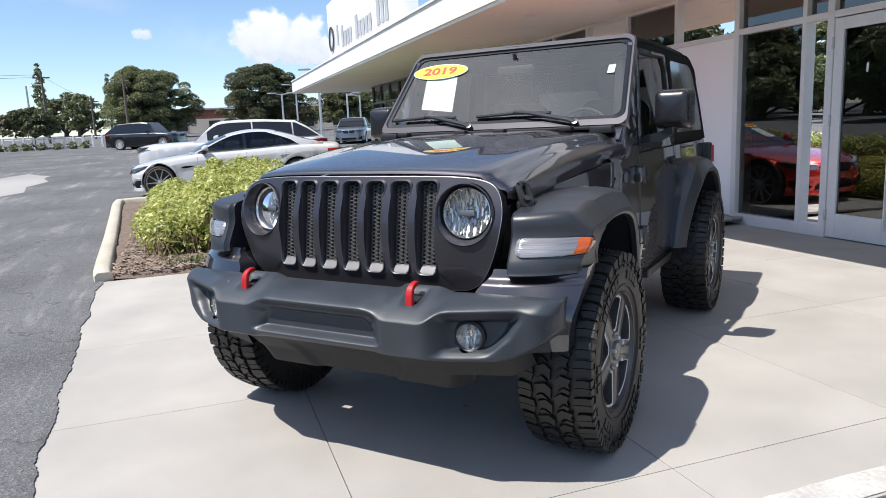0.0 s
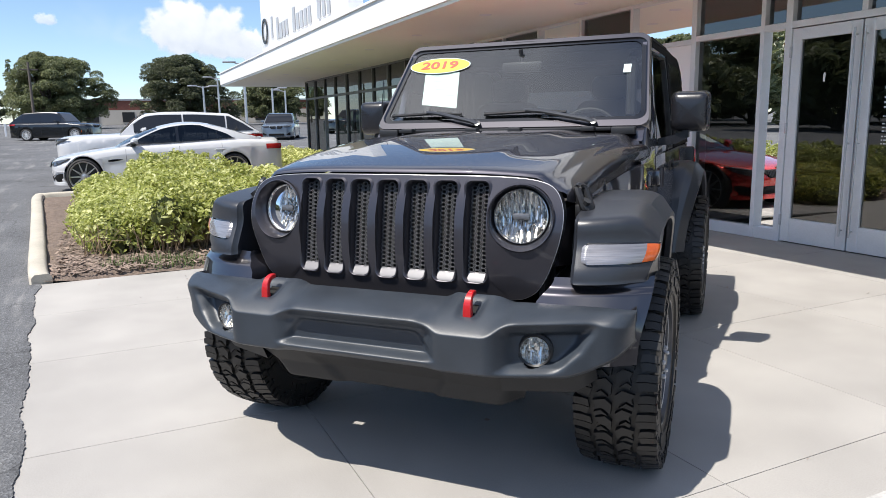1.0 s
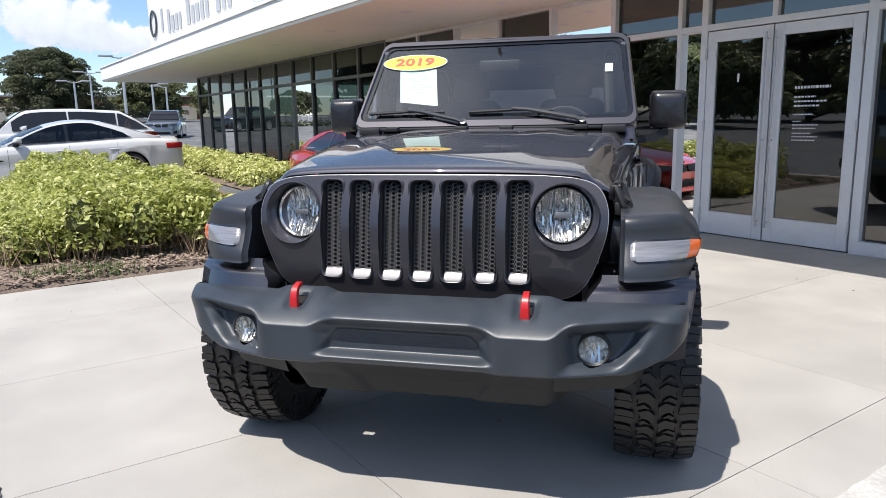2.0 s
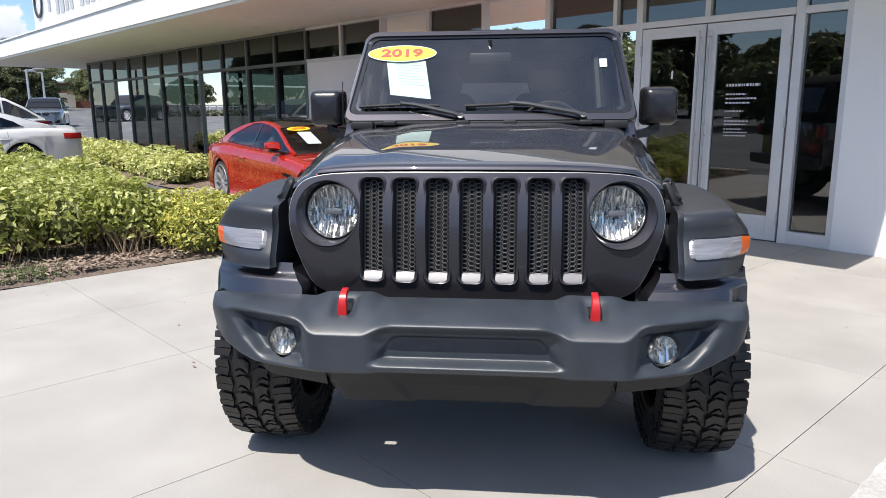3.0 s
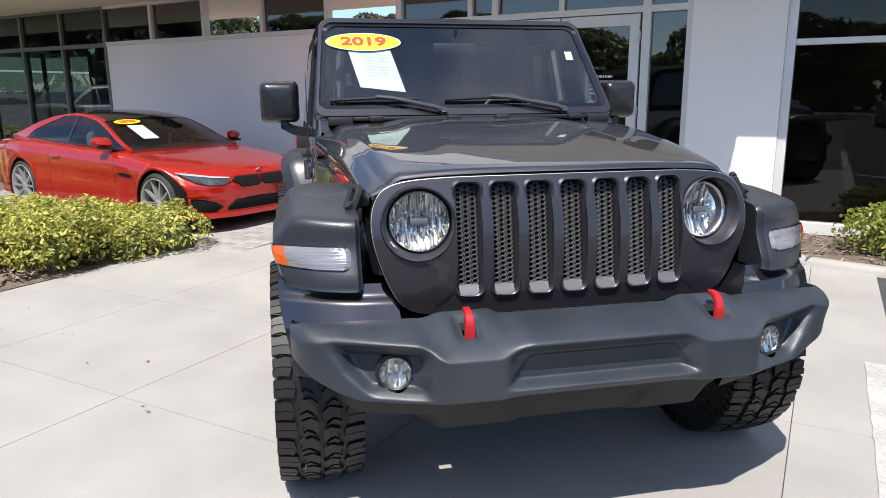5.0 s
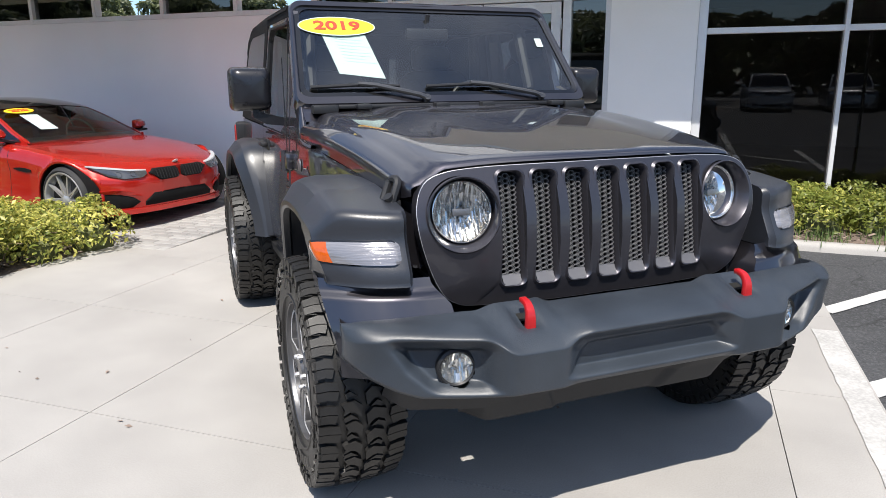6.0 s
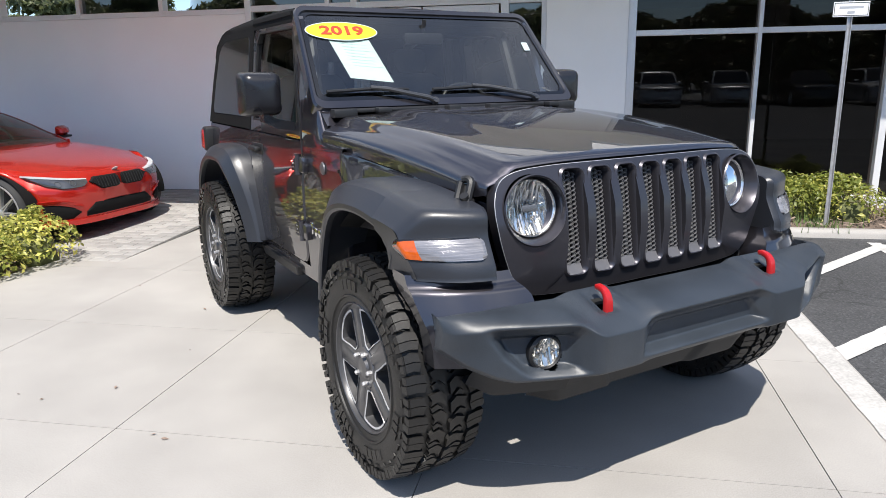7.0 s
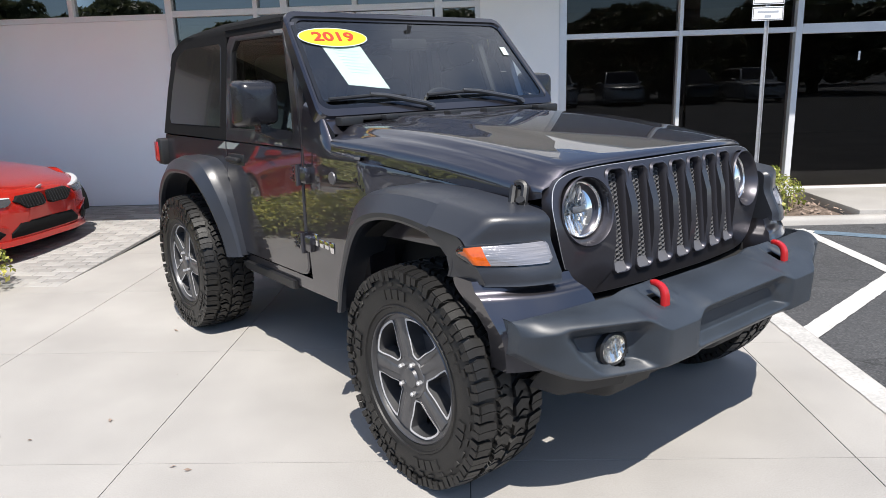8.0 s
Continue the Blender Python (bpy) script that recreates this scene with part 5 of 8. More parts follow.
    part("underbody", bm, CM["trim"], c, smooth=False)
    return c


def soft(pts, t):
    """The value at t on a smooth curve through (t, value) rows."""
    k = next((i for i in range(len(pts) - 1) if t <= pts[i + 1][0]), len(pts) - 2)
    (a, p), (b, q) = pts[k], pts[k + 1]
    s0 = (q - pts[k - 1][1]) / (b - pts[k - 1][0]) if k else (q - p) / (b - a)
    s1 = (pts[k + 2][1] - p) / (pts[k + 2][0] - a) if k + 2 < len(pts) else (q - p) / (b - a)
    u, h = max(0.0, min(1.0, (t - a) / (b - a))), b - a
    return (2 * u ** 3 - 3 * u * u + 1) * p + (u ** 3 - 2 * u * u + u) * h * s0 + (3 * u * u - 2 * u ** 3) * q + (u ** 3 - u * u) * h * s1


def low_car(m, label, year="", colour="red", doors=2):
    """A low coupe or saloon with its nose at y = 0, standing along y."""
    c = thing("car", m, label, "car")
    L, w2, r = 4.66, 0.935, 0.335
    yf, yr = 0.60, 3.54
    arch = r * 1.075
    paint = CM[colour]
    posts = ((2.56, 2.61),) if doors == 2 else ((2.40, 2.46), (3.22, 3.25))
    plan = [(0, 0.28), (0.012, 0.40), (0.035, 0.52), (0.075, 0.64), (0.13, 0.73), (0.22, 0.82), (0.36, 0.905), (0.55, 0.962), (0.85, 0.985), (1.3, 0.985), (2.2, 0.975), (2.9, 0.985), (3.5, 1.0), (3.9, 0.985), (4.3, 0.91), (4.5, 0.84), (4.61, 0.74), (L, 0.60)]
    crown = [(0, 0.615), (0.03, 0.648), (0.10, 0.682), (0.3, 0.728), (0.7, 0.785), (1.1, 0.832), (1.4, 0.862), (2.4, 0.90), (3.6, 0.955), (4.1, 0.955), (4.5, 0.955), (4.60, 0.935), (4.64, 0.86), (L, 0.74)]
    shoulder = [(0, 0.575), (0.05, 0.612), (0.2, 0.655), (0.4, 0.690), (0.65, 0.742), (1.0, 0.790), (1.4, 0.832), (2.4, 0.868), (3.3, 0.908), (3.8, 0.915), (4.3, 0.895), (4.55, 0.865), (4.63, 0.78), (L, 0.68)]
    half_w = lambda y: w2 * mixp(plan, y)

    def bottom(y):
        z = mixp([(0, 0.205), (0.3, 0.20), (0.9, 0.20), (4.2, 0.20), (L, 0.27)], y)
        for q in (yf, yr):
            if abs(y - q) < arch:
                z = max(z, r + sqrt(arch ** 2 - (y - q) ** 2))
        return z

    def nose(bm):
        """Rakes the upper nose back and tucks the chin."""
        for v in bm.verts:
            k = ease(0.8, 0.05, v.co.y)
            v.co.y += k * (0.055 * ease(0.50, 0.67, v.co.z) + 0.035 * ease(0.36, 0.24, v.co.z) + 0.02 * ease(0.44, 0.39, v.co.z) * ease(0.30, 0.36, v.co.z))
        return bm

    def section(y):
        w, zb, zs, zt = half_w(y), bottom(y), soft(shoulder, y), soft(crown, y)
        near = max(0.0, 1 - min(abs(y - yf), abs(y - yr)) / (arch * 1.35))
        w += 0.016 * near ** 0.7
        zc = max(zb + 0.03, zs - 0.115)
        low = zc - zb
        dish = 0.022 * (1 - near) * ease(0.7, 1.0, y) * ease(4.2, 3.9, y)
        return [(w - 0.17, zb + 0.02), (w - 0.022, zb), (w - 0.005, zb + min(0.02, 0.1 * low)), (w - 0.002, zb + low * 0.30), (w - dish * 0.7, zb + low * 0.55), (w - dish, zb + low * 0.76), (w - 0.008, zc - 0.012 * min(1, low * 8)), (w - 0.012, zc + 0.004), (w - 0.030, zc + (zs - zc) * 0.45), (w - 0.052, zs - 0.022), (w - 0.090, zs), (w - 0.14, zs + (zt - zs) * 0.22), (w * 0.70, zs + (zt - zs) * 0.50), (w * 0.64, zs + (zt - zs) * 0.66), (w * 0.42, zs + (zt - zs) * 0.88), (w * 0.22, zt - 0.003), (0, zt)]

    def flank(y, z):
        rows = section(y)[1:11]
        return mixp([(b, a) for a, b in rows], z)

    front = lambda x: mixp([(b * w2, a) for a, b in plan[:8]], abs(x))

    def patch(name, xs, low, high, material, parent, text="", proud=0.008, deep=0.05, steps=18):
        bm = bmesh.new()
        rings = []
        for x in span(xs[0], xs[1], steps):
            y, a, b = front(x), low(x), high(x)
            rings.append([(x, y + deep, a), (x, y - proud * 0.4, a), (x, y - proud, a + (b - a) * 0.08), (x, y - proud, a + (b - a) * 0.5), (x, y - proud, a + (b - a) * 0.92), (x, y - proud * 0.4, b), (x, y + deep, b)])
        loft(bm, rings)
        return part(name, nose(bm), material, parent, text, angle=40)

    ys = sorted(set([0, 0.006, 0.012, 0.022, 0.035, 0.055, 0.075, 0.10, 0.13, 0.17, 0.22] + [round(v, 3) for v in span(0.26, 4.4, 130)] + [4.45, 4.5, 4.54, 4.57, 4.6, 4.62, 4.64, L] + [q + k * arch for q in (yf, yr) for k in (-1, -0.997, -0.98, 0.98, 0.997, 1)]))
    bm = bmesh.new()
    loft(bm, [[(x, y, z) for x, z in section(y)] + [(-x, y, z) for x, z in section(y)[-2::-1]] for y in ys])
    bmesh.ops.recalc_face_normals(bm, faces=bm.faces)
    well = [q for q in bm.faces if 1.56 < q.calc_center_median().y < 3.7 and abs(q.calc_center_median().x) < 0.66 and q.normal.z > 0.5]
    bmesh.ops.delete(bm, geom=well, context="FACES")
    part("body", nose(bm), paint, c, angle=38)

    # Cabin: sides that lean in from the belt to a rail, and a bowed top between the rails.
    belt = lambda y: soft([(1.3, 0.845), (1.8, 0.862), (2.6, 0.888), (3.3, 0.925), (3.7, 0.945), (4.2, 0.955)], y)
    line = lambda y: soft([(1.34, 0.850), (1.58, 0.965), (1.85, 1.092), (2.08, 1.185), (2.22, 1.225), (2.45, 1.262), (2.70, 1.275), (2.95, 1.262), (3.2, 1.225), (3.5, 1.145), (3.8, 1.052), (4.05, 0.975), (4.15, 0.945)], y)
    rail = lambda y: max(belt(y) + 0.001, line(y) - 0.028 * ease(1.34, 1.7, y) * ease(4.15, 3.7, y))
    wide = lambda y: half_w(y) - mixp([(1.3, 0.185), (1.8, 0.160), (2.4, 0.135), (3.4, 0.150), (4.15, 0.20)], y)
    def lean(y, z):
        k = max(0.0, z - belt(y))
        return wide(y) - 0.40 * k - 0.48 * k * k
    def bend(x, y):
        """The screens bow forwards and backwards in plan."""
        return y - 0.15 * (1 - (x / 0.80) ** 2) * ease(2.35, 1.55, y) + 0.10 * (1 - (x / 0.8) ** 2) * ease(3.2, 4.0, y)
    def top(y, u, down=0.0):
        xr = lean(y, rail(y))
        x = u * xr
        return (x, bend(x, y), rail(y) + (line(y) + 0.016 * ease(1.34, 2.2, y) * ease(4.1, 3.3, y) - rail(y)) * (1 - abs(u) ** 2.6) - down)
    w_low = lambda y: belt(y) + 0.022
    w_high = lambda y: max(w_low(y) + 0.001, min(rail(y) - 0.020, mixp([(2.7, 1.30), (2.95, 1.205), (3.25, 1.115), (3.45, 1.04), (3.58, 0.955)], y)))
    levels = [0.0, 1.0] + [1 + v for v in span(0, 1, 6)[1:]] + [2.5, 3.0]
    def side(y, k, sd, off=0.0):
        z = mixp([(0, belt(y) - 0.03), (1, w_low(y)), (2, w_high(y)), (3, rail(y))], k)
        x = lean(y, z) - off
        return (sd * x, bend(x, y), z)
    yw = sorted(set([round(v, 3) for v in span(1.34, 4.15, 64)] + [v for post in posts for v in post] + [1.46, 2.075, 2.13, 3.02, 3.12, 3.58, 3.92]))
    us = [-1, -0.955, -0.90, -0.7, -0.45, -0.2, 0, 0.2, 0.45, 0.7, 0.90, 0.955, 1]
    bm = bmesh.new()
    def clad(bm, fn, cols, keep):
        rows = [[bm.verts.new(fn(y, k)) for k in cols] for y in yw]
        for i in range(len(yw) - 1):
            for j in range(len(cols) - 1):
                mi = keep((yw[i] + yw[i + 1]) / 2, (cols[j] + cols[j + 1]) / 2)
                if mi is not None:
                    bm.faces.new((rows[i][j], rows[i + 1][j], rows[i + 1][j + 1], rows[i][j + 1])).material_index = mi
    def roof_kind(y, u):
        if (1.34 < y < 2.075 or 3.12 < y < 3.92) and abs(u) < 0.955:
            return None
        return 1 if year and 2.075 < y < 3.12 and abs(u) < 0.90 else 0
    def side_kind(y, k):
        if 1 < k < 2 and 1.46 < y < 3.58:
            return 1 if any(a < y < b for a, b in posts) else None
        return 0
    clad(bm, top, us, roof_kind)
    for sd in (-1, 1):
        clad(bm, lambda y, k, sd=sd: side(y, k, sd), levels, side_kind)
    bmesh.ops.remove_doubles(bm, verts=list(bm.verts), dist=0.002)
    bmesh.ops.recalc_face_normals(bm, faces=bm.faces)
    part("cabin", bm, [paint, CM["gloss"]], c, "red cabin frame with a black roof" if year else "", angle=45)
    for name, a, b in (("windscreen", 1.33, 2.085), ("rear_window", 3.11, 3.93)):
        bm = bmesh.new()
        sheet(bm, lambda y, u: top(y, u, 0.006), span(a, b, 16), span(-0.97, 0.97, 14))
        part(name, bm, CM["clearglass"] if name == "windscreen" else CM["glass"], c, angle=60)
    for sd in (-1, 1):
        cuts = [1.45] + [v for post in posts for v in (post[0] + 0.005, post[1] - 0.005)] + [3.58]
        for a, b in zip(cuts[::2], cuts[1::2]):
            bm = bmesh.new()
            sheet(bm, lambda y, v: side(y, 1 + v, sd, 0.006), span(a, b, 22), span(0, 1, 5))
            part("side_window", bm, CM["sideglass"] if year else CM["glass"], c, angle=60)
        bm = bmesh.new()
        rod(bm, [side(y, 0.86, sd, -0.003) for y in span(1.44, 3.60, 30)], 0.007, 6)
        part("belt_moulding", bm, CM["trim"], c, "black moulding under the side windows")
        # Wing mirror on a short black foot.
        bm = bmesh.new()
        loft(bm, [[(sd * (0.81 + 0.185 * k), 1.56 + 0.05 * k + a * g, belt(1.6) + 0.085 + 0.01 * k + b * g) for a, b in ((-0.075, -0.015), (-0.06, 0.035), (-0.01, 0.062), (0.045, 0.058), (0.05, -0.045), (-0.01, -0.05), (-0.055, -0.038))] for k, g in ((0.0, 0.55), (0.12, 0.9), (0.4, 1.05), (0.75, 1.0), (0.95, 0.75), (1.0, 0.45))])
        mirror = part("wing_mirror", bm, paint, c)
        bm = bmesh.new()
        loft(bm, [[(sd * x, 1.55 + a, z + b) for a, b in ((-0.05, -0.012), (-0.05, 0.010), (0.045, 0.012), (0.045, -0.012))] for x, z in ((0.74, belt(1.55) - 0.005), (0.83, belt(1.55) + 0.028), (0.96, belt(1.55) + 0.036))])
        part("mirror_foot", bm, CM["trim"], mirror, "black mirror foot")
        for yh in (2.55,) if doors == 2 else (2.22, 3.16):
            bm = bmesh.new()
            x = flank(yh + 0.07, 0.745)
            box(bm, sd * x - 0.016, sd * x + 0.014, yh, yh + 0.21, 0.735, 0.762, 0.010)
            part("door_handle", bm, paint, c)
        for yd in (1.40, 2.82) if doors == 2 else (1.40, 2.44, 3.30):
            bm = bmesh.new()
            loft(bm, [[(sd * (flank(yd, z) + k), yd + q, z) for q, k in ((0.0, -0.012), (0.0, 0.0012), (0.006, 0.0012), (0.006, -0.012))] for z in span(0.27, soft(shoulder, yd) - 0.03, 14)])
            part("door_gap", bm, CM["trim"], c, smooth=False)
        # Vent behind the front wheel, and the sill.
        bm = bmesh.new()
        loft(bm, [[(sd * (flank(y, z + d) + k), y, z + d) for d, k in ((-h_, -0.008), (-h_, 0.006), (h_, 0.006), (h_, -0.008))] for y, z, h_ in ((1.06, 0.600, 0.012), (1.14, 0.605, 0.022), (1.24, 0.612, 0.018), (1.33, 0.618, 0.004))])
        part("side_vent", bm, CM["void"], c, "black vent behind the wheel", angle=40)
        bm = bmesh.new()
        loft(bm, [[(sd * (half_w(y) + a), y, z) for a, z in ((-0.05, 0.185), (0.012, 0.19), (0.018, 0.215), (0.0, 0.25), (-0.03, 0.26))] for y in span(yf + arch + 0.03, yr - arch - 0.03, 12)])
        part("sill", bm, paint, c, angle=40)
        # Headlight: smoked glass under a white brow, with two lamp rings.
        zh = 0.606
        xa, xb = 0.405, 0.815
        k_ = lambda x: (abs(x) - xa) / (xb - xa)
        lo_ = lambda x: zh + mixp([(0, -0.035), (0.12, -0.068), (0.55, -0.072), (0.8, -0.036), (1.0, 0.050)], k_(x))
        hi_ = lambda x: zh + mixp([(0, 0.004), (0.4, 0.022), (1.0, 0.068)], k_(x))
        brow = lambda x: max(lo_(x) + 0.003, hi_(x) - mixp([(0, 0.010), (0.5, 0.018), (1.0, 0.022)], k_(x)))
        hl = patch("headlight", (sd * xa, sd * xb), lo_, brow, CM["lamplow"], c, "smoked wedge-shaped headlight", 0.010)
        patch("light_strip", (sd * xa, sd * xb), brow, hi_, CM["brow"], hl, "white daylight strip", 0.012)
        for u in (0.34, 0.62):
            x = xa + (xb - xa) * u
            t = bmesh.new()
            turned(t, [(0.006, 0.022), (-0.004, 0.026), (0.006, 0.030)], "y", (0, 0, 0), 8, 2 * pi, pi / 8)
            bm = bmesh.new()
            join(bm, t, pose(sd * x, front(x) - 0.012, zh - 0.024) @ Matrix.Rotation(sd * atan2(front(x + 0.03) - front(x - 0.03), 0.06), 4, "Z"))
            part("ring", nose(bm), CM["lamp"], hl)
        bm = bmesh.new()
        loft(bm, [[(sd * (flank(y, z) + k), y, z) for y, k in ((0.30 + d, -0.012), (0.30 + d, 0.006), (0.322 + d, 0.006), (0.322 + d, -0.012))] for d, z in ((-0.02, 0.555), (0.0, 0.51), (0.03, 0.455))])
        part("side_marker", nose(bm), CM["amber"], c, "small amber side marker")
        bm = bmesh.new()
        loft(bm, [[(sd * (half_w(y) + 0.004 - d), y + 0.006, 0.78 + z) for d, z in ((0.0, -0.05), (0.0, 0.0), (0.03, 0.05))] for y in (4.25, 4.38, 4.5, 4.58, 4.63)], close=False)
        part("tail_light", bm, CM["tail"], c, angle=60)
        for q in (yf, yr):
            wheel(c, (sd * (w2 - 0.122), q, r), r, 0.24, sd, 10, 0.82, True, "darkrim", star=True)
            bm = bmesh.new()
            turned(bm, [(sd * (w2 - 0.3), arch * 0.985), (sd * (w2 - 0.02), arch * 0.99)], "x", (0, q, r), 30, pi * 1.1, -0.05 * pi)
            part("wheel_arch", bm, CM["void"], c)
        # Kidney grille and outer intake with a painted fin.
        gr = patch("grille", (sd * 0.026, sd * 0.375), lambda x: 0.492 + 0.075 * ease(0.25, 0.375, abs(x)) + 0.025 * ease(0.06, 0.026, abs(x)), lambda x: 0.612 - 0.035 * ease(0.30, 0.375, abs(x)) - 0.02 * ease(0.05, 0.026, abs(x)), CM["void"], c, "black kidney-shaped grille", 0.012)
        for i in range(8):
            x = sd * (0.05 + 0.036 * i)
            bm = bmesh.new()
            box(bm, x - 0.004, x + 0.004, front(x) - 0.020, front(x) - 0.008, 0.505 + 0.055 * ease(0.25, 0.36, abs(x)), 0.598 - 0.02 * ease(0.28, 0.36, abs(x)))
            part("slat", nose(bm), CM["trim"], gr, smooth=False)
        patch("side_intake", (sd * 0.50, sd * 0.765), lambda x: mixp([(0.50, 0.296), (0.56, 0.246), (0.765, 0.246)], abs(x)), lambda x: mixp([(0.50, 0.306), (0.56, 0.352), (0.70, 0.398), (0.765, 0.412)], abs(x)), CM["void"], c, "black side intake", 0.006)
        patch("intake_shelf", (sd * 0.48, sd * 0.84), lambda x: mixp([(0.48, 0.350), (0.56, 0.372), (0.70, 0.402), (0.84, 0.41)], abs(x)), lambda x: mixp([(0.48, 0.366), (0.56, 0.405), (0.70, 0.436), (0.84, 0.43)], abs(x)), paint, c, "painted shelf over the intake", 0.020)
        patch("intake_fin", (sd * 0.775, sd * 0.825), lambda x: 0.25, lambda x: 0.405, paint, c, "painted fin beside the intake", 0.022, steps=6)
    patch("air_intake", (-0.44, 0.44), lambda x: 0.252, lambda x: 0.372 - 0.075 * ease(0.34, 0.44, abs(x)), CM["void"], c, "black lower intake", 0.008)
    patch("chin", (-0.78, 0.78), lambda x: 0.180, lambda x: 0.240, paint, c, "painted lip under the intakes", 0.022, steps=30)
    bm = bmesh.new()
    turned(bm, [(0.0, 0.036), (-0.006, 0.034), (-0.009, 0.0)], "y", (0, 0, 0), 20)
    part("badge", bm, CM["brow"], c, "small round badge", m=pose(0, 0.072, 0.652, 50, 0, 0))
    bm = bmesh.new()
    box(bm, -w2 * 0.84, w2 * 0.84, 0.45, L - 0.4, 0.17, 0.24)
    part("underbody", bm, CM["trim"], c, smooth=False)
    # Dark cabin: tub, dashboard, wheel and seats.
    bm = bmesh.new()
    tub = [(-0.70, 0.85), (-0.68, 0.50), (0.68, 0.50), (0.70, 0.85)]
    loft(bm, [[(x, y, z) for x, z in tub] for y in (1.50, 3.75)], close=False)
    for y in (1.50, 3.75):
        bm.faces.new([bm.verts.new((x, y, z)) for x, z in tub])
    box(bm, -0.70, 0.70, 3.05, 3.85, 0.70, 0.93, 0.03)
    part("tub", bm, CM["seat"], c, "dark cabin trim", smooth=False)
    bm = bmesh.new()
    box(bm, -0.68, 0.68, 1.38, 1.86, 0.62, 0.866, 0.03)
    part("dashboard", bm, CM["trim"], c)
    bm = bmesh.new()
    ring = [(0.18 * cos(a), 0, 0.18 * sin(a)) for a in span(0, 2 * pi, 24)]
    rod(bm, ring, 0.013, 6)
    rod(bm, [(-0.17, 0, 0), (0.17, 0, 0)], 0.02, 6)
    part("steering_wheel", bm, CM["trim"], c, m=pose(0.36, 1.93, 0.86, -22, 0, 0))
    for x in (-0.36, 0.36):
        bm = bmesh.new()
        loft(bm, [[(x + a * g, y + b, z) for a, b in ((-0.22, 0.05), (-0.20, -0.05), (0, -0.02), (0.20, -0.05), (0.22, 0.05), (0, 0.07))] for y, z, g in ((2.36, 0.50, 1.0), (2.42, 0.75, 1.05), (2.50, 0.98, 0.9), (2.53, 1.04, 0.55), (2.54, 1.06, 0.48), (2.55, 1.13, 0.5), (2.56, 1.165, 0.38))])
        part("seat", bm, CM["seat"], c, "dark front seat with a headrest", angle=60)
    bm = bmesh.new()
    box(bm, -0.12, 0.12, 1.98, 2.01, 1.105, 1.165, 0.012)
    part("inner_mirror", bm, CM["trim"], c)
    if not year:
        return c
    # Year oval and paper behind the screen.
    def on_screen(y, x):
        a, b = Vector(top(y - 0.05, x / lean(y, rail(y)))), Vector(top(y + 0.05, x / lean(y, rail(y))))
        return (a + b) / 2, Matrix.Rotation(atan2(b.z - a.z, b.y - a.y), 4, "X") @ Matrix.Rotation(0.10, 4, "Z")
    p, tilt = on_screen(1.98, -0.37)
    bm = bmesh.new()
    disc(bm, (0, 0, 0), "z", 0.175, 32, 0.42)
    part("price_oval", bm, CM["yellow"], c, "yellow oval year sticker", m=Matrix.Translation(p + Vector((0, -0.005, 0.008))) @ tilt, smooth=False)
    words("year", year, 0.11, CM["redink"], c, Matrix.Translation(p + Vector((0, -0.006, 0.011))) @ tilt, squash=0.85, depth=0.001, bold=0.004)
    p, tilt = on_screen(1.76, -0.36)
    bm = bmesh.new()
    box(bm, -0.10, 0.10, -0.22, 0.15, -0.001, 0.001)
    part("window_paper", bm, CM["paper"], c, m=Matrix.Translation(p + Vector((0, -0.004, 0.006))) @ tilt @ Matrix.Rotation(-0.12, 4, "Z"), smooth=False)
    return c


def parked(s, n, turn, z=None):
    return LOT @ pose(s, n, rise(s) - 0.02 if z is None else z, 0, 0, turn)


# The red coupe faces along the front wall; the white cars stand nose out to the lane.
low_car(parked(-4.88, -2.2, 83.5, 0.0), "glossy red coupe with a yellow year oval in the windscreen", "2020")
low_car(parked(-14.1, -7.75, 0, 0.10) @ Matrix.Diagonal((1.0, 0.985, 1.09, 1)), "white four-door saloon parked nose out", "", "white", 4)
car(parked(-17.0, -7.75, 0, 0.16), "white sport utility car parked beside the saloon", "white", 4.75, 1.94, 1.62, 2.9, 0.85, 0.37, 1.12, 1.10, (1.35, 2.0, 3.9, 4.62), 1.16, "suv", 0.72, 10)
# Cars across the lot, which the dark windows mirror.
for k, (s, n, turn, col, lab) in enumerate(((3.4, -25.5, 178, "white", "white sport utility car across the lot"), (6.6, -25.8, 182, "silver", "silver sport utility car across the lot"), (10.0, -25.4, 180, "black", "black sport utility car across the lot"), (13.2, -25.6, 179, "white", "white sport utility car across the lot"))):
    car(parked(s, n, turn), lab, col, 4.7, 1.9, 1.66, 2.8, 0.85, 0.36, 1.0, 1.02, (1.3, 1.9, 3.8, 4.6), 1.1, "suv", 0.7, 5)
s, n = far(-0.053, 47)
car(parked(s, n + 1.8, 155), "black sport utility car crossing the far lane", "black", 4.7, 1.9, 1.65, 2.8, 0.85, 0.36, 1.0, 1.02, (1.3, 1.9, 3.8, 4.6), 1.1, "suv", 0.7, 10)
s, n = far(0.204, 40)
car(parked(s, n, 70), "blue-grey hatchback at the end of the lot", "grey", 4.3, 1.8, 1.5, 2.6, 0.8, 0.33, 0.9, 0.95, (1.2, 1.85, 3.4, 4.2), 1.05, "suv", 0.7, 5)

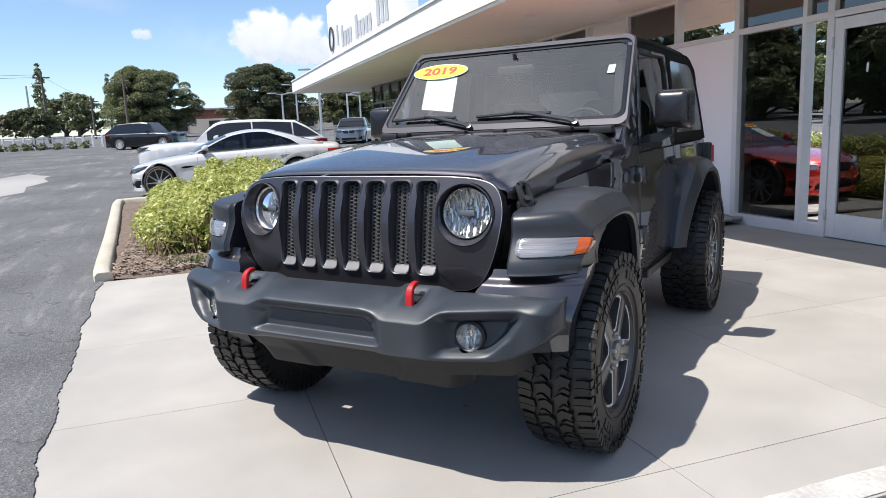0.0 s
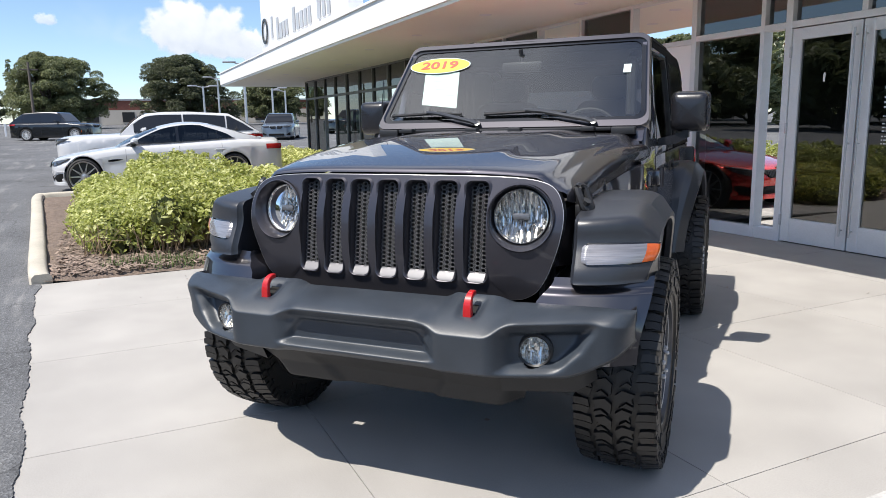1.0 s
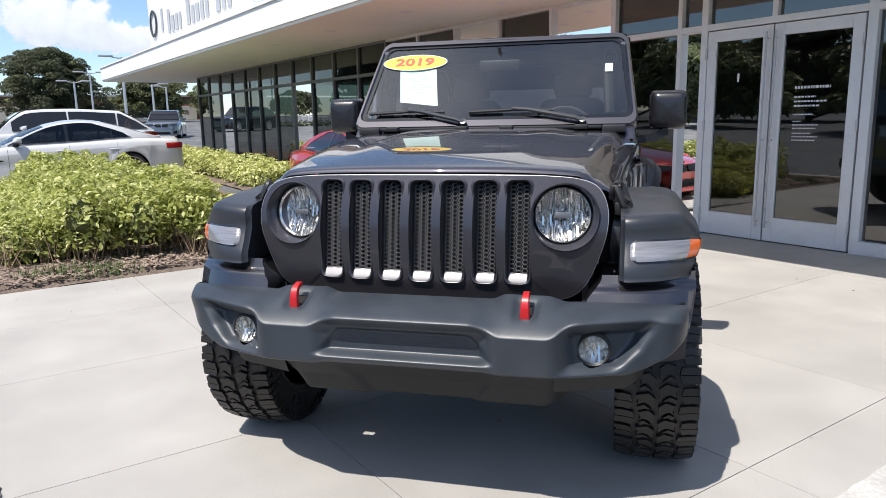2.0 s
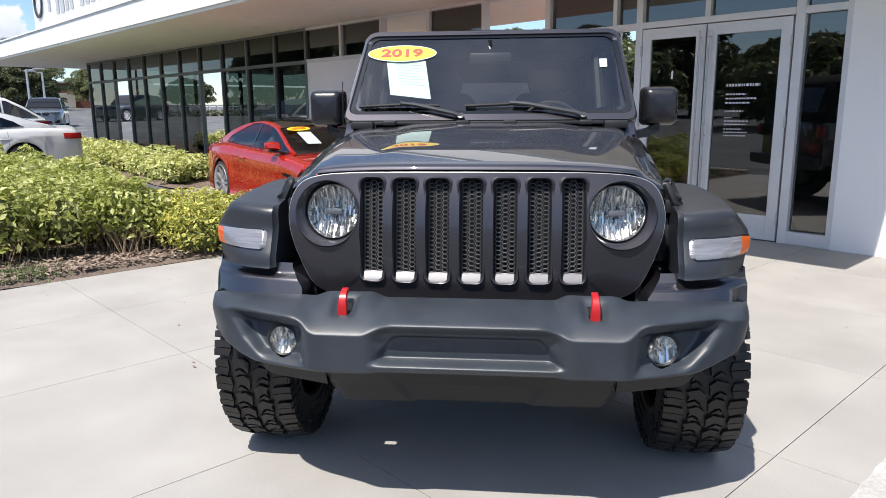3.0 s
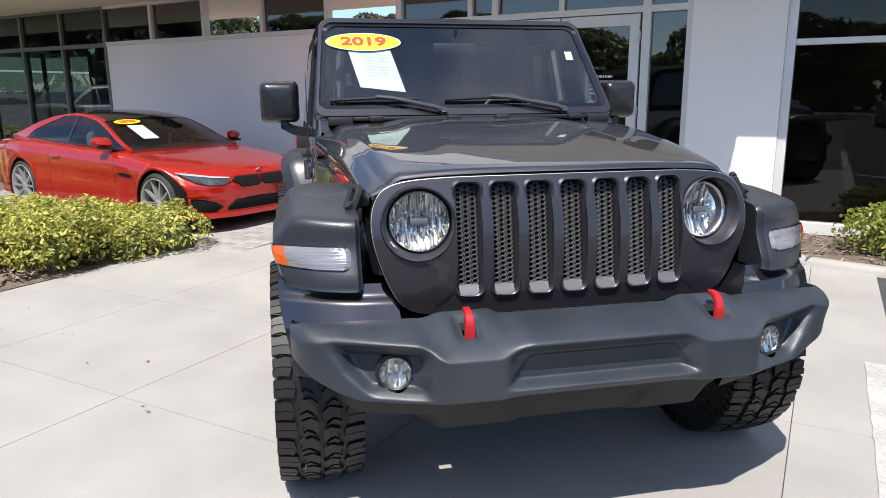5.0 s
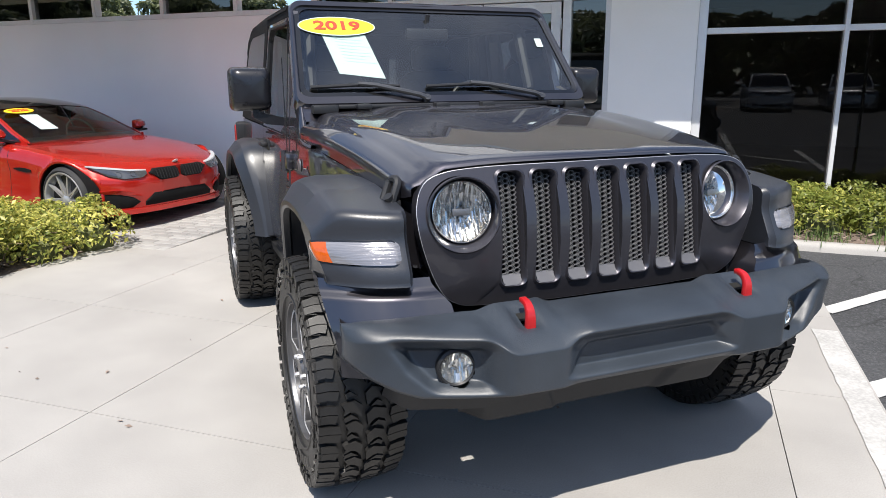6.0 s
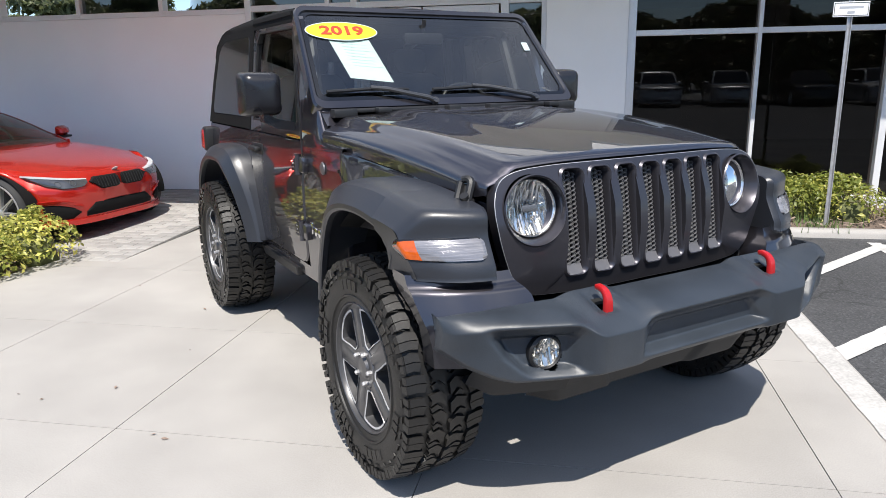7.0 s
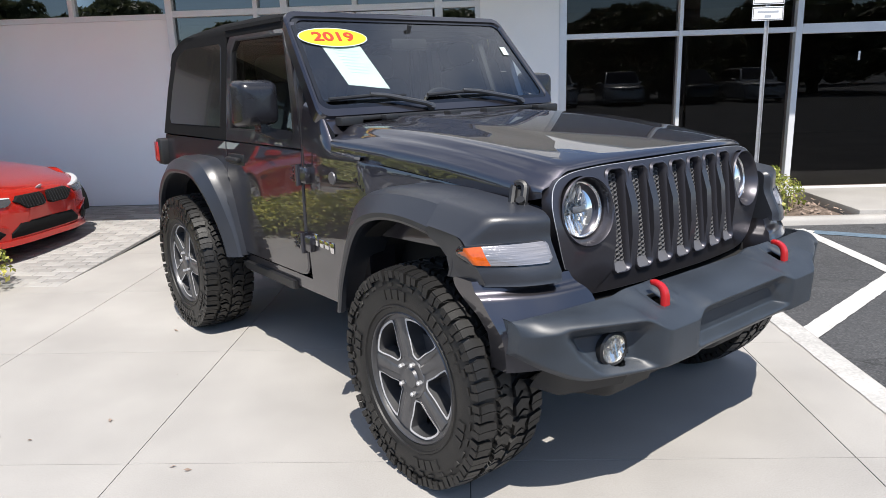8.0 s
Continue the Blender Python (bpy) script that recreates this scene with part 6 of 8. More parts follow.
# ---- the off-road car ----
JM = dict(
    paint=glossy("granite_metallic_paint", (0.048, 0.045, 0.055), 0.85, 0.48, ior=1.92, clear=0.008),
    satin=mat("satin_grille_paint", (0.066, 0.063, 0.073), 0.36, metal=0.7, vary=0.06, scale=3, coat=0.35),
    frame=glossy("dark_frame_paint", (0.048, 0.045, 0.053), 0.8, 0.30, ior=1.7),
    flare=mat("moulded_flare_plastic", (0.021, 0.023, 0.029), 0.37, spec=0.75, vary=0.14, scale=5, bump=0.0003, fine=420),
    bumper=mat("weathered_bumper_plastic", (0.028, 0.035, 0.045), 0.41, spec=0.6, vary=0.45, scale=5, bump=0.0005, fine=420),
    shell=mat("mirror_shell_plastic", (0.013, 0.013, 0.016), 0.27, spec=0.6, vary=0.1, scale=6, bump=0.0002, fine=420),
    arm=mat("wiper_black", (0.030, 0.030, 0.032), 0.30, spec=1.0, vary=0.1, scale=20),
    dark=mat("underbody_black", (0.010, 0.010, 0.010), 0.8, vary=0.2, scale=10),
    dam=mat("grey_air_dam", (0.016, 0.016, 0.017), 0.65, vary=0.15, scale=8),
    fabric=mat("black_top_fabric", (0.009, 0.009, 0.0095), 0.9, spec=0.15, vary=0.2, scale=30, bump=0.0006, fine=500),
    rubber=mat("knobbly_tyre_rubber", (0.0095, 0.0090, 0.0086), 0.50, vary=0.35, scale=22, bump=0.0008, fine=260),
    rim=mat("gunmetal_alloy", (0.12, 0.12, 0.125), 0.34, metal=0.6, vary=0.12, scale=12),
    bright=mat("machined_alloy", (0.55, 0.55, 0.55), 0.40, metal=0.15, vary=0.08, scale=30),
    tip=mat("satin_slot_tips", (0.13, 0.13, 0.14), 0.45, metal=0.4, vary=0.08),
    meshy=mat("honeycomb_black", (0.14, 0.14, 0.145), 0.35, vary=0.1),
    hook=mat("red_tow_hook", (0.42, 0.010, 0.012), 0.35, vary=0.1, scale=20, coat=0.4),
    reflector=mat("chrome_reflector", (0.86, 0.84, 0.81), 0.24, metal=1.0, vary=0.1, scale=40),
    lens=glass("clear_lens", (0.93, 0.95, 0.96), 1.35),
    screen=glass("windscreen_glass", (0.80, 0.86, 0.84), 2.1),
    tinted=glass("dark_privacy_glass", (0.16, 0.17, 0.17), 1.5),
    doorglass=glass("door_glass", (0.66, 0.68, 0.67), 1.5),
    vinyl=mat("clear_plastic_window", (0.022, 0.020, 0.019), 0.10, vary=0.1, coat=0.3),
    clear=mat("ribbed_clear_lamp", (0.25, 0.245, 0.26), 0.2, metal=0.3, vary=0.35, scale=40, fine=160, bump=0.002, stretch=(0.05, 0.05, 1.0), coat=1.0),
)


def holed(bm, outer, holes, y=0.0, axis="y"):
    """A flat face with holes, filled with triangles; returns the rims' vertices."""
    rims, edges = [], []
    for loop in [outer] + holes:
        vs = [bm.verts.new((a, y, b) if axis == "y" else (y, a, b)) for a, b in loop]
        rims.append(vs)
        edges += [bm.edges.new((vs[i], vs[(i + 1) % len(vs)])) for i in range(len(vs))]
    bmesh.ops.triangle_fill(bm, edges=edges, use_beauty=True)
    return rims


def round_rect(x0, x1, z0, z1, r, k=5):
    pts = []
    for cx, cz, a0 in ((x1 - r, z1 - r, 0), (x0 + r, z1 - r, pi / 2), (x0 + r, z0 + r, pi), (x1 - r, z0 + r, 1.5 * pi)):
        pts += [(cx + r * cos(a0 + pi / 2 * i / k), cz + r * sin(a0 + pi / 2 * i / k)) for i in range(k + 1)]
    return pts


offroader = thing("off_road_car", pose(0.007, 0, 0), "dark grey metallic two-door off-road car with black soft top", "car")

# -- wheels --
HUB_F, HUB_R, WR, WX, WW = 0.69, 3.09, 0.424, 0.852, 0.288
def tyre_mesh():
    bm = bmesh.new()
    h = WW / 2
    half = [(h - 0.030, 0.244), (h - 0.012, 0.254), (h - 0.002, 0.284), (h + 0.002, 0.322), (h - 0.001, 0.358), (h - 0.010, 0.390), (h - 0.030, WR - 0.018), (h - 0.07, WR - 0.016)]
    turned(bm, [(-x, r) for x, r in half] + half[::-1], "x", (0, 0, 0), 84)
    carcass = done(bm, True, 28)
    bm = bmesh.new()

    def block(pts, r0, r1, lean=0.0, taper=0.965):
        """A tread block from (x, angle) corners between two radii."""
        lo = [(x, r0 * cos(a), r0 * sin(a)) for x, a in pts]
        cx, ca = sum(p[0] for p in pts) / len(pts), sum(p[1] for p in pts) / len(pts)
        hi = [(cx + (x - cx) * taper, (r1 - lean * (abs(x) / h) ** 3) * cos(ca + (a - ca) * taper), (r1 - lean * (abs(x) / h) ** 3) * sin(ca + (a - ca) * taper)) for x, a in pts]
        loft(bm, [lo, hi])

    n = 36
    p = 2 * pi / n
    jit = random.Random(12)
    for i in range(n):
        for sd in (-1, 1):
            a = i * p + (0.0 if sd > 0 else p * 0.5) + p * jit.uniform(-0.03, 0.03)
            def at(*pts):
                return [(sd * x, a + p * k) for x, k in pts]
            long = i % 2
            e, q = h - 0.003 + 0.007 * long, 0.009 * long
            # Shoulder lug, split by a narrow wavy sipe and folding over the edge.
            block(at((0.090 - q, 0.06), (0.115, 0.0), (e, 0.04), (e, 0.42), (0.112, 0.39), (0.084 - q, 0.45)), WR - 0.03, WR - 0.001, 0.010)
            block(at((0.084 - q, 0.48), (0.112, 0.42), (e, 0.45), (e, 0.84), (0.115, 0.80), (0.094 - q, 0.88)), WR - 0.03, WR - 0.001, 0.010)
            # Interlocking hooked blocks of the middle.
            block(at((0.005, 0.16), (0.030, -0.12), (0.074 - q, 0.02), (0.064 - q, 0.30), (0.070 - q, 0.54), (0.046, 0.40), (0.030, 0.46), (0.009, 0.74)), WR - 0.02, WR)
            block(at((0.018, 0.80), (0.044, 0.52), (0.070 - q, 0.66), (0.066 - q, 0.86), (0.040, 0.74)), WR - 0.02, WR - 0.0005)
            # Side biters: broken teeth down the shoulder.
            block(at((h - 0.035, 0.03), (h + 0.002, 0.06), (h + 0.002, 0.40), (h - 0.035, 0.44)), 0.372 + 0.010 * long, WR - 0.016, 0, 1.0)
            block(at((h - 0.035, 0.52), (h + 0.004, 0.50), (h + 0.004, 0.84), (h - 0.035, 0.88)), 0.384 - 0.010 * long, WR - 0.013, 0, 1.0)
            block(at((h - 0.02, 0.20), (h + 0.004, 0.24), (h + 0.004, 0.66), (h - 0.02, 0.70)), 0.353 + 0.004 * long, 0.366, 0, 1.0)
    # Raised marks on the side wall, as plain bars.
    for arc0, count, wide in ((0.20, 4, 0.10), (1.05, 7, 0.085), (2.35, 3, 0.085), (3.2, 4, 0.10), (4.05, 7, 0.085), (5.35, 3, 0.085)):
        for i in range(count):
            a0 = arc0 + i * (wide + 0.028)
            for sd in (-1, 1):
                lo = [(sd * (h - 0.002), r * cos(t), r * sin(t)) for r, t in ((0.304, a0), (0.304, a0 + wide), (0.341, a0 + wide), (0.341, a0))]
                hi = [(sd * (h + 0.006), y, z) for _, y, z in lo]
                loft(bm, [lo, hi])
    for sd in (-1, 1):
        turned(bm, [(sd * (h - 0.006), 0.272), (sd * (h + 0.001), 0.275), (sd * (h + 0.002), 0.281), (sd * (h - 0.002), 0.284)], "x", (0, 0, 0), 60)
    return carcass, done(bm, True, 28)


def rim_mesh():
    bm = bmesh.new()
    x = WW / 2 - 0.030
    R = 0.249
    turned(bm, [(x + 0.016, R + 0.004), (x + 0.020, R - 0.001), (x + 0.017, R - 0.004), (x + 0.002, R - 0.0055), (x - 0.004, R - 0.008)], "x", (0, 0, 0), 60)
    holes = []
    for i in range(5):
        c = 2 * pi * i / 5 + pi / 2 + pi / 5
        loop = [(0.094, -0.20), (0.146, -0.34), (0.204, -0.435), (0.230, -0.40), (0.238, 0.0), (0.230, 0.40), (0.204, 0.435), (0.146, 0.34), (0.094, 0.20), (0.086, 0.0)]
        loop = [(r * cos(c + a), r * sin(c + a)) for r, a in loop]
        soft = smooth_path([(*p, 0) for p in loop + loop[:1]], 30)[:-1]
        holes.append([(p.x, p.y) for p in soft])
    outer = [(0.2435 * cos(2 * pi * i / 60), 0.2435 * sin(2 * pi * i / 60)) for i in range(60)]
    rims = holed(bm, outer, holes, x, "x")
    for vs in rims[1:]:
        cy, cz = sum(v.co.y for v in vs) / len(vs), sum(v.co.z for v in vs) / len(vs)
        prev = vs
        for dx, sc, mi in ((0.004, 0.985, 0), (0.004, 0.975, 1), (0.002, 0.890, 1), (-0.010, 0.880, 0), (-0.07, 0.84, 0)):
            ring = [bm.verts.new((x + dx, cy + (v.co.y - cy) * sc, cz + (v.co.z - cz) * sc)) for v in vs]
            for i in range(len(vs)):
                f = bm.faces.new((prev[i], prev[(i + 1) % len(vs)], ring[(i + 1) % len(vs)], ring[i]))
                f.material_index = mi
            prev = ring
    # A shallow rib down the middle of each spoke, and the hub.
    for i in range(5):
        a = 2 * pi * i / 5 + pi / 2
        u, w = Vector((0, cos(a), sin(a))), Vector((0, -sin(a), cos(a)))
        loft(bm, [[u * r + w * k + Vector((x + dx, 0, 0)) for k, dx in ((-g, -0.001), (-g * 0.6, 0.005), (g * 0.6, 0.005), (g, -0.001))] for r, g in ((0.075, 0.020), (0.15, 0.022), (0.226, 0.034))], close=False)
    turned(bm, [(x, 0.082), (x + 0.006, 0.078), (x + 0.004, 0.042), (x + 0.014, 0.036), (x + 0.016, 0.0)], "x", (0, 0, 0), 30)
    return done(bm, True, 30)


(tyre_me, tread_me), rim_me = tyre_mesh(), rim_mesh()
for one in (JM["rim"], JM["bright"]):
    rim_me.materials.append(one)
bm = bmesh.new()
turned(bm, [(WW / 2 - 0.035, 0.232), (WW / 2 - 0.13, 0.222), (WW / 2 - 0.13, 0.0)], "x", (0, 0, 0), 40)
turned(bm, [(WW / 2 - 0.085, 0.16), (WW / 2 - 0.085, 0.08)], "x", (0, 0, 0), 40)
disc_me = done(bm)
bm = bmesh.new()
turned(bm, [(0.0, 0.0095), (0.018, 0.0095), (0.023, 0.006), (0.024, 0.0)], "x", (0, 0, 0), 6)
nut_me = done(bm, True, 20)
for sd in (-1, 1):
    for k, y in enumerate((HUB_F, HUB_R)):
        w = part("wheel", tyre_me, JM["rubber"], offroader, "knobbly black all-terrain tyre", m=pose(sd * WX, y, WR, (54 if sd < 0 else 38) - 34 * k, 0, 0) @ Matrix.Diagonal((sd, 1, 1, 1)))
        tagged(part("tread", tread_me, JM["rubber"], w, "chunky tread blocks"), kind="stuff")
        part("rim", rim_me, JM["rim"], w, "gunmetal five-spoke rim with machined edges")
        part("brake_disc", disc_me, JM["rim"], w)
        for i in range(5):
            a = 2 * pi * i / 5 + pi / 2 + pi / 5
            part("lug_nut", nut_me, M["steel"], w, m=pose(WW / 2 - 0.028, 0.060 * cos(a), 0.060 * sin(a)))

# -- underside, axles and inner arches --
bm = bmesh.new()
box(bm, -0.62, 0.62, 0.35, 3.65, 0.50, 0.62)
for y in (HUB_F, HUB_R):
    rod(bm, [(-0.75, y, WR), (0.75, y, WR)], 0.045, 10)
blob(bm, (0.15, HUB_F, WR), (0.14, 0.13, 0.13), 2, 0.05)
blob(bm, (-0.1, HUB_R, WR), (0.14, 0.13, 0.13), 2, 0.05)
for sd in (-1, 1):
    rod(bm, [(sd * 0.5, 0.5, 0.5), (sd * 0.5, 3.6, 0.52)], 0.05, 8)
    rod(bm, [(sd * 0.46, HUB_F - 0.02, WR), (sd * 0.44, HUB_F + 0.03, 0.98)], 0.03, 8)
part("chassis", bm, JM["dark"], offroader, "black frame, axles and underside")
for sd in (-1, 1):
    for y, r, xo in ((0.80, 0.50, 0.87), (HUB_R, 0.49, 0.775)):
        bm = bmesh.new()
        turned(bm, [(sd * 0.60, r), (sd * xo, r)], "x", (0, y, 0.50), 24, pi * 1.04, -0.02 * pi)
        prism(bm, [(y - 0.55, 0.55), (y - 0.5, 1.0), (y + 0.5, 1.0), (y + 0.55, 0.55)], "x", sd * 0.58, sd * 0.60)
        part("inner_arch", bm, JM["dark"], offroader, "black wheel arch liner")

# -- hood --
def hood_point(y, u):
    """u runs 0 at the centre line to 1 at the side edge, then on to 1.4 down the side."""
    half = mixp([(0.262, 0.665), (0.30, 0.680), (0.36, 0.690), (0.8, 0.720), (1.2, 0.760), (1.50, 0.784)], y)
    t = y - 0.30
    roll = mixp([(0.262, -0.0225), (0.264, -0.0175), (0.268, -0.0125), (0.275, -0.008), (0.285, -0.004), (0.30, 0.0)], y)
    mid = 1.2215 + (roll if t < 0 else 0.19 * t - 0.079 * t * t) - 0.012 * ease(0.34, 0.85, y)
    edge = 1.165 + (roll * 0.85 if t < 0 else 0.18 * t - 0.0729 * t * t)
    low = mixp([(0.262, 1.10), (0.30, 1.09), (0.37, 1.085), (1.50, 1.195)], y)
    if u <= 1:
        x = half * (u - 0.055 * ease(0.8, 1, u))
        z = mid + (edge + 0.022 - mid) * (u ** 3.6)
        z += 0.012 * (ease(0.34, 0.85, y)) * (1 - ease(0.44, 0.62, u))
        z -= 0.028 * ease(0.86, 1.0, u)
        return x, y, z
    k = (u - 1) / 0.4
    return half * (0.945 + 0.055 * ease(0, 0.35, k)), y, (edge - 0.006) + (low - edge + 0.006) * k

bm = bmesh.new()
us = [0, 0.12, 0.24, 0.34, 0.42, 0.47, 0.52, 0.57, 0.62, 0.7, 0.78, 0.85, 0.9, 0.94, 0.97, 1.0, 1.04, 1.09, 1.16, 1.28, 1.4]
line = [(-u, 1) for u in us[::-1]] + [(u, 1) for u in us[1:]]
ysh = [0.262, 0.264, 0.268, 0.275, 0.285, 0.30, 0.32, 0.345, 0.37, 0.42, 0.5, 0.6, 0.72, 0.85, 1.0, 1.15, 1.3, 1.42, 1.5]
sheet(bm, lambda y, u: (lambda p: (math.copysign(p[0], u) if u else 0.0, p[1] + 0.058 * (p[0] / 0.66) ** 2 * (1 - ease(0.3, 0.9, y)), p[2]))(hood_point(y, abs(u))), ysh, [u for u, _ in line])
hood = part("hood", bm, JM["paint"], offroader, "glossy dark grey bonnet with a raised centre", angle=50)
for sd in (-1, 1):
    for x in (0.12, 0.50):
        bm = bmesh.new()
        box(bm, sd * x - 0.035, sd * x + 0.035, 1.41, 1.465, 1.325, 1.350, 0.008)
        part("hood_stop", bm, CM["trim"], hood, "black rubber stop")
    bm = bmesh.new()
    box(bm, sd * 0.66 - 0.06, sd * 0.66 + 0.06, 1.50, 1.56, 1.305, 1.345, 0.008)
    part("cowl_bracket", bm, CM["trim"], hood, "black hinge bracket")
for sd in (-1, 1):
    # Rubber hood latch at the front corner.
    bm = bmesh.new()
    c = Vector((sd * 0.705, 0.40, 0))
    box(bm, c.x - 0.022, c.x + 0.022, 0.36, 0.42, 1.035, 1.085, 0.008)
    t = bmesh.new()
    ring = round_rect(-0.020, 0.020, -0.052, 0.044, 0.019, 4)
    rod(t, [(a, 0.0, b) for a, b in ring + ring[:2]], 0.0140, 8)
    box(t, -0.019, 0.019, -0.016, 0.016, -0.070, -0.026, 0.006)
    box(t, -0.024, 0.024, 0.004, 0.026, -0.075, 0.030, 0.006)
    join(bm, t, Matrix.Translation((sd * 0.712, 0.385, 1.108)) @ Matrix.Rotation(radians(sd * 62), 4, "Z") @ Matrix.Rotation(radians(-26), 4, "X"))
    rod(bm, [(sd * 0.71, 0.37, 1.07), (sd * 0.73, 0.36, 1.10)], 0.016, 8)
    part("hood_latch", bm, CM["trim"], offroader, "black rubber bonnet latch")

# -- grille --
def grille_y(z):
    return 0.193 + 0.055 * ease(0.96, 1.30, z) * 1.55 + 0.01 * ease(1.0, 0.8, z) + 0.25 * max(0, 0.80 - z)

def bow(x, z):
    return grille_y(z) + 0.058 * (abs(x) / 0.66) ** 2.0

right = [(0.30, 1.188), (0.45, 1.184), (0.565, 1.172), (0.632, 1.141), (0.664, 1.07), (0.660, 0.98), (0.626, 0.87), (0.588, 0.795), (0.545, 0.758), (0.48, 0.744), (0.25, 0.74)]
edge2 = [(0.0, 1.190)] + right + [(0.0, 0.744)]
outline = [(p.x, p.y) for p in smooth_path([(*p, 0) for p in edge2], 48)]
outline += [(-x, z) for x, z in outline[-2:0:-1]]
slots = []
SLOT = [(-0.355 + 0.1183 * i) for i in range(7)]
for x in SLOT:
    slots.append(round_rect(x - 0.042, x + 0.042, 0.808, 1.168, 0.024, 4))
lamps = [[(sx * 0.5185 + 0.118 * cos(2 * pi * i / 36), 1.044 + 0.118 * sin(2 * pi * i / 36)) for i in range(36)] for sx in (-1, 1)]
bm = bmesh.new()
rims = holed(bm, outline, slots + lamps)
# Ease the face over the bow by cutting it finer.
bmesh.ops.subdivide_edges(bm, edges=[e for e in bm.edges if e.calc_length() > 0.12], cuts=2, use_grid_fill=False)
bmesh.ops.triangulate(bm, faces=[f for f in bm.faces if len(f.verts) > 3])
border = [e for e in bm.edges if len(e.link_faces) == 1]
grown = bmesh.ops.extrude_edge_only(bm, edges=border)
back_v = {v for g in grown["geom"] if isinstance(g, bmesh.types.BMVert) for v in (g,)}
for v in bm.verts:
    x, z = v.co.x, v.co.z
    v.co.y = bow(x, z) + (0.05 if v in back_v else 0.0)
grille = part("grille", bm, JM["satin"], offroader, "dark grey seven-slot grille panel", angle=40)
# Raised surround and bright foot of every slot, and its honeycomb.
hexm = bmesh.new()
q = 0.0118
for row in range(-2, 36):
    for colm in range(-3, 4):
        cx, cz = colm * q * 1.5 * 1.155 * 1.16, 0.0 + row * q * 1.34 + (q * 0.67 if colm % 2 else 0)
        if abs(cx) > 0.040 or not 0.008 < cz < 0.352:
            continue
        ro, ri = q * 1.07, q * 0.90
        o = [(cx + ro * cos(pi / 3 * k), 0, cz + ro * 0.715 * sin(pi / 3 * k)) for k in range(6)]
        i_ = [(cx + ri * cos(pi / 3 * k), 0, cz + ri * 0.715 * sin(pi / 3 * k)) for k in range(6)]
        a = [hexm.verts.new(p) for p in o]
        b = [hexm.verts.new(p) for p in i_]
        d = [hexm.verts.new((p[0], 0.012, p[2])) for p in i_]
        for k in range(6):
            j = (k + 1) % 6
            hexm.faces.new((a[k], a[j], b[j], b[k]))
            hexm.faces.new((b[k], b[j], d[j], d[k]))
hex_me = done(hexm, False)
for x in SLOT:
    bm = bmesh.new()
    base = round_rect(x - 0.0425, x + 0.0425, 0.8075, 1.1685, 0.024, 4)
    rings = []
    for grow, push in ((0.010, 0.0015), (0.004, -0.007), (0.0, -0.004), (-0.006, 0.03), (-0.006, 0.055)):
        cx, cz = x, (0.8075 + 1.1685) / 2
        rings.append([(cx + (a - cx) * (1 + grow / 0.0425), bow(a, c) + push, cz + (c - cz) * (1 + grow / 0.18)) for a, c in base])
    loft(bm, rings, caps=False)
    sur = part("slot_frame", bm, JM["satin"], grille, angle=50)
    bm = bmesh.new()
    loft(bm, [[(x + k * 0.033, bow(x, 0.82) + yy, z) for k in (-1, -0.5, 0.5, 1)] for yy, z in ((-0.006, 0.8065), (0.002, 0.812), (0.022, 0.838))], close=False)
    part("slot_foot", bm, JM["tip"], sur, "satin silver slot foot")
    part("honeycomb", hex_me, JM["meshy"], sur, "black honeycomb mesh", m=Matrix.Translation((x, bow(x, 0.81) + 0.014, 0.808)) @ Matrix.Rotation(-0.159, 4, "X"))
# The highlight along the panel's edge, built as a thin bright bead.
bm = bmesh.new()
ringp = [Vector((x, bow(x, z) + 0.002, z)) for x, z in outline]
for p_, q_ in zip(ringp, ringp[1:] + ringp[:1]):
    rod(bm, [p_, q_], 0.0018, 6)
part("grille_bead", bm, M["steel"], grille, "thin bright bead set as a highlight round the grille edge")
bm = bmesh.new()
prism(bm, [(-0.62, 0.78), (-0.6, 1.17), (0.6, 1.17), (0.62, 0.78)], "y", 0.36, 0.37)
part("radiator", bm, JM["dark"], offroader, "black radiator behind the grille", smooth=False)

# -- headlights --
def facets(bm, R, cols, deep, tall, seed):
    """A bowl of small mirrors set at slightly different angles, in columns of uneven height, with a darker split across."""
    rngf = random.Random(seed)
    w = 2 * R / cols
    for i in range(cols):
        x0, x1 = -R + w * i, -R + w * (i + 1) - w * 0.06
        xm = max(abs(x0), abs(x1))
        if xm >= R:
            xm = min(abs(x0), abs(x1)) + w * 0.3
        zmax = sqrt(max(0.0, R * R - xm * xm)) * 0.985
        cuts = [-zmax] + sorted(rngf.uniform(-0.7, 0.7) * zmax for _ in range(5)) + [zmax]
        for z0, z1 in zip(cuts, cuts[1:]):
            e, g = rngf.uniform(-tall, tall) * 0.010, rngf.uniform(-0.0016, 0.0016)
            dep = lambda x, z: deep + R * 0.42 * (1 - (x * x + z * z) / (R * R)) + g
            bm.faces.new([bm.verts.new((x, dep(x, z) + k, z)) for x, z, k in ((x0, z0, -e), (x1, z0, -e * 0.4), (x1, z1, e), (x0, z1, e * 0.4))])
    turned(bm, [(deep, R), (deep + R * 0.3, R * 0.8), (deep + R * 0.47, 0.0)], "y", (0, 0, 0), 40)


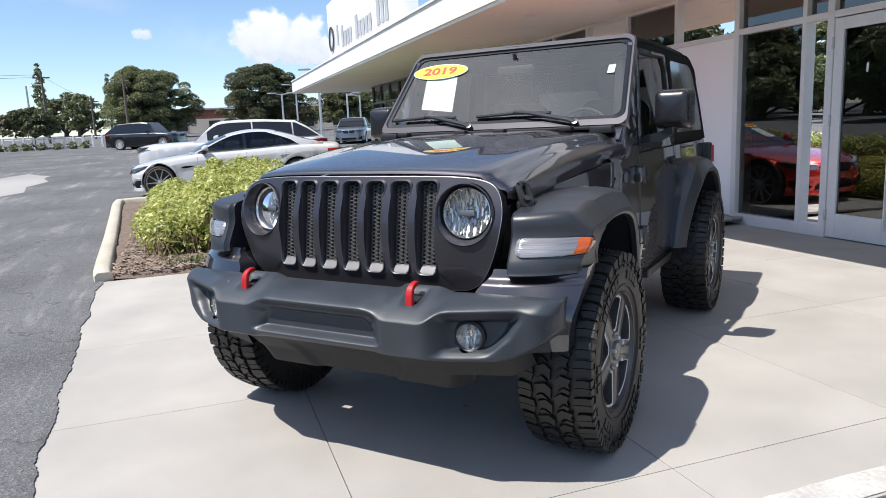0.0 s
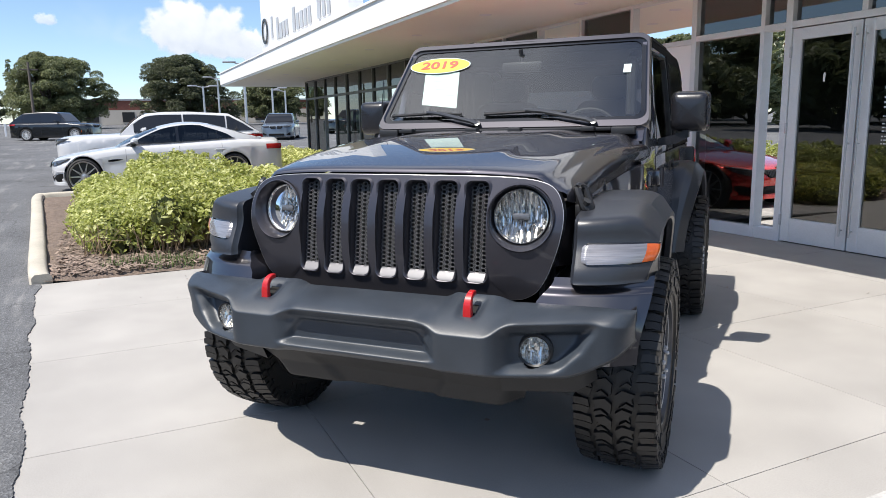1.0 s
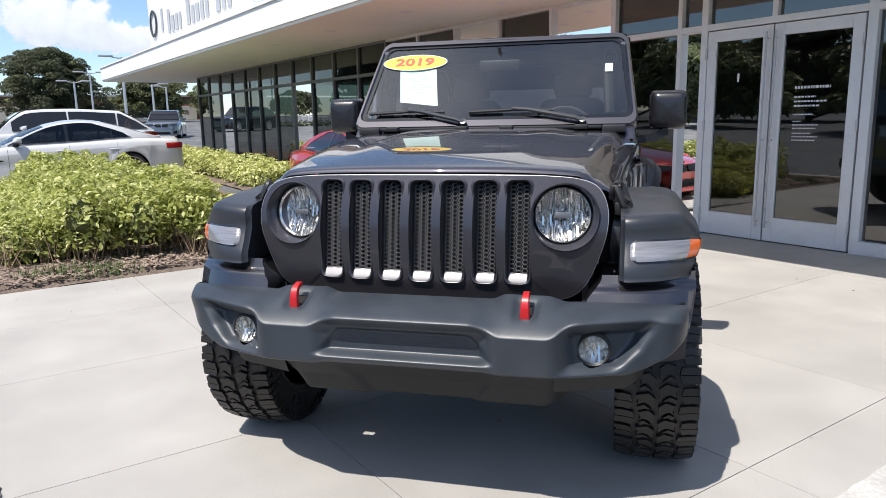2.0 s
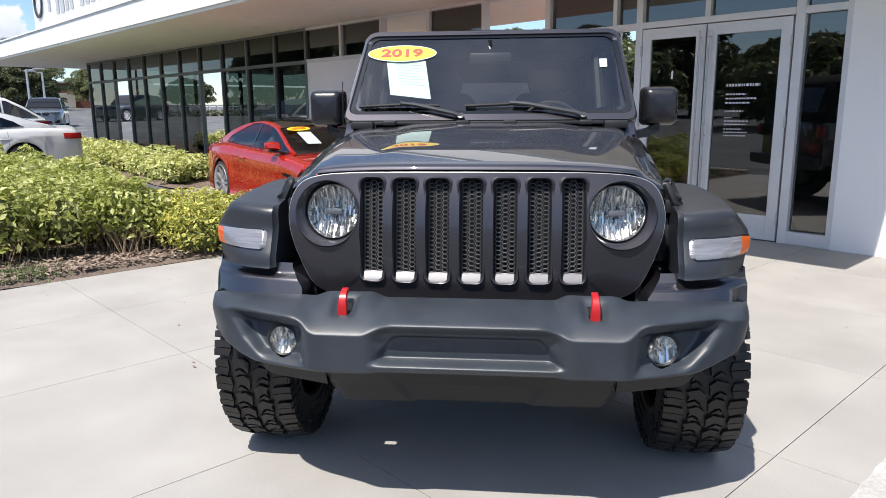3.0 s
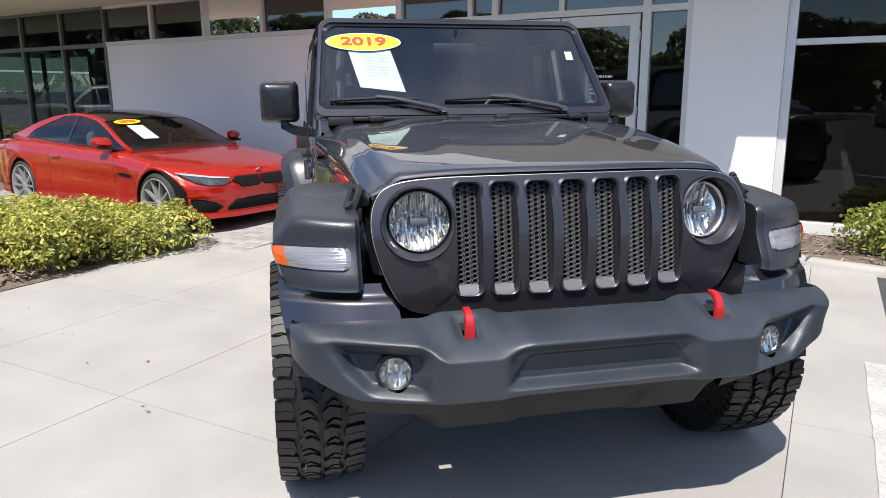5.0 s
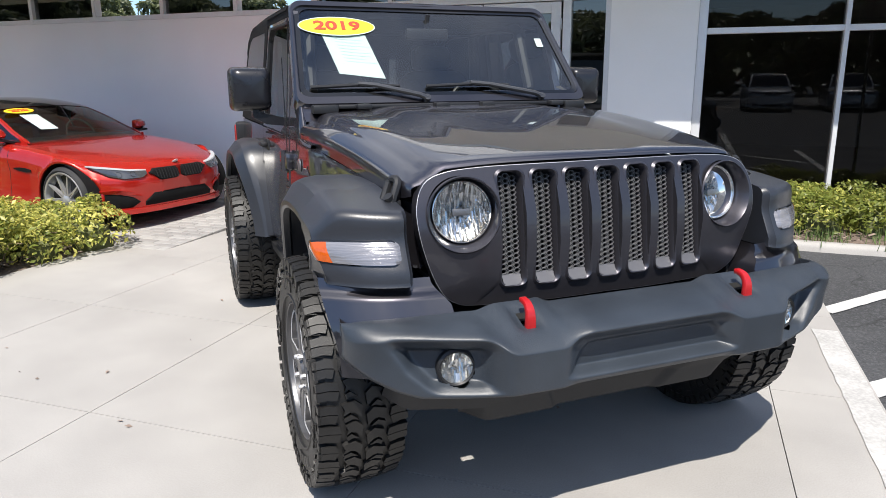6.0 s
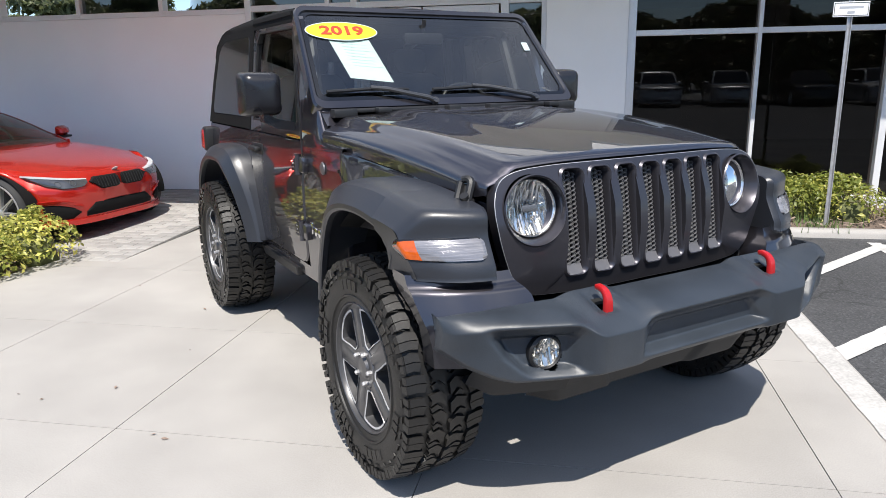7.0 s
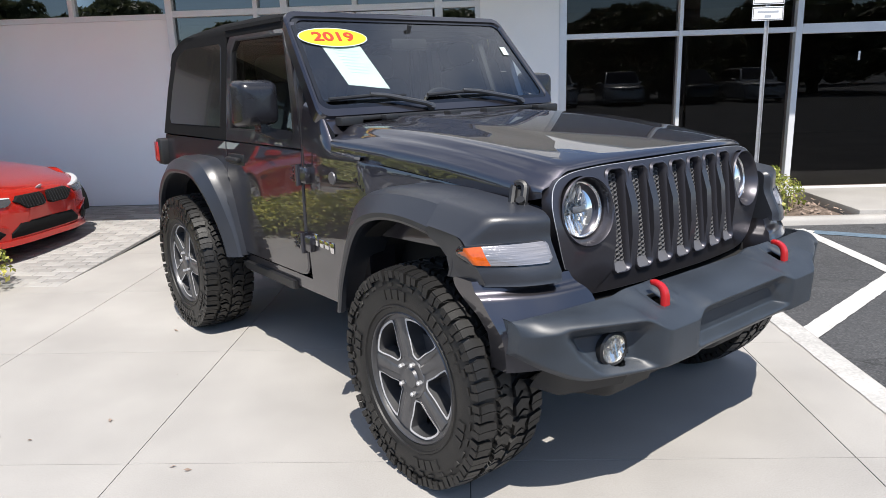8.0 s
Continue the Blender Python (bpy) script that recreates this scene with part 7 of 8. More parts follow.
for sd in (-1, 1):
    hx, hz = sd * 0.512, 1.052
    hy = bow(hx, hz)
    bm = bmesh.new()
    turned(bm, [(0.000, 0.122), (-0.005, 0.118), (0.0, 0.114), (0.030, 0.108), (0.052, 0.103), (0.105, 0.100), (0.105, 0.0)], "y", (0, 0, 0), 56)
    for v in bm.verts:
        if (v.co.x ** 2 + v.co.z ** 2) > 0.11 ** 2:
            v.co.x += sd * 0.0065
            v.co.z -= 0.008
    tilt = Matrix.Translation((hx, hy, hz)) @ Matrix.Rotation(sd * 0.10, 4, "Z") @ Matrix.Rotation(-0.15, 4, "X")
    hl = part("headlight", bm, JM["satin"], offroader, "round headlight in a dark grey bowl", m=tilt)
    bm = bmesh.new()
    turned(bm, [(0.050, 0.0945), (0.040, 0.096), (0.041, 0.099), (0.054, 0.103)], "y", (0, 0, 0), 44)
    part("ring", bm, JM["reflector"], hl, "thin bright ring")
    bm = bmesh.new()
    facets(bm, 0.0945, 34, 0.056, 1.0, 7)
    part("reflector", bm, JM["reflector"], hl, "faceted chrome reflector", smooth=False)
    bm = bmesh.new()
    box(bm, -0.030, 0.030, 0.050, 0.056, -0.012, 0.010, 0.003)
    turned(bm, [(0.050, 0.013), (0.08, 0.015)], "y", (0, 0, 0.0), 16)
    part("bulb_shield", bm, JM["tip"], hl)
    bm = bmesh.new()
    sheet(bm, lambda a, r: (r * cos(a), 0.046 - 0.022 * (1 - (r / 0.095) ** 2), r * sin(a)), span(0, 2 * pi, 40), span(0.001, 0.095, 6))
    ln = part("lens", bm, JM["lens"], hl, "clear domed lens")
    ln.visible_shadow = False

# -- front fenders --
def fender(sd, top, lip, inner, name, x_out, steps=40, front=False):
    """A flare swept along an arch: top and lip are (y, z) lines, inner the x where it meets the body."""
    tp, lp = smooth_path([(0, *p) for p in top], steps), smooth_path([(0, *p) for p in lip], steps)
    rings = []
    for i, (a, b) in enumerate(zip(tp, lp)):
        u = i / steps
        inn = inner(u)
        out = x_out(u)
        k = a + (b - a) * 0.22
        m2 = a + (b - a) * 0.55
        rings.append([(sd * x, y, z) for x, y, z in (
            (inn, a.y, a.z + 0.006), ((inn + out) / 2, a.y, a.z + 0.010), (out - 0.085, a.y, a.z + 0.004), (out - 0.066, *((a + (b - a) * 0.03).yz)), (out - 0.050, *((a + (b - a) * 0.11).yz)), (out - 0.010, *((a + (b - a) * 0.62).yz)), (out, *((a + (b - a) * 0.74).yz)), (out, *((a + (b - a) * 0.9).yz)), (out - 0.006, *b.yz), (out - 0.03, *b.yz), (out - 0.04, *((a + (b - a) * 0.8).yz)), (inn, *((a + (b - a) * 0.7).yz)))])
    bm = bmesh.new()
    loft(bm, rings, close=True)
    return part(name, bm, JM["flare"], offroader, "satin black moulded wheel arch flare", angle=21)

for sd in (-1, 1):
    f = fender(sd, [(0.410, 0.862), (0.385, 0.93), (0.385, 1.0), (0.425, 1.055), (0.53, 1.092), (0.72, 1.106), (0.92, 1.095), (1.08, 1.05), (1.18, 0.96), (1.26, 0.82), (1.33, 0.66), (1.355, 0.52)],
           [(0.47, 0.862), (0.455, 0.90), (0.46, 0.935), (0.50, 0.965), (0.60, 0.99), (0.74, 1.004), (0.88, 0.995), (1.00, 0.955), (1.09, 0.88), (1.17, 0.77), (1.24, 0.64), (1.275, 0.52)],
           lambda u: 0.66 + 0.08 * u, "fender", lambda u: 0.968 - 0.045 * ease(0.55, 1.0, u))
    # Front of the fender, swept back towards its outer edge, with the lamp set in.
    bm = bmesh.new()
    def nose(x, z):
        k = (x - 0.60) / 0.375
        return 0.215 + 0.02 * k + 0.128 * max(0, k) ** 2.6 + 0.03 * ease(0.725, 0.705, x) + 0.012 * ease(0.88, 0.86, z)
    def lean(z):
        """The lamp face leans back as it rises."""
        return 0.5 * (max(0.85, min(z, 0.985)) - 0.985)
    def tuck(x, z):
        """The outer edge draws in towards the bottom."""
        return x - 0.030 * ease(0.985, 0.85, z) * ease(0.80, 0.975, x)
    def drop(x):
        return mixp([(0.86, 0.0), (0.883, 0.002), (0.902, 0.006), (0.918, 0.014), (0.958, 0.062), (0.968, 0.075), (0.975, 0.082)], x)
    def over(x, y):
        """The top of the fender ahead of the arch."""
        return mixp([(0.20, 1.060), (0.30, 1.074), (0.38, 1.086), (0.46, 1.096), (0.56, 1.104)], y) - drop(x)
    xs = [0.705, 0.71, 0.72, 0.735, 0.77, 0.81, 0.85, 0.87, 0.885, 0.90, 0.915, 0.93, 0.945, 0.958, 0.966, 0.972, 0.975]
    grid = []
    for x in xs:
        y0_ = nose(x, 0.95)
        zf = over(x, y0_ + 0.05) - 0.032
        col_ = [(y0_ + 0.012 * ease(0.88, 0.86, z), z) for z in [0.852, 0.856, 0.866] + [0.885 + (zf - 0.885) * k / 7 for k in range(8)]]
        col_ += [(y0_ + 0.003, zf + 0.010), (y0_ + 0.010, zf + 0.019), (y0_ + 0.024, zf + 0.027)]
        for k in range(6):
            y = y0_ + 0.05 + (0.56 - y0_ - 0.05) * k / 5
            col_.append((y, over(x, y)))
        grid.append([bm.verts.new((sd * tuck(x, z), y + lean(z) * (i_ < 14), z)) for i_, (y, z) in enumerate(col_)])
    for a, b in zip(grid, grid[1:]):
        for i in range(len(a) - 1):
            bm.faces.new((a[i], a[i + 1], b[i + 1], b[i]))
    back_low = [bm.verts.new((r[0].co.x, 0.46, 0.856)) for r in grid]
    for i in range(len(grid) - 1):
        bm.faces.new((grid[i][0], grid[i + 1][0], back_low[i + 1], back_low[i]))
    inner = [bm.verts.new((v.co.x * 0.985, 0.62, v.co.z)) for v in grid[0]]
    for i in range(len(inner) - 1):
        bm.faces.new((grid[0][i], grid[0][i + 1], inner[i + 1], inner[i]))
    # Outer side, down to the arch lip.
    yn = nose(0.975, 0.95)
    def flank_z(y, v):
        low_ = mixp([(0.30, 0.852), (0.455, 0.862), (0.462, 0.93), (0.50, 0.962), (0.56, 0.982)], y)
        top_ = min(over(0.975, y), over(0.975, yn + 0.05) - 0.032 + 0.9 * (y - yn))
        z = low_ + (max(top_, low_ + 0.004) - low_) * v
        return (sd * (0.975 - (0.975 - tuck(0.975, z)) * max(0.0, 1 - (y - yn) / 0.12) - 0.0065 * (y - yn) / (0.56 - yn)), y + lean(z) * max(0.0, 1 - (y - yn) / 0.09), z)
    sheet(bm, flank_z, [yn, yn + 0.01, yn + 0.024, yn + 0.05, 0.452, 0.462, 0.48, 0.50, 0.53, 0.56], span(0, 1, 8))
    bmesh.ops.remove_doubles(bm, verts=list(bm.verts), dist=0.0012)
    part("fender_front", bm, JM["flare"], f, angle=28)
    # Turn signal: clear front part, amber carried round the corner.
    plan = [(0.748, 0.0), (0.765, 0.0), (0.80, 0.0), (0.84, 0.0), (0.875, 0.0), (0.90, 0.0), (0.92, 0.0), (0.94, 0.0), (0.957, 0.0), (0.968, 0.0), (0.9745, 0.0)]
    plan = [(x, nose(x, 0.95) - 0.008) for x, _ in plan] + [(0.980, 0.365), (0.981, 0.385), (0.9805, 0.405)]
    for nm, cut, mt, lab in (("signal_clear", (0, 7), JM["clear"], "ribbed clear daytime lamp"), ("signal_amber", (7, 14), CM["amber"], "amber corner lamp")):
        bm = bmesh.new()
        line_ = smooth_path([(*p, 0) for p in plan[cut[0]:cut[1] + (1 if nm == "signal_clear" else 0)]], 16)
        rows_ = []
        for i, p in enumerate(line_):
            slant = 0.010 * i / 16 if nm == "signal_clear" else 0.010 + 0.022 * i / 16
            blunt = (0.016 * max(0.0, 1 - i / 2.5) ** 2 if nm == "signal_clear" else 0.020 * max(0.0, (i - 11) / 5) ** 2)
            low_, high_ = 0.916 + slant * 0.25 + blunt, 0.986 - slant * 0.35 - blunt
            rows_.append([(sd * (tuck(p.x, low_ + (high_ - low_) * v) - k * 0.014), p.y + k * 0.008 + lean(low_ + (high_ - low_) * v) * (1 - 0.9 * ease(0.38, 0.41, p.y)), low_ + (high_ - low_) * v) for v, k in ((0.0, 1.0), (0.03, 0.0), (0.25, -0.15), (0.5, -0.2), (0.75, -0.15), (0.97, 0.0), (1.0, 1.0))])
        loft(bm, rows_)
        lamp_ = part(nm, bm, mt, f, lab, angle=50)
        bm = bmesh.new()
        mid_ = [sum((Vector(p) for p in r), Vector()) / len(r) for r in rows_]
        loft(bm, [[c_ + Vector(((p[0] - c_.x), 0.0, (p[2] - c_.z) * 1.16)) + Vector((0, dy + (p[1] - c_.y), 0)) for p, dy in zip(r, (0.02, 0.004, 0.004, 0.004, 0.004, 0.004, 0.02))] for r, c_ in zip(rows_, mid_)])
        part("lamp_bezel", bm, CM["gloss"], lamp_, "thin black lamp surround", angle=50)
    # Apron under the lamp, wrapping round towards the wheel.
    bm = bmesh.new()
    def wing(u, z):
        x0 = 0.592 + 0.055 * ease(0.77, 0.862, z)
        x = x0 + (0.966 - 0.035 * ease(0.84, 0.60, z) - x0) * u
        k = (x - 0.60) / 0.375
        step = 0.018 * ease(0.812, 0.834, z) + 0.006 * ease(0.74, 0.62, z)
        return (sd * x, 0.212 + 0.02 * k + 0.120 * max(0, k) ** 2.6 + step + 0.5 * (max(0.70, z) - 0.90), z)
    zs_ = [0.58, 0.64, 0.70, 0.75, 0.79, 0.806, 0.812, 0.818, 0.824, 0.830, 0.836, 0.842, 0.852, 0.866]
    g3 = sheet(bm, wing, [0, 0.01, 0.025, 0.045, 0.07] + span(0.12, 1, 16), zs_)
    for edge_, x_in in ((g3[0], -0.012), (g3[-1], -0.004)):
        bk_ = [bm.verts.new((v.co.x + sd * x_in, max(v.co.y + 0.004, 0.44 - 0.14 * ease(0.86, 0.70, v.co.z)), v.co.z)) for v in edge_]
        for i in range(len(edge_) - 1):
            bm.faces.new((edge_[i], edge_[i + 1], bk_[i + 1], bk_[i]))
    apron_ = part("fender_apron", bm, JM["frame"], offroader, "dark moulded apron between fender and bumper", angle=40)
    if sd == 1:
        # This wing sits a little lower than the other.
        for ob in [apron_, f, *f.children_recursive]:
            ob.data.transform(Matrix.Translation((0.004, 0, -0.018)))

# -- bumper --
def lerp(pts):
    return lambda a: mixp(pts, abs(a))


b_front = lerp([(0, -0.082), (0.30, -0.082), (0.335, -0.087), (0.497, -0.088), (0.53, -0.074), (0.58, -0.050), (0.70, 0.0), (0.80, 0.045), (0.865, 0.077), (0.885, 0.090), (0.906, 0.108), (0.924, 0.130), (0.935, 0.156), (0.940, 0.190)])
b_crease = lerp([(0, 0.731), (0.236, 0.731), (0.250, 0.728), (0.325, 0.701), (0.338, 0.698), (0.488, 0.699), (0.504, 0.703), (0.566, 0.737), (0.585, 0.741), (0.74, 0.741), (0.885, 0.731), (0.936, 0.722)])
b_low = lerp([(0, 0.553), (0.33, 0.553), (0.50, 0.556), (0.60, 0.548), (0.74, 0.546), (0.80, 0.564), (0.88, 0.606), (0.936, 0.650)])
b_back = lerp([(0, 0.128), (0.30, 0.128), (0.36, 0.112), (0.48, 0.112), (0.56, 0.135), (0.80, 0.150), (0.90, 0.168), (0.936, 0.205)])


def b_top(x):
    a = abs(x)
    hump = 0.024 * ease(0.285, 0.335, a) * (1 - ease(0.478, 0.545, a))
    return 0.768 + hump - 0.012 * ease(0.885, 0.936, a)


def b_deck(x, k):
    """The sloping upper side, k from the crease to the back edge."""
    a = abs(x)
    y0, y1, z0, z1 = b_front(x), b_back(x), b_crease(x), b_top(x)
    y, z = y0 + (y1 - y0) * k, z0 + (z1 - z0) * k + 0.010 * sin(pi * k) + 0.004 * min(1.0, 8 * k)
    # Sunken seat of the tow hook.
    seat = ease(0.368, 0.378, a) * (1 - ease(0.446, 0.456, a)) * ease(0.36, 0.42, k) * (1 - ease(0.80, 0.86, k))
    return (x, y + 0.004 * seat, z - 0.012 * seat)


def b_face(x, z):
    """Depth of the bumper's front below the crease."""
    a = abs(x)
    zc, zb = b_crease(x), b_low(x)
    y = b_front(x) + 0.05 * (zc - z)
    # Set-back middle with an overhang, the plate recess and a ledge under it.
    wc = 1 - ease(0.268, 0.328, a + 0.25 * max(0.0, z - 0.68))
    y += wc * mixp([(0.552, 0.018), (0.585, -0.004), (0.592, -0.004), (0.606, 0.030), (0.685, 0.034), (0.700, 0.028), (0.726, 0.002), (0.740, 0.0)], z)
    rec = 1 - ease(0.0, 0.008, a - mixp([(0.600, 0.282), (0.625, 0.276), (0.668, 0.248), (0.688, 0.222)], z))
    y += 0.014 * rec * ease(0.603, 0.609, z) * (1 - ease(0.680, 0.688, z))
    # Fog lamp pocket: shaded overhang, sunk panel, and a shelf below.
    out = mixp([(0.56, 0.690), (0.585, 0.715), (0.64, 0.775), (0.69, 0.805), (0.74, 0.835)], z)
    wf = ease(0.520, 0.560, a) * (1 - ease(-0.030, 0.016, a - out))
    y += wf * mixp([(0.560, 0.0), (0.572, 0.004), (0.586, 0.026), (0.70, 0.043), (0.722, 0.022), (0.741, 0.0)], z)
    wd = ease(0.552, 0.562, a) * (1 - ease(0.0, 0.010, a - mixp([(0.585, 0.690), (0.60, 0.712), (0.655, 0.756), (0.70, 0.770)], z)))
    y += 0.030 * wd * ease(0.588, 0.595, z) * (1 - ease(0.686, 0.704, z))
    # Flat facet beside the pocket, and a tucked-in lower edge.
    y += 0.018 * ease(0.84, 0.93, a) * ease(0.0, 0.08, zc - z)
    y += 0.030 * ease(0.020, 0.0, z - zb) ** 1.6
    return y


bm = bmesh.new()
xs = sorted(set(span(-0.940, 0.940, 300) + [s_ * v for s_ in (-1, 1) for v in (0.372, 0.452, 0.392, 0.432)]))
FACE, DECK = 84, 26
def bpt(x, v):
    if v <= FACE:
        z = b_low(x) + (b_crease(x) - b_low(x)) * v / FACE
        return (x, b_face(x, z), z)
    return b_deck(x, (v - FACE) / DECK)
grid = sheet(bm, bpt, xs, range(FACE + DECK + 1))
for _ in range(9):
    bmesh.ops.smooth_vert(bm, verts=[v for r in grid for v in r], factor=0.5, use_axis_x=True, use_axis_y=True, use_axis_z=True)
for v in bm.verts:
    v.co.y -= 0.020 * ease(0.80, 0.90, v.co.x) * ease(0.22, 0.12, v.co.y)
for r in grid:
    r.append(bm.verts.new(r[FACE + DECK].co + Vector((0, 0.012, -0.006))))
    r.append(bm.verts.new(r[FACE + DECK].co + Vector((0, 0.016, -0.045))))
    r.insert(0, bm.verts.new(r[0].co + Vector((0, 0.10, 0.015))))
for p_, q_ in zip(grid, grid[1:]):
    for j in (0, len(p_) - 3, len(p_) - 2):
        bm.faces.new((p_[j], p_[j + 1], q_[j + 1], q_[j]))
for col_ in (grid[0], grid[-1]):
    bk = [bm.verts.new((v.co.x * 0.985, 0.29, v.co.z)) for v in col_[1:-2]]
    for i in range(len(bk) - 1):
        bm.faces.new((col_[i + 1], col_[i + 2], bk[i + 1], bk[i]))
# The slots through which the hooks come up.
slot = [f for f in bm.faces if 0.394 < abs(f.calc_center_median().x) < 0.431 and 0.012 < f.calc_center_median().y < 0.062 and f.calc_center_median().z > 0.72]
slot += [f for f in bm.faces if math.hypot(abs(f.calc_center_median().x) - 0.632, f.calc_center_median().z - 0.636) < 0.0515]
bmesh.ops.delete(bm, geom=slot, context="FACES")
bumper = part("bumper", bm, JM["bumper"], offroader, "matt grey plastic front bumper, weathered and scuffed", angle=50)
# Added dark filler blocks sun through the gap; its openings let flecks fall.
bm = bmesh.new()
box(bm, -0.60, 0.60, 0.135, 0.20, 0.70, 0.71)
box(bm, -0.525, 0.60, 0.20, 0.36, 0.70, 0.71)
box(bm, -0.60, -0.525, 0.232, 0.256, 0.70, 0.71)
box(bm, -0.60, -0.525, 0.285, 0.36, 0.70, 0.71)
for x in (-0.412, 0.412):
    box(bm, x - 0.05, x + 0.05, -0.03, 0.12, 0.70, 0.706)
part("bumper_cover", bm, JM["dark"], offroader, "dark filler added in the gap between bumper and grille", smooth=False)
bm = bmesh.new()
def dam(x, v):
    """The skirt: v from its lower edge up to the bumper, x across."""
    a = abs(x)
    y, z = mixp([(0.0, 0.182, 0.362), (0.10, 0.172, 0.372), (0.40, 0.140, 0.440), (0.72, 0.065, 0.512), (1.0, -0.020, 0.566)], v)
    arch = (1 - ease(0.30, 0.345, a + 0.10 * (1 - v))) * ease(0.80, 0.55, v)
    return (x * (0.915 + 0.085 * ease(0.0, 0.7, v)), y + 0.020 * arch + 0.10 * ease(0.47, 0.575, a) ** 2, z)
sheet(bm, dam, span(-0.575, 0.575, 92), span(0, 1, 30))
part("air_dam", bm, JM["dam"], offroader, "grey plastic skirt under the bumper", angle=40)
for sd in (-1, 1):
    # Under-lip below the fog lamp.
    bm = bmesh.new()
    def lip_under(u, v):
        a = 0.500 + (0.800 - 0.500) * u
        y = 0.095 + 0.105 * u - 0.06 * v + 0.05 * ease(0.9, 1.0, u)
        return (sd * a, y, 0.455 + 0.03 * ease(0.75, 1.0, u) + (0.105 - 0.03 * ease(0.75, 1.0, u)) * v + 0.004 * sin(pi * v))
    g_ = sheet(bm, lip_under, span(0, 1, 14), span(0, 1, 8))
    low_ = [bm.verts.new(r[0].co + Vector((0, 0.08, 0.02))) for r in g_]
    for i in range(len(low_) - 1):
        bm.faces.new((g_[i][0], g_[i + 1][0], low_[i + 1], low_[i]))
    part("under_lip", bm, JM["dam"], bumper, "lower plastic lip", angle=40)
    # Tow hook: a bent bar that rises from its slot and turns back over it.
    bm = bmesh.new()
    path = smooth_path([(0, -0.002, 0.715), (0, -0.001, 0.742), (0, 0.000, 0.770), (0, 0.006, 0.792), (0, 0.020, 0.806), (0, 0.040, 0.812), (0, 0.056, 0.812)], 18)
    rings = []
    for i, p in enumerate(path):
        d = (path[min(i + 1, 18)] - path[max(i - 1, 0)]).normalized()
        nrm = Vector((0, -d.z, d.y))
        w, t_ = 0.0165 - 0.0050 * ease(2, 15, i), 0.0105 - 0.002 * i / 18
        if i in (0, 18):
            w, t_ = w - 0.003, t_ - 0.003
        rings.append([(sd * 0.412 + a * w, p.y + nrm.y * b * t_, p.z + nrm.z * b * t_) for a, b in ((-1, -0.6), (-1, 0.6), (-0.8, 1), (0.8, 1), (1, 0.6), (1, -0.6), (0.8, -1), (-0.8, -1))])
    loft(bm, rings)
    part("tow_hook", bm, JM["hook"], bumper, "bright red tow hook", angle=50)
    # Fog lamp.
    fm = Matrix.Translation((sd * 0.632, 0.042, 0.636)) @ Matrix.Rotation(sd * 0.16, 4, "Z")
    bm = bmesh.new()
    turned(bm, [(0.03, 0.060), (-0.008, 0.060), (-0.014, 0.053), (-0.010, 0.048), (0.05, 0.05)], "y", (0, 0, 0), 32)
    fog = part("fog_lamp", bm, CM["trim"], bumper, "round fog lamp", m=fm)
    bm = bmesh.new()
    facets(bm, 0.048, 18, -0.008, 0.5, 3)
    part("reflector", bm, JM["reflector"], fog, "chrome reflector", smooth=False)
    bm = bmesh.new()
    sheet(bm, lambda a, r: (r * cos(a), -0.010 - 0.008 * (1 - (r / 0.048) ** 2), r * sin(a)), span(0, 2 * pi, 28), span(0.001, 0.048, 3))
    part("lens", bm, JM["lens"], fog, "clear lens").visible_shadow = False

# -- body sides --
def side_x(z):
    """Half width of the body at a height: straight below the belt, leaning in above."""
    return 0.804 - 0.10 * (min(z, 1.20) - 0.85) ** 2 - 0.118 * max(0, z - 1.20)

def panel(name, poly, parent, material, depth=0.03, proud=0.0, bevel=0.006, label="", angle=35):
    """A body panel from a (y, z) outline, laid on the leaning side, on both sides of the car."""
    out = []
    for sd in (-1, 1):
        bm = bmesh.new()
        rings = []
        for k, inset in ((-depth, 0.0), (-bevel, 0.0), (0.0, bevel)):
            cy, cz = sum(p[0] for p in poly) / len(poly), sum(p[1] for p in poly) / len(poly)
            ring = []
            for y, z in poly:
                d = Vector((y - cy, z - cz))
                d = d * (1 - inset / max(0.05, d.length))
                ring.append((sd * (side_x(cz + d.y) + proud + k), cy + d.x, cz + d.y))
            rings.append(ring)
        rows = [[bm.verts.new(p) for p in r] for r in rings]
        for a, b in zip(rows, rows[1:]):
            for i in range(len(poly)):
                bm.faces.new((a[i], a[(i + 1) % len(poly)], b[(i + 1) % len(poly)], b[i]))
        edges = [bm.edges.get((rows[-1][i], rows[-1][(i + 1) % len(poly)])) for i in range(len(poly))]
        skin = [g for g in bmesh.ops.triangle_fill(bm, edges=edges, use_beauty=True)["geom"] if isinstance(g, bmesh.types.BMFace)]
        for level in span(0.55, 1.20, 13):
            cut = set(skin) | {e for f in skin for e in f.edges} | {v for f in skin for v in f.verts}
            skin = [g for g in bmesh.ops.bisect_plane(bm, geom=list(cut), plane_co=(0, 0, level), plane_no=(0, 0, 1))["geom"] if isinstance(g, bmesh.types.BMFace)]
        for v in {v for f in skin for v in f.verts}:
            v.co.x = sd * (side_x(v.co.z) + proud)
        out.append(part(name, bm, material, parent, label, angle=angle))
    return out

def corner(cy, cz, r, a0, a1, k=6):
    return [(cy + r * cos(a0 + (a1 - a0) * i / k), cz + r * sin(a0 + (a1 - a0) * i / k)) for i in range(k + 1)]

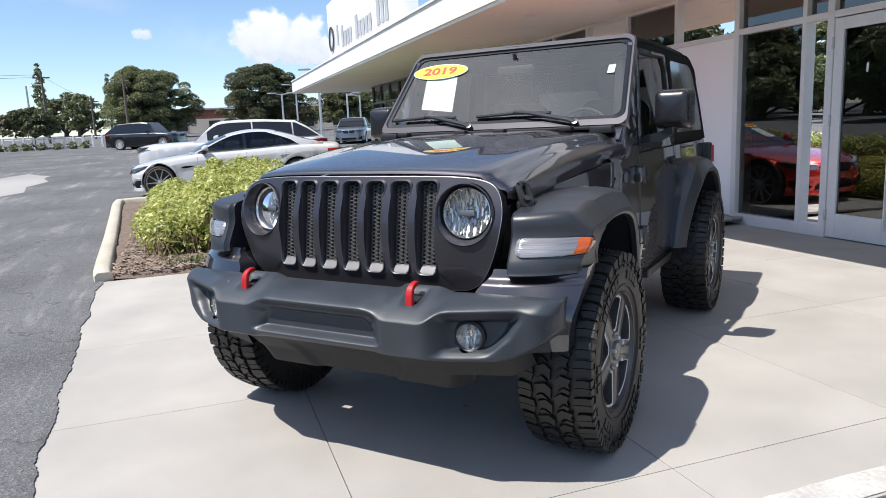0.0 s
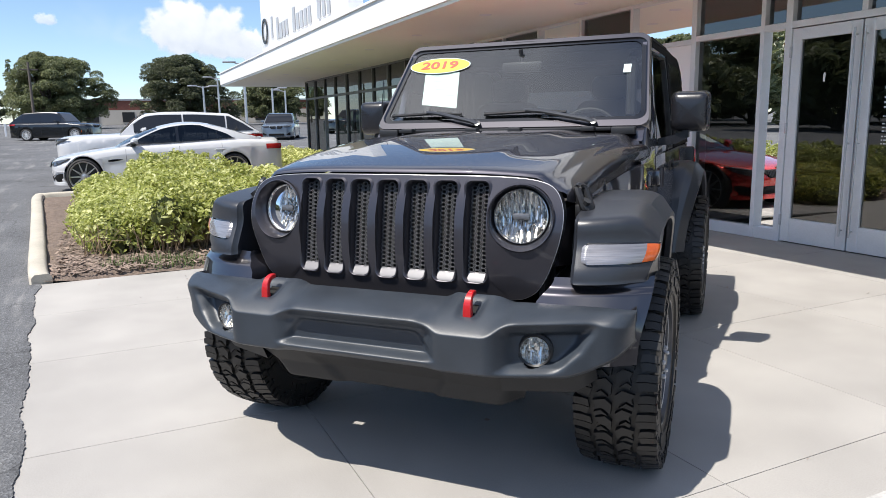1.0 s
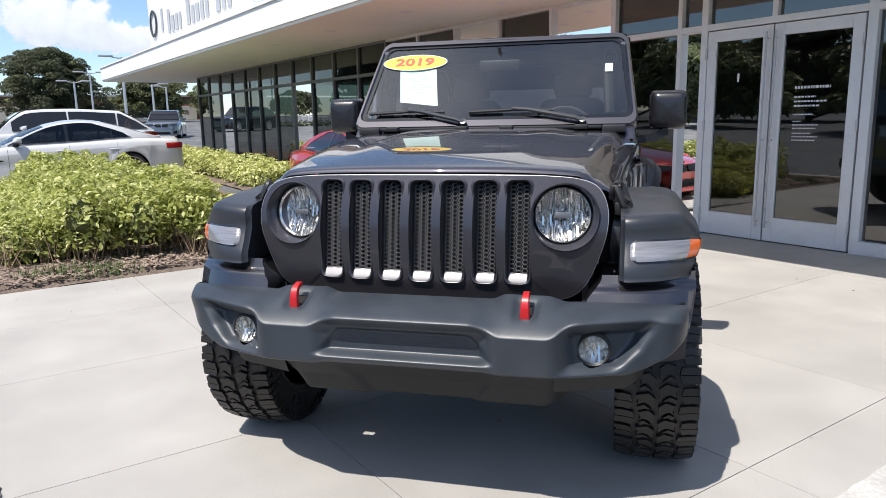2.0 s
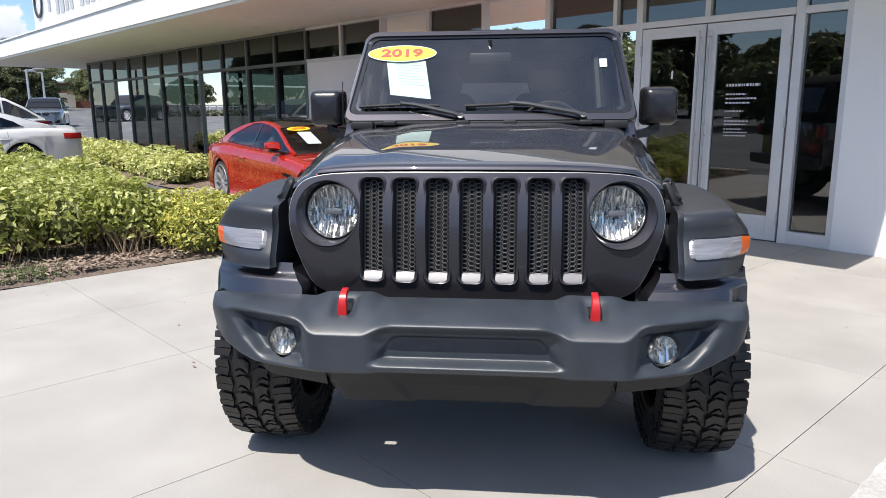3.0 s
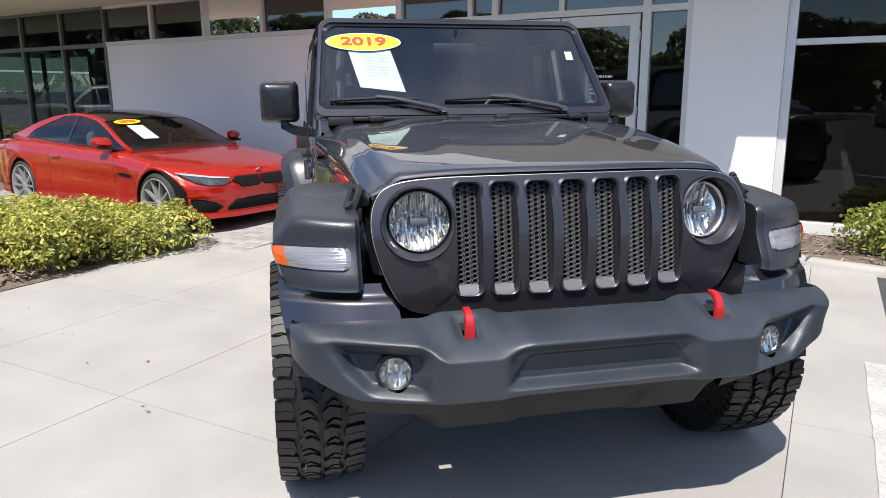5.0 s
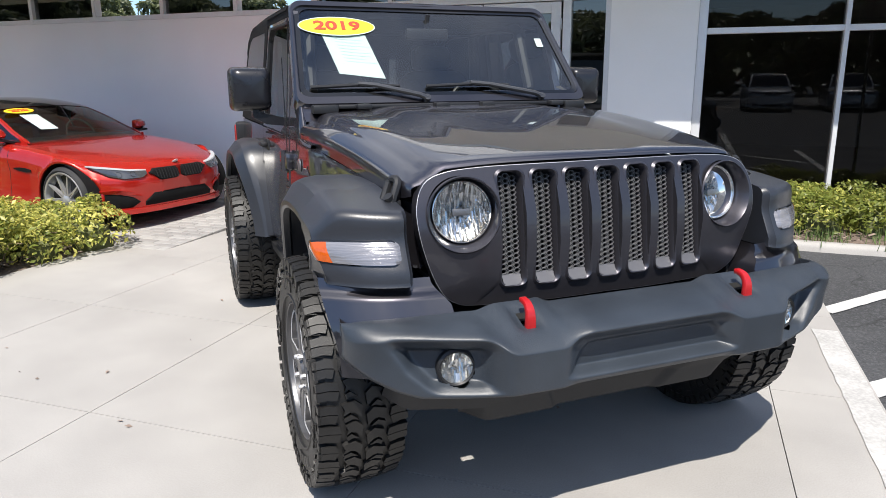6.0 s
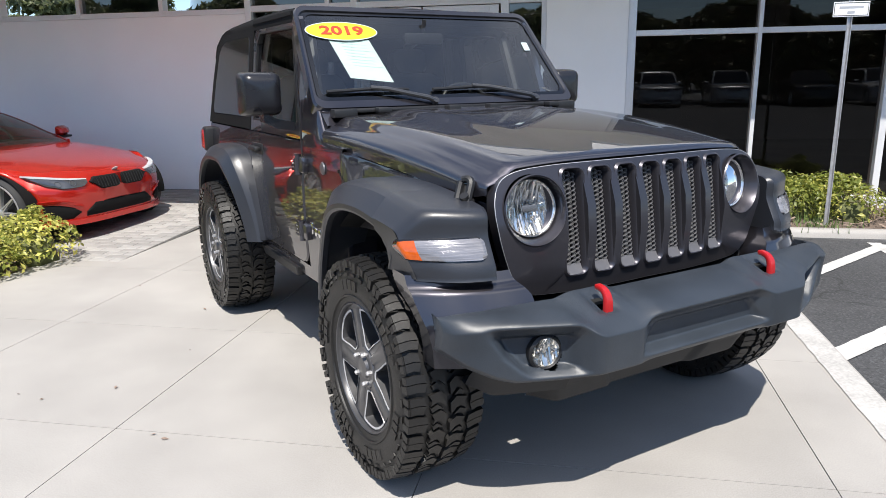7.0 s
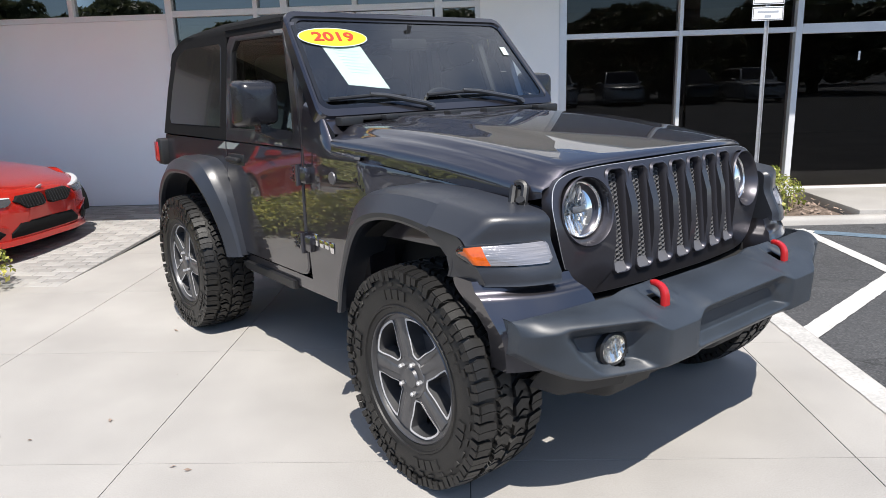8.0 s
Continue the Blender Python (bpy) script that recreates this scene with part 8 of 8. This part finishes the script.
# Cowl panel behind the front wheel, with the front side under the bonnet.
panel("cowl_panel", [(1.20, 0.49), (1.755, 0.49), (1.755, 1.192), (1.50, 1.192), (1.20, 1.162)], offroader, JM["paint"], 0.12, -0.004)
for sd in (-1, 1):
    bm = bmesh.new()
    loft(bm, [[(sd * x, y, z) for x, z in ((w - 0.05, 0.85), (w, 0.86), (w + 0.004, zt - 0.02), (w, zt), (w - 0.05, zt))] for y, w, zt in ((0.34, 0.635, 1.06), (0.40, 0.678, 1.083), (0.8, 0.718, 1.123), (1.1, 0.752, 1.152), (1.17, 0.780, 1.162), (1.20, 0.7975, 1.166), (1.26, 0.7985, 1.172))], close=True)
    part("front_side", bm, JM["paint"], offroader, angle=45)
    bm = bmesh.new()
    for k in range(4):
        box(bm, sd * 0.800 - 0.004, sd * 0.800 + 0.004, 1.22 + 0.02 * k, 1.232 + 0.02 * k, 1.045 + 0.012 * k, 1.06 + 0.012 * k)
    part("side_vent", bm, CM["trim"], offroader, smooth=False)
    # Plain badge bars in place of the maker's lettering.
    for k, (y0_, y1_, z0_, z1_) in enumerate(((1.655, 1.70, 0.735, 0.795), (1.60, 1.645, 0.735, 0.775), (1.55, 1.592, 0.735, 0.775), (1.50, 1.542, 0.722, 0.775))):
        bm = bmesh.new()
        box(bm, sd * 0.800 - 0.004, sd * 0.800 + 0.005, y0_, y1_, z0_, z1_, 0.004)
        part("badge_bar", bm, CM["chrome"], offroader)
    bm = bmesh.new()
    turned(bm, [(0.0, 0.03), (0.006, 0.027), (0.006, 0.0)], "x", (0, 0, 0), 20)
    part("round_badge", bm, JM["tip"], offroader, m=pose(sd * 0.798, 1.48, 1.08) @ Matrix.Diagonal((sd, 1, 1, 1)))

# Doors with their own window frame, handle, hinges and mirror.
low = [(1.77, 1.19)] + corner(1.85, 0.635, 0.08, pi, 1.5 * pi) + corner(2.60, 0.635, 0.08, 1.5 * pi, 2 * pi)[0:1] + [(2.66, 0.56), (2.69, 0.60), (2.69, 1.19)]
doors = panel("door", low, offroader, JM["paint"], 0.05, 0.0, 0.008)
wf_out = [(1.775, 1.195), (1.83, 1.40), (1.955, 1.792), (2.62, 1.80), (2.69, 1.72), (2.69, 1.195)]
wf_in = [(1.835, 1.255), (1.87, 1.40), (1.985, 1.745), (2.58, 1.750), (2.635, 1.69), (2.635, 1.255)]
for sd, d in zip((-1, 1), doors):
    bm = bmesh.new()
    rows = [[bm.verts.new((sd * (side_x(z) + k), y, z)) for y, z in ring] for ring, k in ((wf_out, -0.04), (wf_out, 0.0), (wf_in, 0.002), (wf_in, -0.04))]
    for a, b in zip(rows, rows[1:] + rows[:1]):
        for i in range(6):
            bm.faces.new((a[i], a[(i + 1) % 6], b[(i + 1) % 6], b[i]))
    part("window_frame", bm, JM["paint"], d, angle=30)
    bm = bmesh.new()
    ring = [(cy, cz) for cy, cz in wf_in]
    bm.faces.new([bm.verts.new((sd * (side_x(z) - 0.012), y, z)) for y, z in ring])
    part("door_window", bm, JM["doorglass"], d, "clear door glass", smooth=False).visible_shadow = False
    bm = bmesh.new()
    rows = [[bm.verts.new((sd * (side_x(z) + k), 2.21 + (y - 2.21) * q2, 1.5 + (z - 1.5) * q2)) for y, z in wf_in] for q2, k in ((1.0, 0.003), (0.955, 0.003), (0.955, -0.01))]
    for a, b in zip(rows, rows[1:]):
        for i in range(6):
            bm.faces.new((a[i], a[(i + 1) % 6], b[(i + 1) % 6], b[i]))
    part("window_seal", bm, CM["trim"], d, "black rubber window seal")
    bm = bmesh.new()
    box(bm, min(sd * 0.80, sd * 0.838), max(sd * 0.80, sd * 0.838), 2.47, 2.63, 1.078, 1.108, 0.012)
    box(bm, min(sd * 0.79, sd * 0.803), max(sd * 0.79, sd * 0.803), 2.44, 2.66, 1.06, 1.125, 0.006)
    part("door_handle", bm, CM["trim"], d, "black door handle")
    for z in (1.075, 0.74):
        bm = bmesh.new()
        box(bm, min(sd * 0.79, sd * 0.825), max(sd * 0.79, sd * 0.825), 1.69, 1.85, z - 0.04, z + 0.04, 0.010)
        rod(bm, [(sd * 0.822, 1.762, z - 0.05), (sd * 0.822, 1.762, z + 0.05)], 0.018, 10)
        for k in range(4):
            box(bm, min(sd * 0.82, sd * 0.83), max(sd * 0.82, sd * 0.83), 1.80, 1.845, z - 0.034 + 0.02 * k, z - 0.024 + 0.02 * k)
        part("hinge", bm, JM["paint"], d, "exposed painted door hinge")
    # Mirror.
    bm = bmesh.new()
    t = bmesh.new()
    shell = round_rect(-0.1, 0.1, -0.107, 0.107, 0.032, 5)
    loft(t, [[(x * g, y, z * g) for x, z in shell] for y, g in ((0.06, 0.97), (0.055, 1.0), (0.03, 0.995), (0.0, 0.975), (-0.03, 0.94), (-0.05, 0.89), (-0.062, 0.82), (-0.070, 0.72), (-0.076, 0.55), (-0.079, 0.30), (-0.08, 0.05))])
    join(bm, t, Matrix.Translation((sd * 0.945, 1.90, 1.415)))
    t = bmesh.new()
    loft(t, [[(sd * x, y, z) for y, z in ((1.86, a), (1.86, b), (1.93, b), (1.93, a))] for x, a, b in ((0.79, 1.235, 1.275), (0.88, 1.245, 1.295), (0.945, 1.28, 1.33))])
    join(bm, t)
    mi = part("wing_mirror", bm, JM["shell"], d, "large black wing mirror", angle=40)
    bm = bmesh.new()
    prism(bm, round_rect(sd * 0.945 - 0.082, sd * 0.945 + 0.082, 1.415 - 0.088, 1.415 + 0.088, 0.03, 4), "y", 1.9555, 1.958)
    part("mirror_glass", bm, CM["chrome"], mi, smooth=False)

# Rear quarters with the wheel opening.
panel("quarter_panel", [(2.70, 1.19), (2.70, 0.56), (HUB_R - 0.29, 0.90), (HUB_R - 0.16, 0.97), (HUB_R + 0.16, 0.97), (HUB_R + 0.32, 0.88), (HUB_R + 0.44, 0.70), (HUB_R + 0.46, 0.60), (3.76, 0.62), (3.77, 1.19)], offroader, JM["paint"], 0.06, -0.002)
panel("sill", [(1.22, 0.475), (2.56, 0.475), (2.60, 0.545), (1.22, 0.545)], offroader, JM["paint"], 0.05, -0.012)
panel("sill_step", [(1.95, 0.455), (2.55, 0.455), (2.60, 0.50), (1.95, 0.50)], offroader, CM["trim"], 0.06, 0.012)
for sd in (-1, 1):
    fender(sd, [(2.535, 0.53), (2.575, 0.70), (2.635, 0.88), (2.715, 1.015), (2.825, 1.070), (3.02, 1.08), (3.24, 1.068), (3.42, 1.01), (3.55, 0.88), (3.62, 0.70)],
           [(2.615, 0.53), (2.655, 0.69), (2.715, 0.845), (2.79, 0.945), (2.89, 0.985), (3.02, 0.992), (3.20, 0.98), (3.34, 0.925), (3.46, 0.81), (3.52, 0.67)],
           lambda u: 0.76, "rear_fender", lambda u: 0.968 - 0.075 * ease(0.38, 0.0, u))
    bm = bmesh.new()
    box(bm, min(sd * 0.74, sd * 0.85), max(sd * 0.74, sd * 0.85), 3.72, 3.83, 0.98, 1.16, 0.02)
    tl = part("tail_light", bm, CM["trim"], offroader, "black-cased tail light")
    bm = bmesh.new()
    box(bm, min(sd * 0.755, sd * 0.858), max(sd * 0.755, sd * 0.858), 3.765, 3.845, 1.0, 1.14, 0.012)
    part("lens", bm, CM["tail"], tl, "red lens")
bm = bmesh.new()
box(bm, -0.78, 0.78, 3.70, 3.775, 0.56, 1.19, 0.01)
part("tailgate", bm, JM["paint"], offroader)
bm = bmesh.new()
box(bm, -0.82, 0.82, 3.78, 3.95, 0.56, 0.72, 0.03)
part("rear_bumper", bm, JM["bumper"], offroader)

# -- cowl and windscreen --
bm = bmesh.new()
loft(bm, [[(-x, y, z0) for x in (0.765,)] + [(-x, y, z1) for x in (0.755, 0.4)] + [(0, y, z2)] + [(x, y, z1) for x in (0.4, 0.755)] + [(0.765, y, z0)] for y, z0, z1, z2 in ((1.505, 1.19, 1.272, 1.318), (1.53, 1.19, 1.290, 1.328), (1.57, 1.19, 1.325, 1.340), (1.62, 1.19, 1.352, 1.354), (1.76, 1.19, 1.36, 1.36))], close=False)
part("cowl", bm, JM["paint"], offroader, "painted cowl below the windscreen", angle=40)
for sd in (-1, 1):
    # The shoulder that sweeps up from the body side to the foot of the windscreen pillar.
    bm = bmesh.new()
    def shoulder(y, k):
        r = mixp([(1.16, -0.030), (1.30, -0.016), (1.44, -0.002), (1.50, 0.016), (1.535, 0.050), (1.565, 0.098), (1.60, 0.146), (1.64, 0.172), (1.70, 0.190), (1.775, 0.21)], y)
        x, z = mixp([(0, side_x(1.08) - 0.002, 1.08), (1, 0.792, 1.135), (2, 0.7905, 1.172), (3, 0.786, 1.192 + 0.25 * r), (4, 0.776, 1.20 + 0.62 * r), (5, 0.762, 1.205 + 0.92 * r), (6, 0.742, 1.207 + r), (7, 0.69, 1.206 + r)], k)
        return (sd * x, y, z)
    sheet(bm, shoulder, span(1.255, 1.775, 36), span(0, 7, 21))
    part("cowl_side", bm, JM["paint"], offroader, "painted shoulder at the foot of the pillar", angle=60)
bm = bmesh.new()
box(bm, -0.60, 0.60, 1.51, 1.575, 1.325, 1.344, 0.006)
part("cowl_grille", bm, CM["trim"], offroader, "black air intake strip")
WS = Matrix(((1, 0, 0, 0), (0, 0.647, -0.7627, 1.588), (0, 0.7627, 0.647, 1.362), (0, 0, 0, 1)))   # u across, v up the glass, w outwards
def ws_outline(bottom, top, v0, v1, r, k=5):
    pts = round_rect(-1, 1, 0, 1, 0.0001, 1)
    out = []
    for cx, cv, a0 in ((1, 1, 0), (-1, 1, pi / 2), (-1, 0, pi), (1, 0, 1.5 * pi)):
        for i in range(k + 1):
            a = a0 + pi / 2 * i / k
            v = (v1 - r if cv else v0 + r) + r * sin(a)
            half = bottom + (top - bottom) * (v - v0) / (v1 - v0)
            out.append((cx * (half - r) + r * cos(a), v))
    return out
o1, i1 = ws_outline(0.785, 0.720, -0.02, 0.640, 0.055), ws_outline(0.752, 0.697, 0.024, 0.606, 0.055)
bm = bmesh.new()
rings = [[(u, v, w) for u, v in ring] for ring, w in ((o1, -0.07), (o1, -0.012), ([(u * 0.988, v * 0.99 + 0.003) for u, v in o1], 0.0), ([(u * 1.012, v) for u, v in i1], 0.0), (i1, -0.010), (i1, -0.06))]
loft(bm, rings + rings[:1], caps=False)
wsf = part("windscreen_frame", bm, JM["frame"], offroader, "dark grey painted windscreen frame", m=WS, angle=35)
bm = bmesh.new()
seal_in = ws_outline(0.730, 0.676, 0.050, 0.584, 0.050)
loft(bm, [[(u, v, -0.008) for u, v in i1], [(u, v, -0.006) for u, v in seal_in]], caps=False)
part("black_border", bm, CM["gloss"], wsf, "black printed border of the glass")
bm = bmesh.new()
gl = ws_outline(0.754, 0.699, 0.022, 0.608, 0.055)
bm.faces.new([bm.verts.new((u, v, -0.0105)) for u, v in gl])
wg = part("windscreen_glass", bm, JM["screen"], offroader, "laminated windscreen glass", m=WS, smooth=False)
wg.visible_shadow = False
# Year oval, paper and registration sticker behind the glass edge.
bm = bmesh.new()
disc(bm, (-0.500, 0.472, -0.0035), "z", 0.192, 40, 0.30)
oval = part("year_oval", bm, CM["yellow"], wsf, "yellow oval year sticker", smooth=False)
bm = bmesh.new()
disc(bm, (-0.500, 0.472, -0.0045), "z", 0.198, 40, 0.318)
part("white_rim", bm, CM["paper"], oval, "white rim of the sticker", smooth=False)
words("year", "2019", 0.095, CM["redink"], wsf, pose(-0.500, 0.472, -0.0015) @ Matrix.Diagonal((1.26, 0.82, 1, 1)), "red year digits", depth=0.0006, bold=0.0028)
bm = bmesh.new()
rows = sheet(bm, lambda u, v: (-0.452 + 0.114 * u + 0.05 * (0.5 - v), 0.158 + 0.280 * v - 0.016 * u, -0.0145 - 0.001 * sin(3 * u + 2 * v)), span(-1, 1, 8), span(0, 1, 8))
pp = part("window_paper", bm, CM["paper"], offroader, "white buyer's paper taped inside the windscreen", m=WS, angle=80)
bm = bmesh.new()
for k in range(9):
    v = 0.42 - 0.021 * k
    w = (0.11, 0.16, 0.14, 0.17, 0.10, 0.16, 0.15, 0.12, 0.16)[k]
    u0 = -0.535 + 0.012 * k * 0.4
    bm.faces.new([bm.verts.new(p) for p in ((u0, v, -0.0135), (u0 + w, v - 0.014 * w / 0.15, -0.0125), (u0 + w, v + 0.0022 - 0.014 * w / 0.15, -0.0125), (u0, v + 0.0022, -0.0125))])
part("print_lines", bm, CM["ink"], pp, "faint grey lines of print", smooth=False)
bm = bmesh.new()
box(bm, 0.602, 0.642, 0.352, 0.412, -0.006, -0.0045)
part("corner_sticker", bm, CM["paper"], wsf, "small white sticker", smooth=False)
bm = bmesh.new()
for a, b in ((0.395, 0.401), (0.372, 0.388)):
    bm.faces.new([bm.verts.new(p) for p in ((0.607, a, -0.0038), (0.622, a, -0.0038), (0.622, b, -0.0038), (0.607, b, -0.0038))])
part("sticker_print", bm, CM["ink"], wsf, smooth=False)
# Wipers.
for x_piv, x0, x1 in ((-0.14, -0.70, -0.26), (0.50, -0.12, 0.34)):
    bm = bmesh.new()
    mid = x0 + 0.52 * (x1 - x0)
    rod(bm, [(x_piv, -0.005, 0.015), (x_piv - 0.04, 0.008, 0.026), (x_piv + (mid - x_piv) * 0.75, 0.068, 0.026), (mid, 0.088, 0.016)], 0.014, 8, 0.010)
    turned(bm, [(-0.02, 0.018), (0.02, 0.018), (0.022, 0.0)], "z", (x_piv, -0.005, 0.005), 12)
    wp = part("wiper", bm, JM["arm"], offroader, "black wiper arm and blade", m=WS)
    bm = bmesh.new()
    rod(bm, [(x0, 0.076, 0.004), (mid, 0.084, 0.009), (x1, 0.080, 0.004)], 0.0095, 8, 0.008)
    part("blade", bm, CM["trim"], wp)
# Antenna on the cowl.
for sd in (-1,):
    bm = bmesh.new()
    rod(bm, [(sd * 0.80, 1.70, 1.07), (sd * 0.815, 1.71, 1.12)], 0.014, 8, 0.008)
    rod(bm, [(sd * 0.815, 1.71, 1.12), (sd * 0.812, 1.73, 1.56)], 0.0035, 6, 0.002)
    part("antenna", bm, CM["trim"], offroader, "thin black mast antenna")

# -- soft top --
def roof_z(y):
    return mixp([(1.99, 1.838), (2.06, 1.858), (2.3, 1.872), (2.9, 1.868), (3.25, 1.845), (3.46, 1.80), (3.60, 1.735), (3.70, 1.50), (3.775, 1.19)], y)
bm = bmesh.new()
rings = []
for y in [1.99, 2.02, 2.06, 2.15, 2.3, 2.5, 2.72, 2.9, 3.1, 3.25, 3.36, 3.46, 3.54, 3.60, 3.63]:
    zt = roof_z(y)
    edge = min(1.80, zt - 0.02)
    w = side_x(edge) + 0.006
    half = [(w - 0.05, edge - 0.035), (w, edge - 0.035), (w + 0.002, edge), (w - 0.02, edge + (zt - edge) * 0.45), (w - 0.07, edge + (zt - edge) * 0.75), (0.4, zt - 0.006), (0, zt)]
    rings.append([(x, y, z) for x, z in half] + [(-x, y, z) for x, z in half[-2::-1]])
loft(bm, rings)
part("soft_top", bm, JM["fabric"], offroader, "black fabric soft top", angle=45)
q_out = [(2.695, 1.195), (2.695, 1.80), (3.36, 1.80), (3.52, 1.765), (3.61, 1.70), (3.70, 1.48), (3.775, 1.195)]
for p in panel("top_side", q_out, offroader, JM["fabric"], 0.015, 0.004, 0.004, "black fabric side curtain"):
    pass
q_win = [(2.765, 1.268), (2.765, 1.72)] + corner(2.80, 1.70, 0.035, pi, pi / 2, 3)[1:] + [(3.34, 1.735), (3.45, 1.71), (3.52, 1.66), (3.60, 1.47), (3.645, 1.30), (3.62, 1.265)]
for p in panel("top_window", q_win, offroader, JM["vinyl"], 0.004, 0.007, 0.002, "dark clear-vinyl rear side window"):
    pass
def curtain(y, u):
    return (u * (side_x(roof_z(y)) - 0.01), y, roof_z(y))
bm = bmesh.new()
for ya_, ua_ in (((3.61, 3.63), (-1, 1)), ((3.745, 3.775), (-1, 1)), ((3.63, 3.745), (-1, -0.74)), ((3.63, 3.745), (0.74, 1))):
    sheet(bm, curtain, span(*ya_, 4), span(*ua_, 2))
part("top_rear", bm, JM["fabric"], offroader, "fabric rear curtain")
bm = bmesh.new()
sheet(bm, curtain, span(3.63, 3.745, 6), span(-0.74, 0.74, 4))
part("rear_window", bm, JM["tinted"], offroader, "grey clear-vinyl rear window", smooth=False).visible_shadow = False
for sd in (-1, 1):
    bm = bmesh.new()
    loft(bm, [[(sd * (side_x(1.80) + a), y, 1.80 + b) for a, b in ((0.0, -0.012), (0.012, 0.0), (0.006, 0.02), (-0.02, 0.022))] for y in (2.0, 2.3, 2.69)], close=True)
    part("drip_rail", bm, JM["fabric"], offroader)

# -- inside --
bm = bmesh.new()
box(bm, -0.72, 0.72, 1.70, 2.02, 0.95, 1.30, 0.05)
box(bm, -0.72, 0.72, 1.62, 1.75, 1.28, 1.335, 0.02)
part("dashboard", bm, CM["seat"], offroader, "dark dashboard")
bm = bmesh.new()
box(bm, -0.72, 0.72, 1.7, 3.7, 0.62, 0.66)
part("cabin_floor", bm, CM["seat"], offroader, smooth=False)
bm = bmesh.new()
t = bmesh.new()
turned(t, [(0.012 * cos(a), 0.178 + 0.012 * sin(a)) for a in span(0, 2 * pi, 8)], "y", (0, 0, 0), 32)
for a in (0.0, pi, -pi / 2):
    rod(t, [(0, 0, 0), (0.175 * cos(a), 0, 0.175 * sin(a))], 0.012, 6)
blob(t, (0, 0, 0), (0.06, 0.03, 0.05), 2, 0.02)
join(bm, t, Matrix.Translation((0.36, 2.06, 1.28)) @ Matrix.Rotation(radians(-25), 4, "X"))
rod(bm, [(0.36, 1.9, 1.2), (0.36, 2.06, 1.28)], 0.03, 8)
part("steering_wheel", bm, CM["trim"], offroader, "dark steering wheel")
for x, y in ((-0.36, 2.5), (0.36, 2.5)):
    st = part("seat", prism(bmesh.new(), round_rect(-0.24, 0.24, -0.10, 0.10, 0.06), "y", -0.25, 0.25, 0.02), CM["seat"], offroader, "dark cloth seat", m=pose(x, y, 0.85))
    part("backrest", prism(bmesh.new(), round_rect(-0.23, 0.23, -0.30, 0.30, 0.09), "y", -0.06, 0.06, 0.02), CM["seat"], st, m=pose(0, 0.26, 0.36, -12, 0, 0))
    part("headrest", prism(bmesh.new(), round_rect(-0.13, 0.13, -0.08, 0.08, 0.05), "y", -0.05, 0.05, 0.02), CM["seat"], st, m=pose(0, 0.34, 0.74, -8, 0, 0))
part("rear_seat", prism(bmesh.new(), round_rect(-0.5, 0.5, -0.28, 0.28, 0.08), "y", -0.06, 0.06, 0.02), CM["seat"], offroader, m=pose(0, 3.35, 1.1, -12, 0, 0))
bm = bmesh.new()
for sd in (-1, 1):
    rod(bm, smooth_path([(sd * 0.62, 2.05, 1.70), (sd * 0.62, 2.2, 1.755), (sd * 0.62, 2.75, 1.765), (sd * 0.62, 3.3, 1.72), (sd * 0.62, 3.6, 1.3)], 16), 0.035, 8)
    rod(bm, [(sd * 0.64, 2.76, 1.75), (sd * 0.68, 2.78, 0.8)], 0.038, 8)
    rod(bm, [(sd * 0.63, 1.95, 1.40), (sd * 0.61, 2.06, 1.70)], 0.03, 8)
rod(bm, [(-0.62, 2.75, 1.765), (0.62, 2.75, 1.765)], 0.035, 8)
part("roll_bar", bm, CM["trim"], offroader, "padded black sport bar")
bm = bmesh.new()
box(bm, -0.12, 0.12, 1.93, 1.96, 1.66, 1.72, 0.012)
rod(bm, [(0, 1.95, 1.72), (0, 1.93, 1.79)], 0.012, 6)
part("rear_view_mirror", bm, CM["trim"], offroader, "inside mirror")
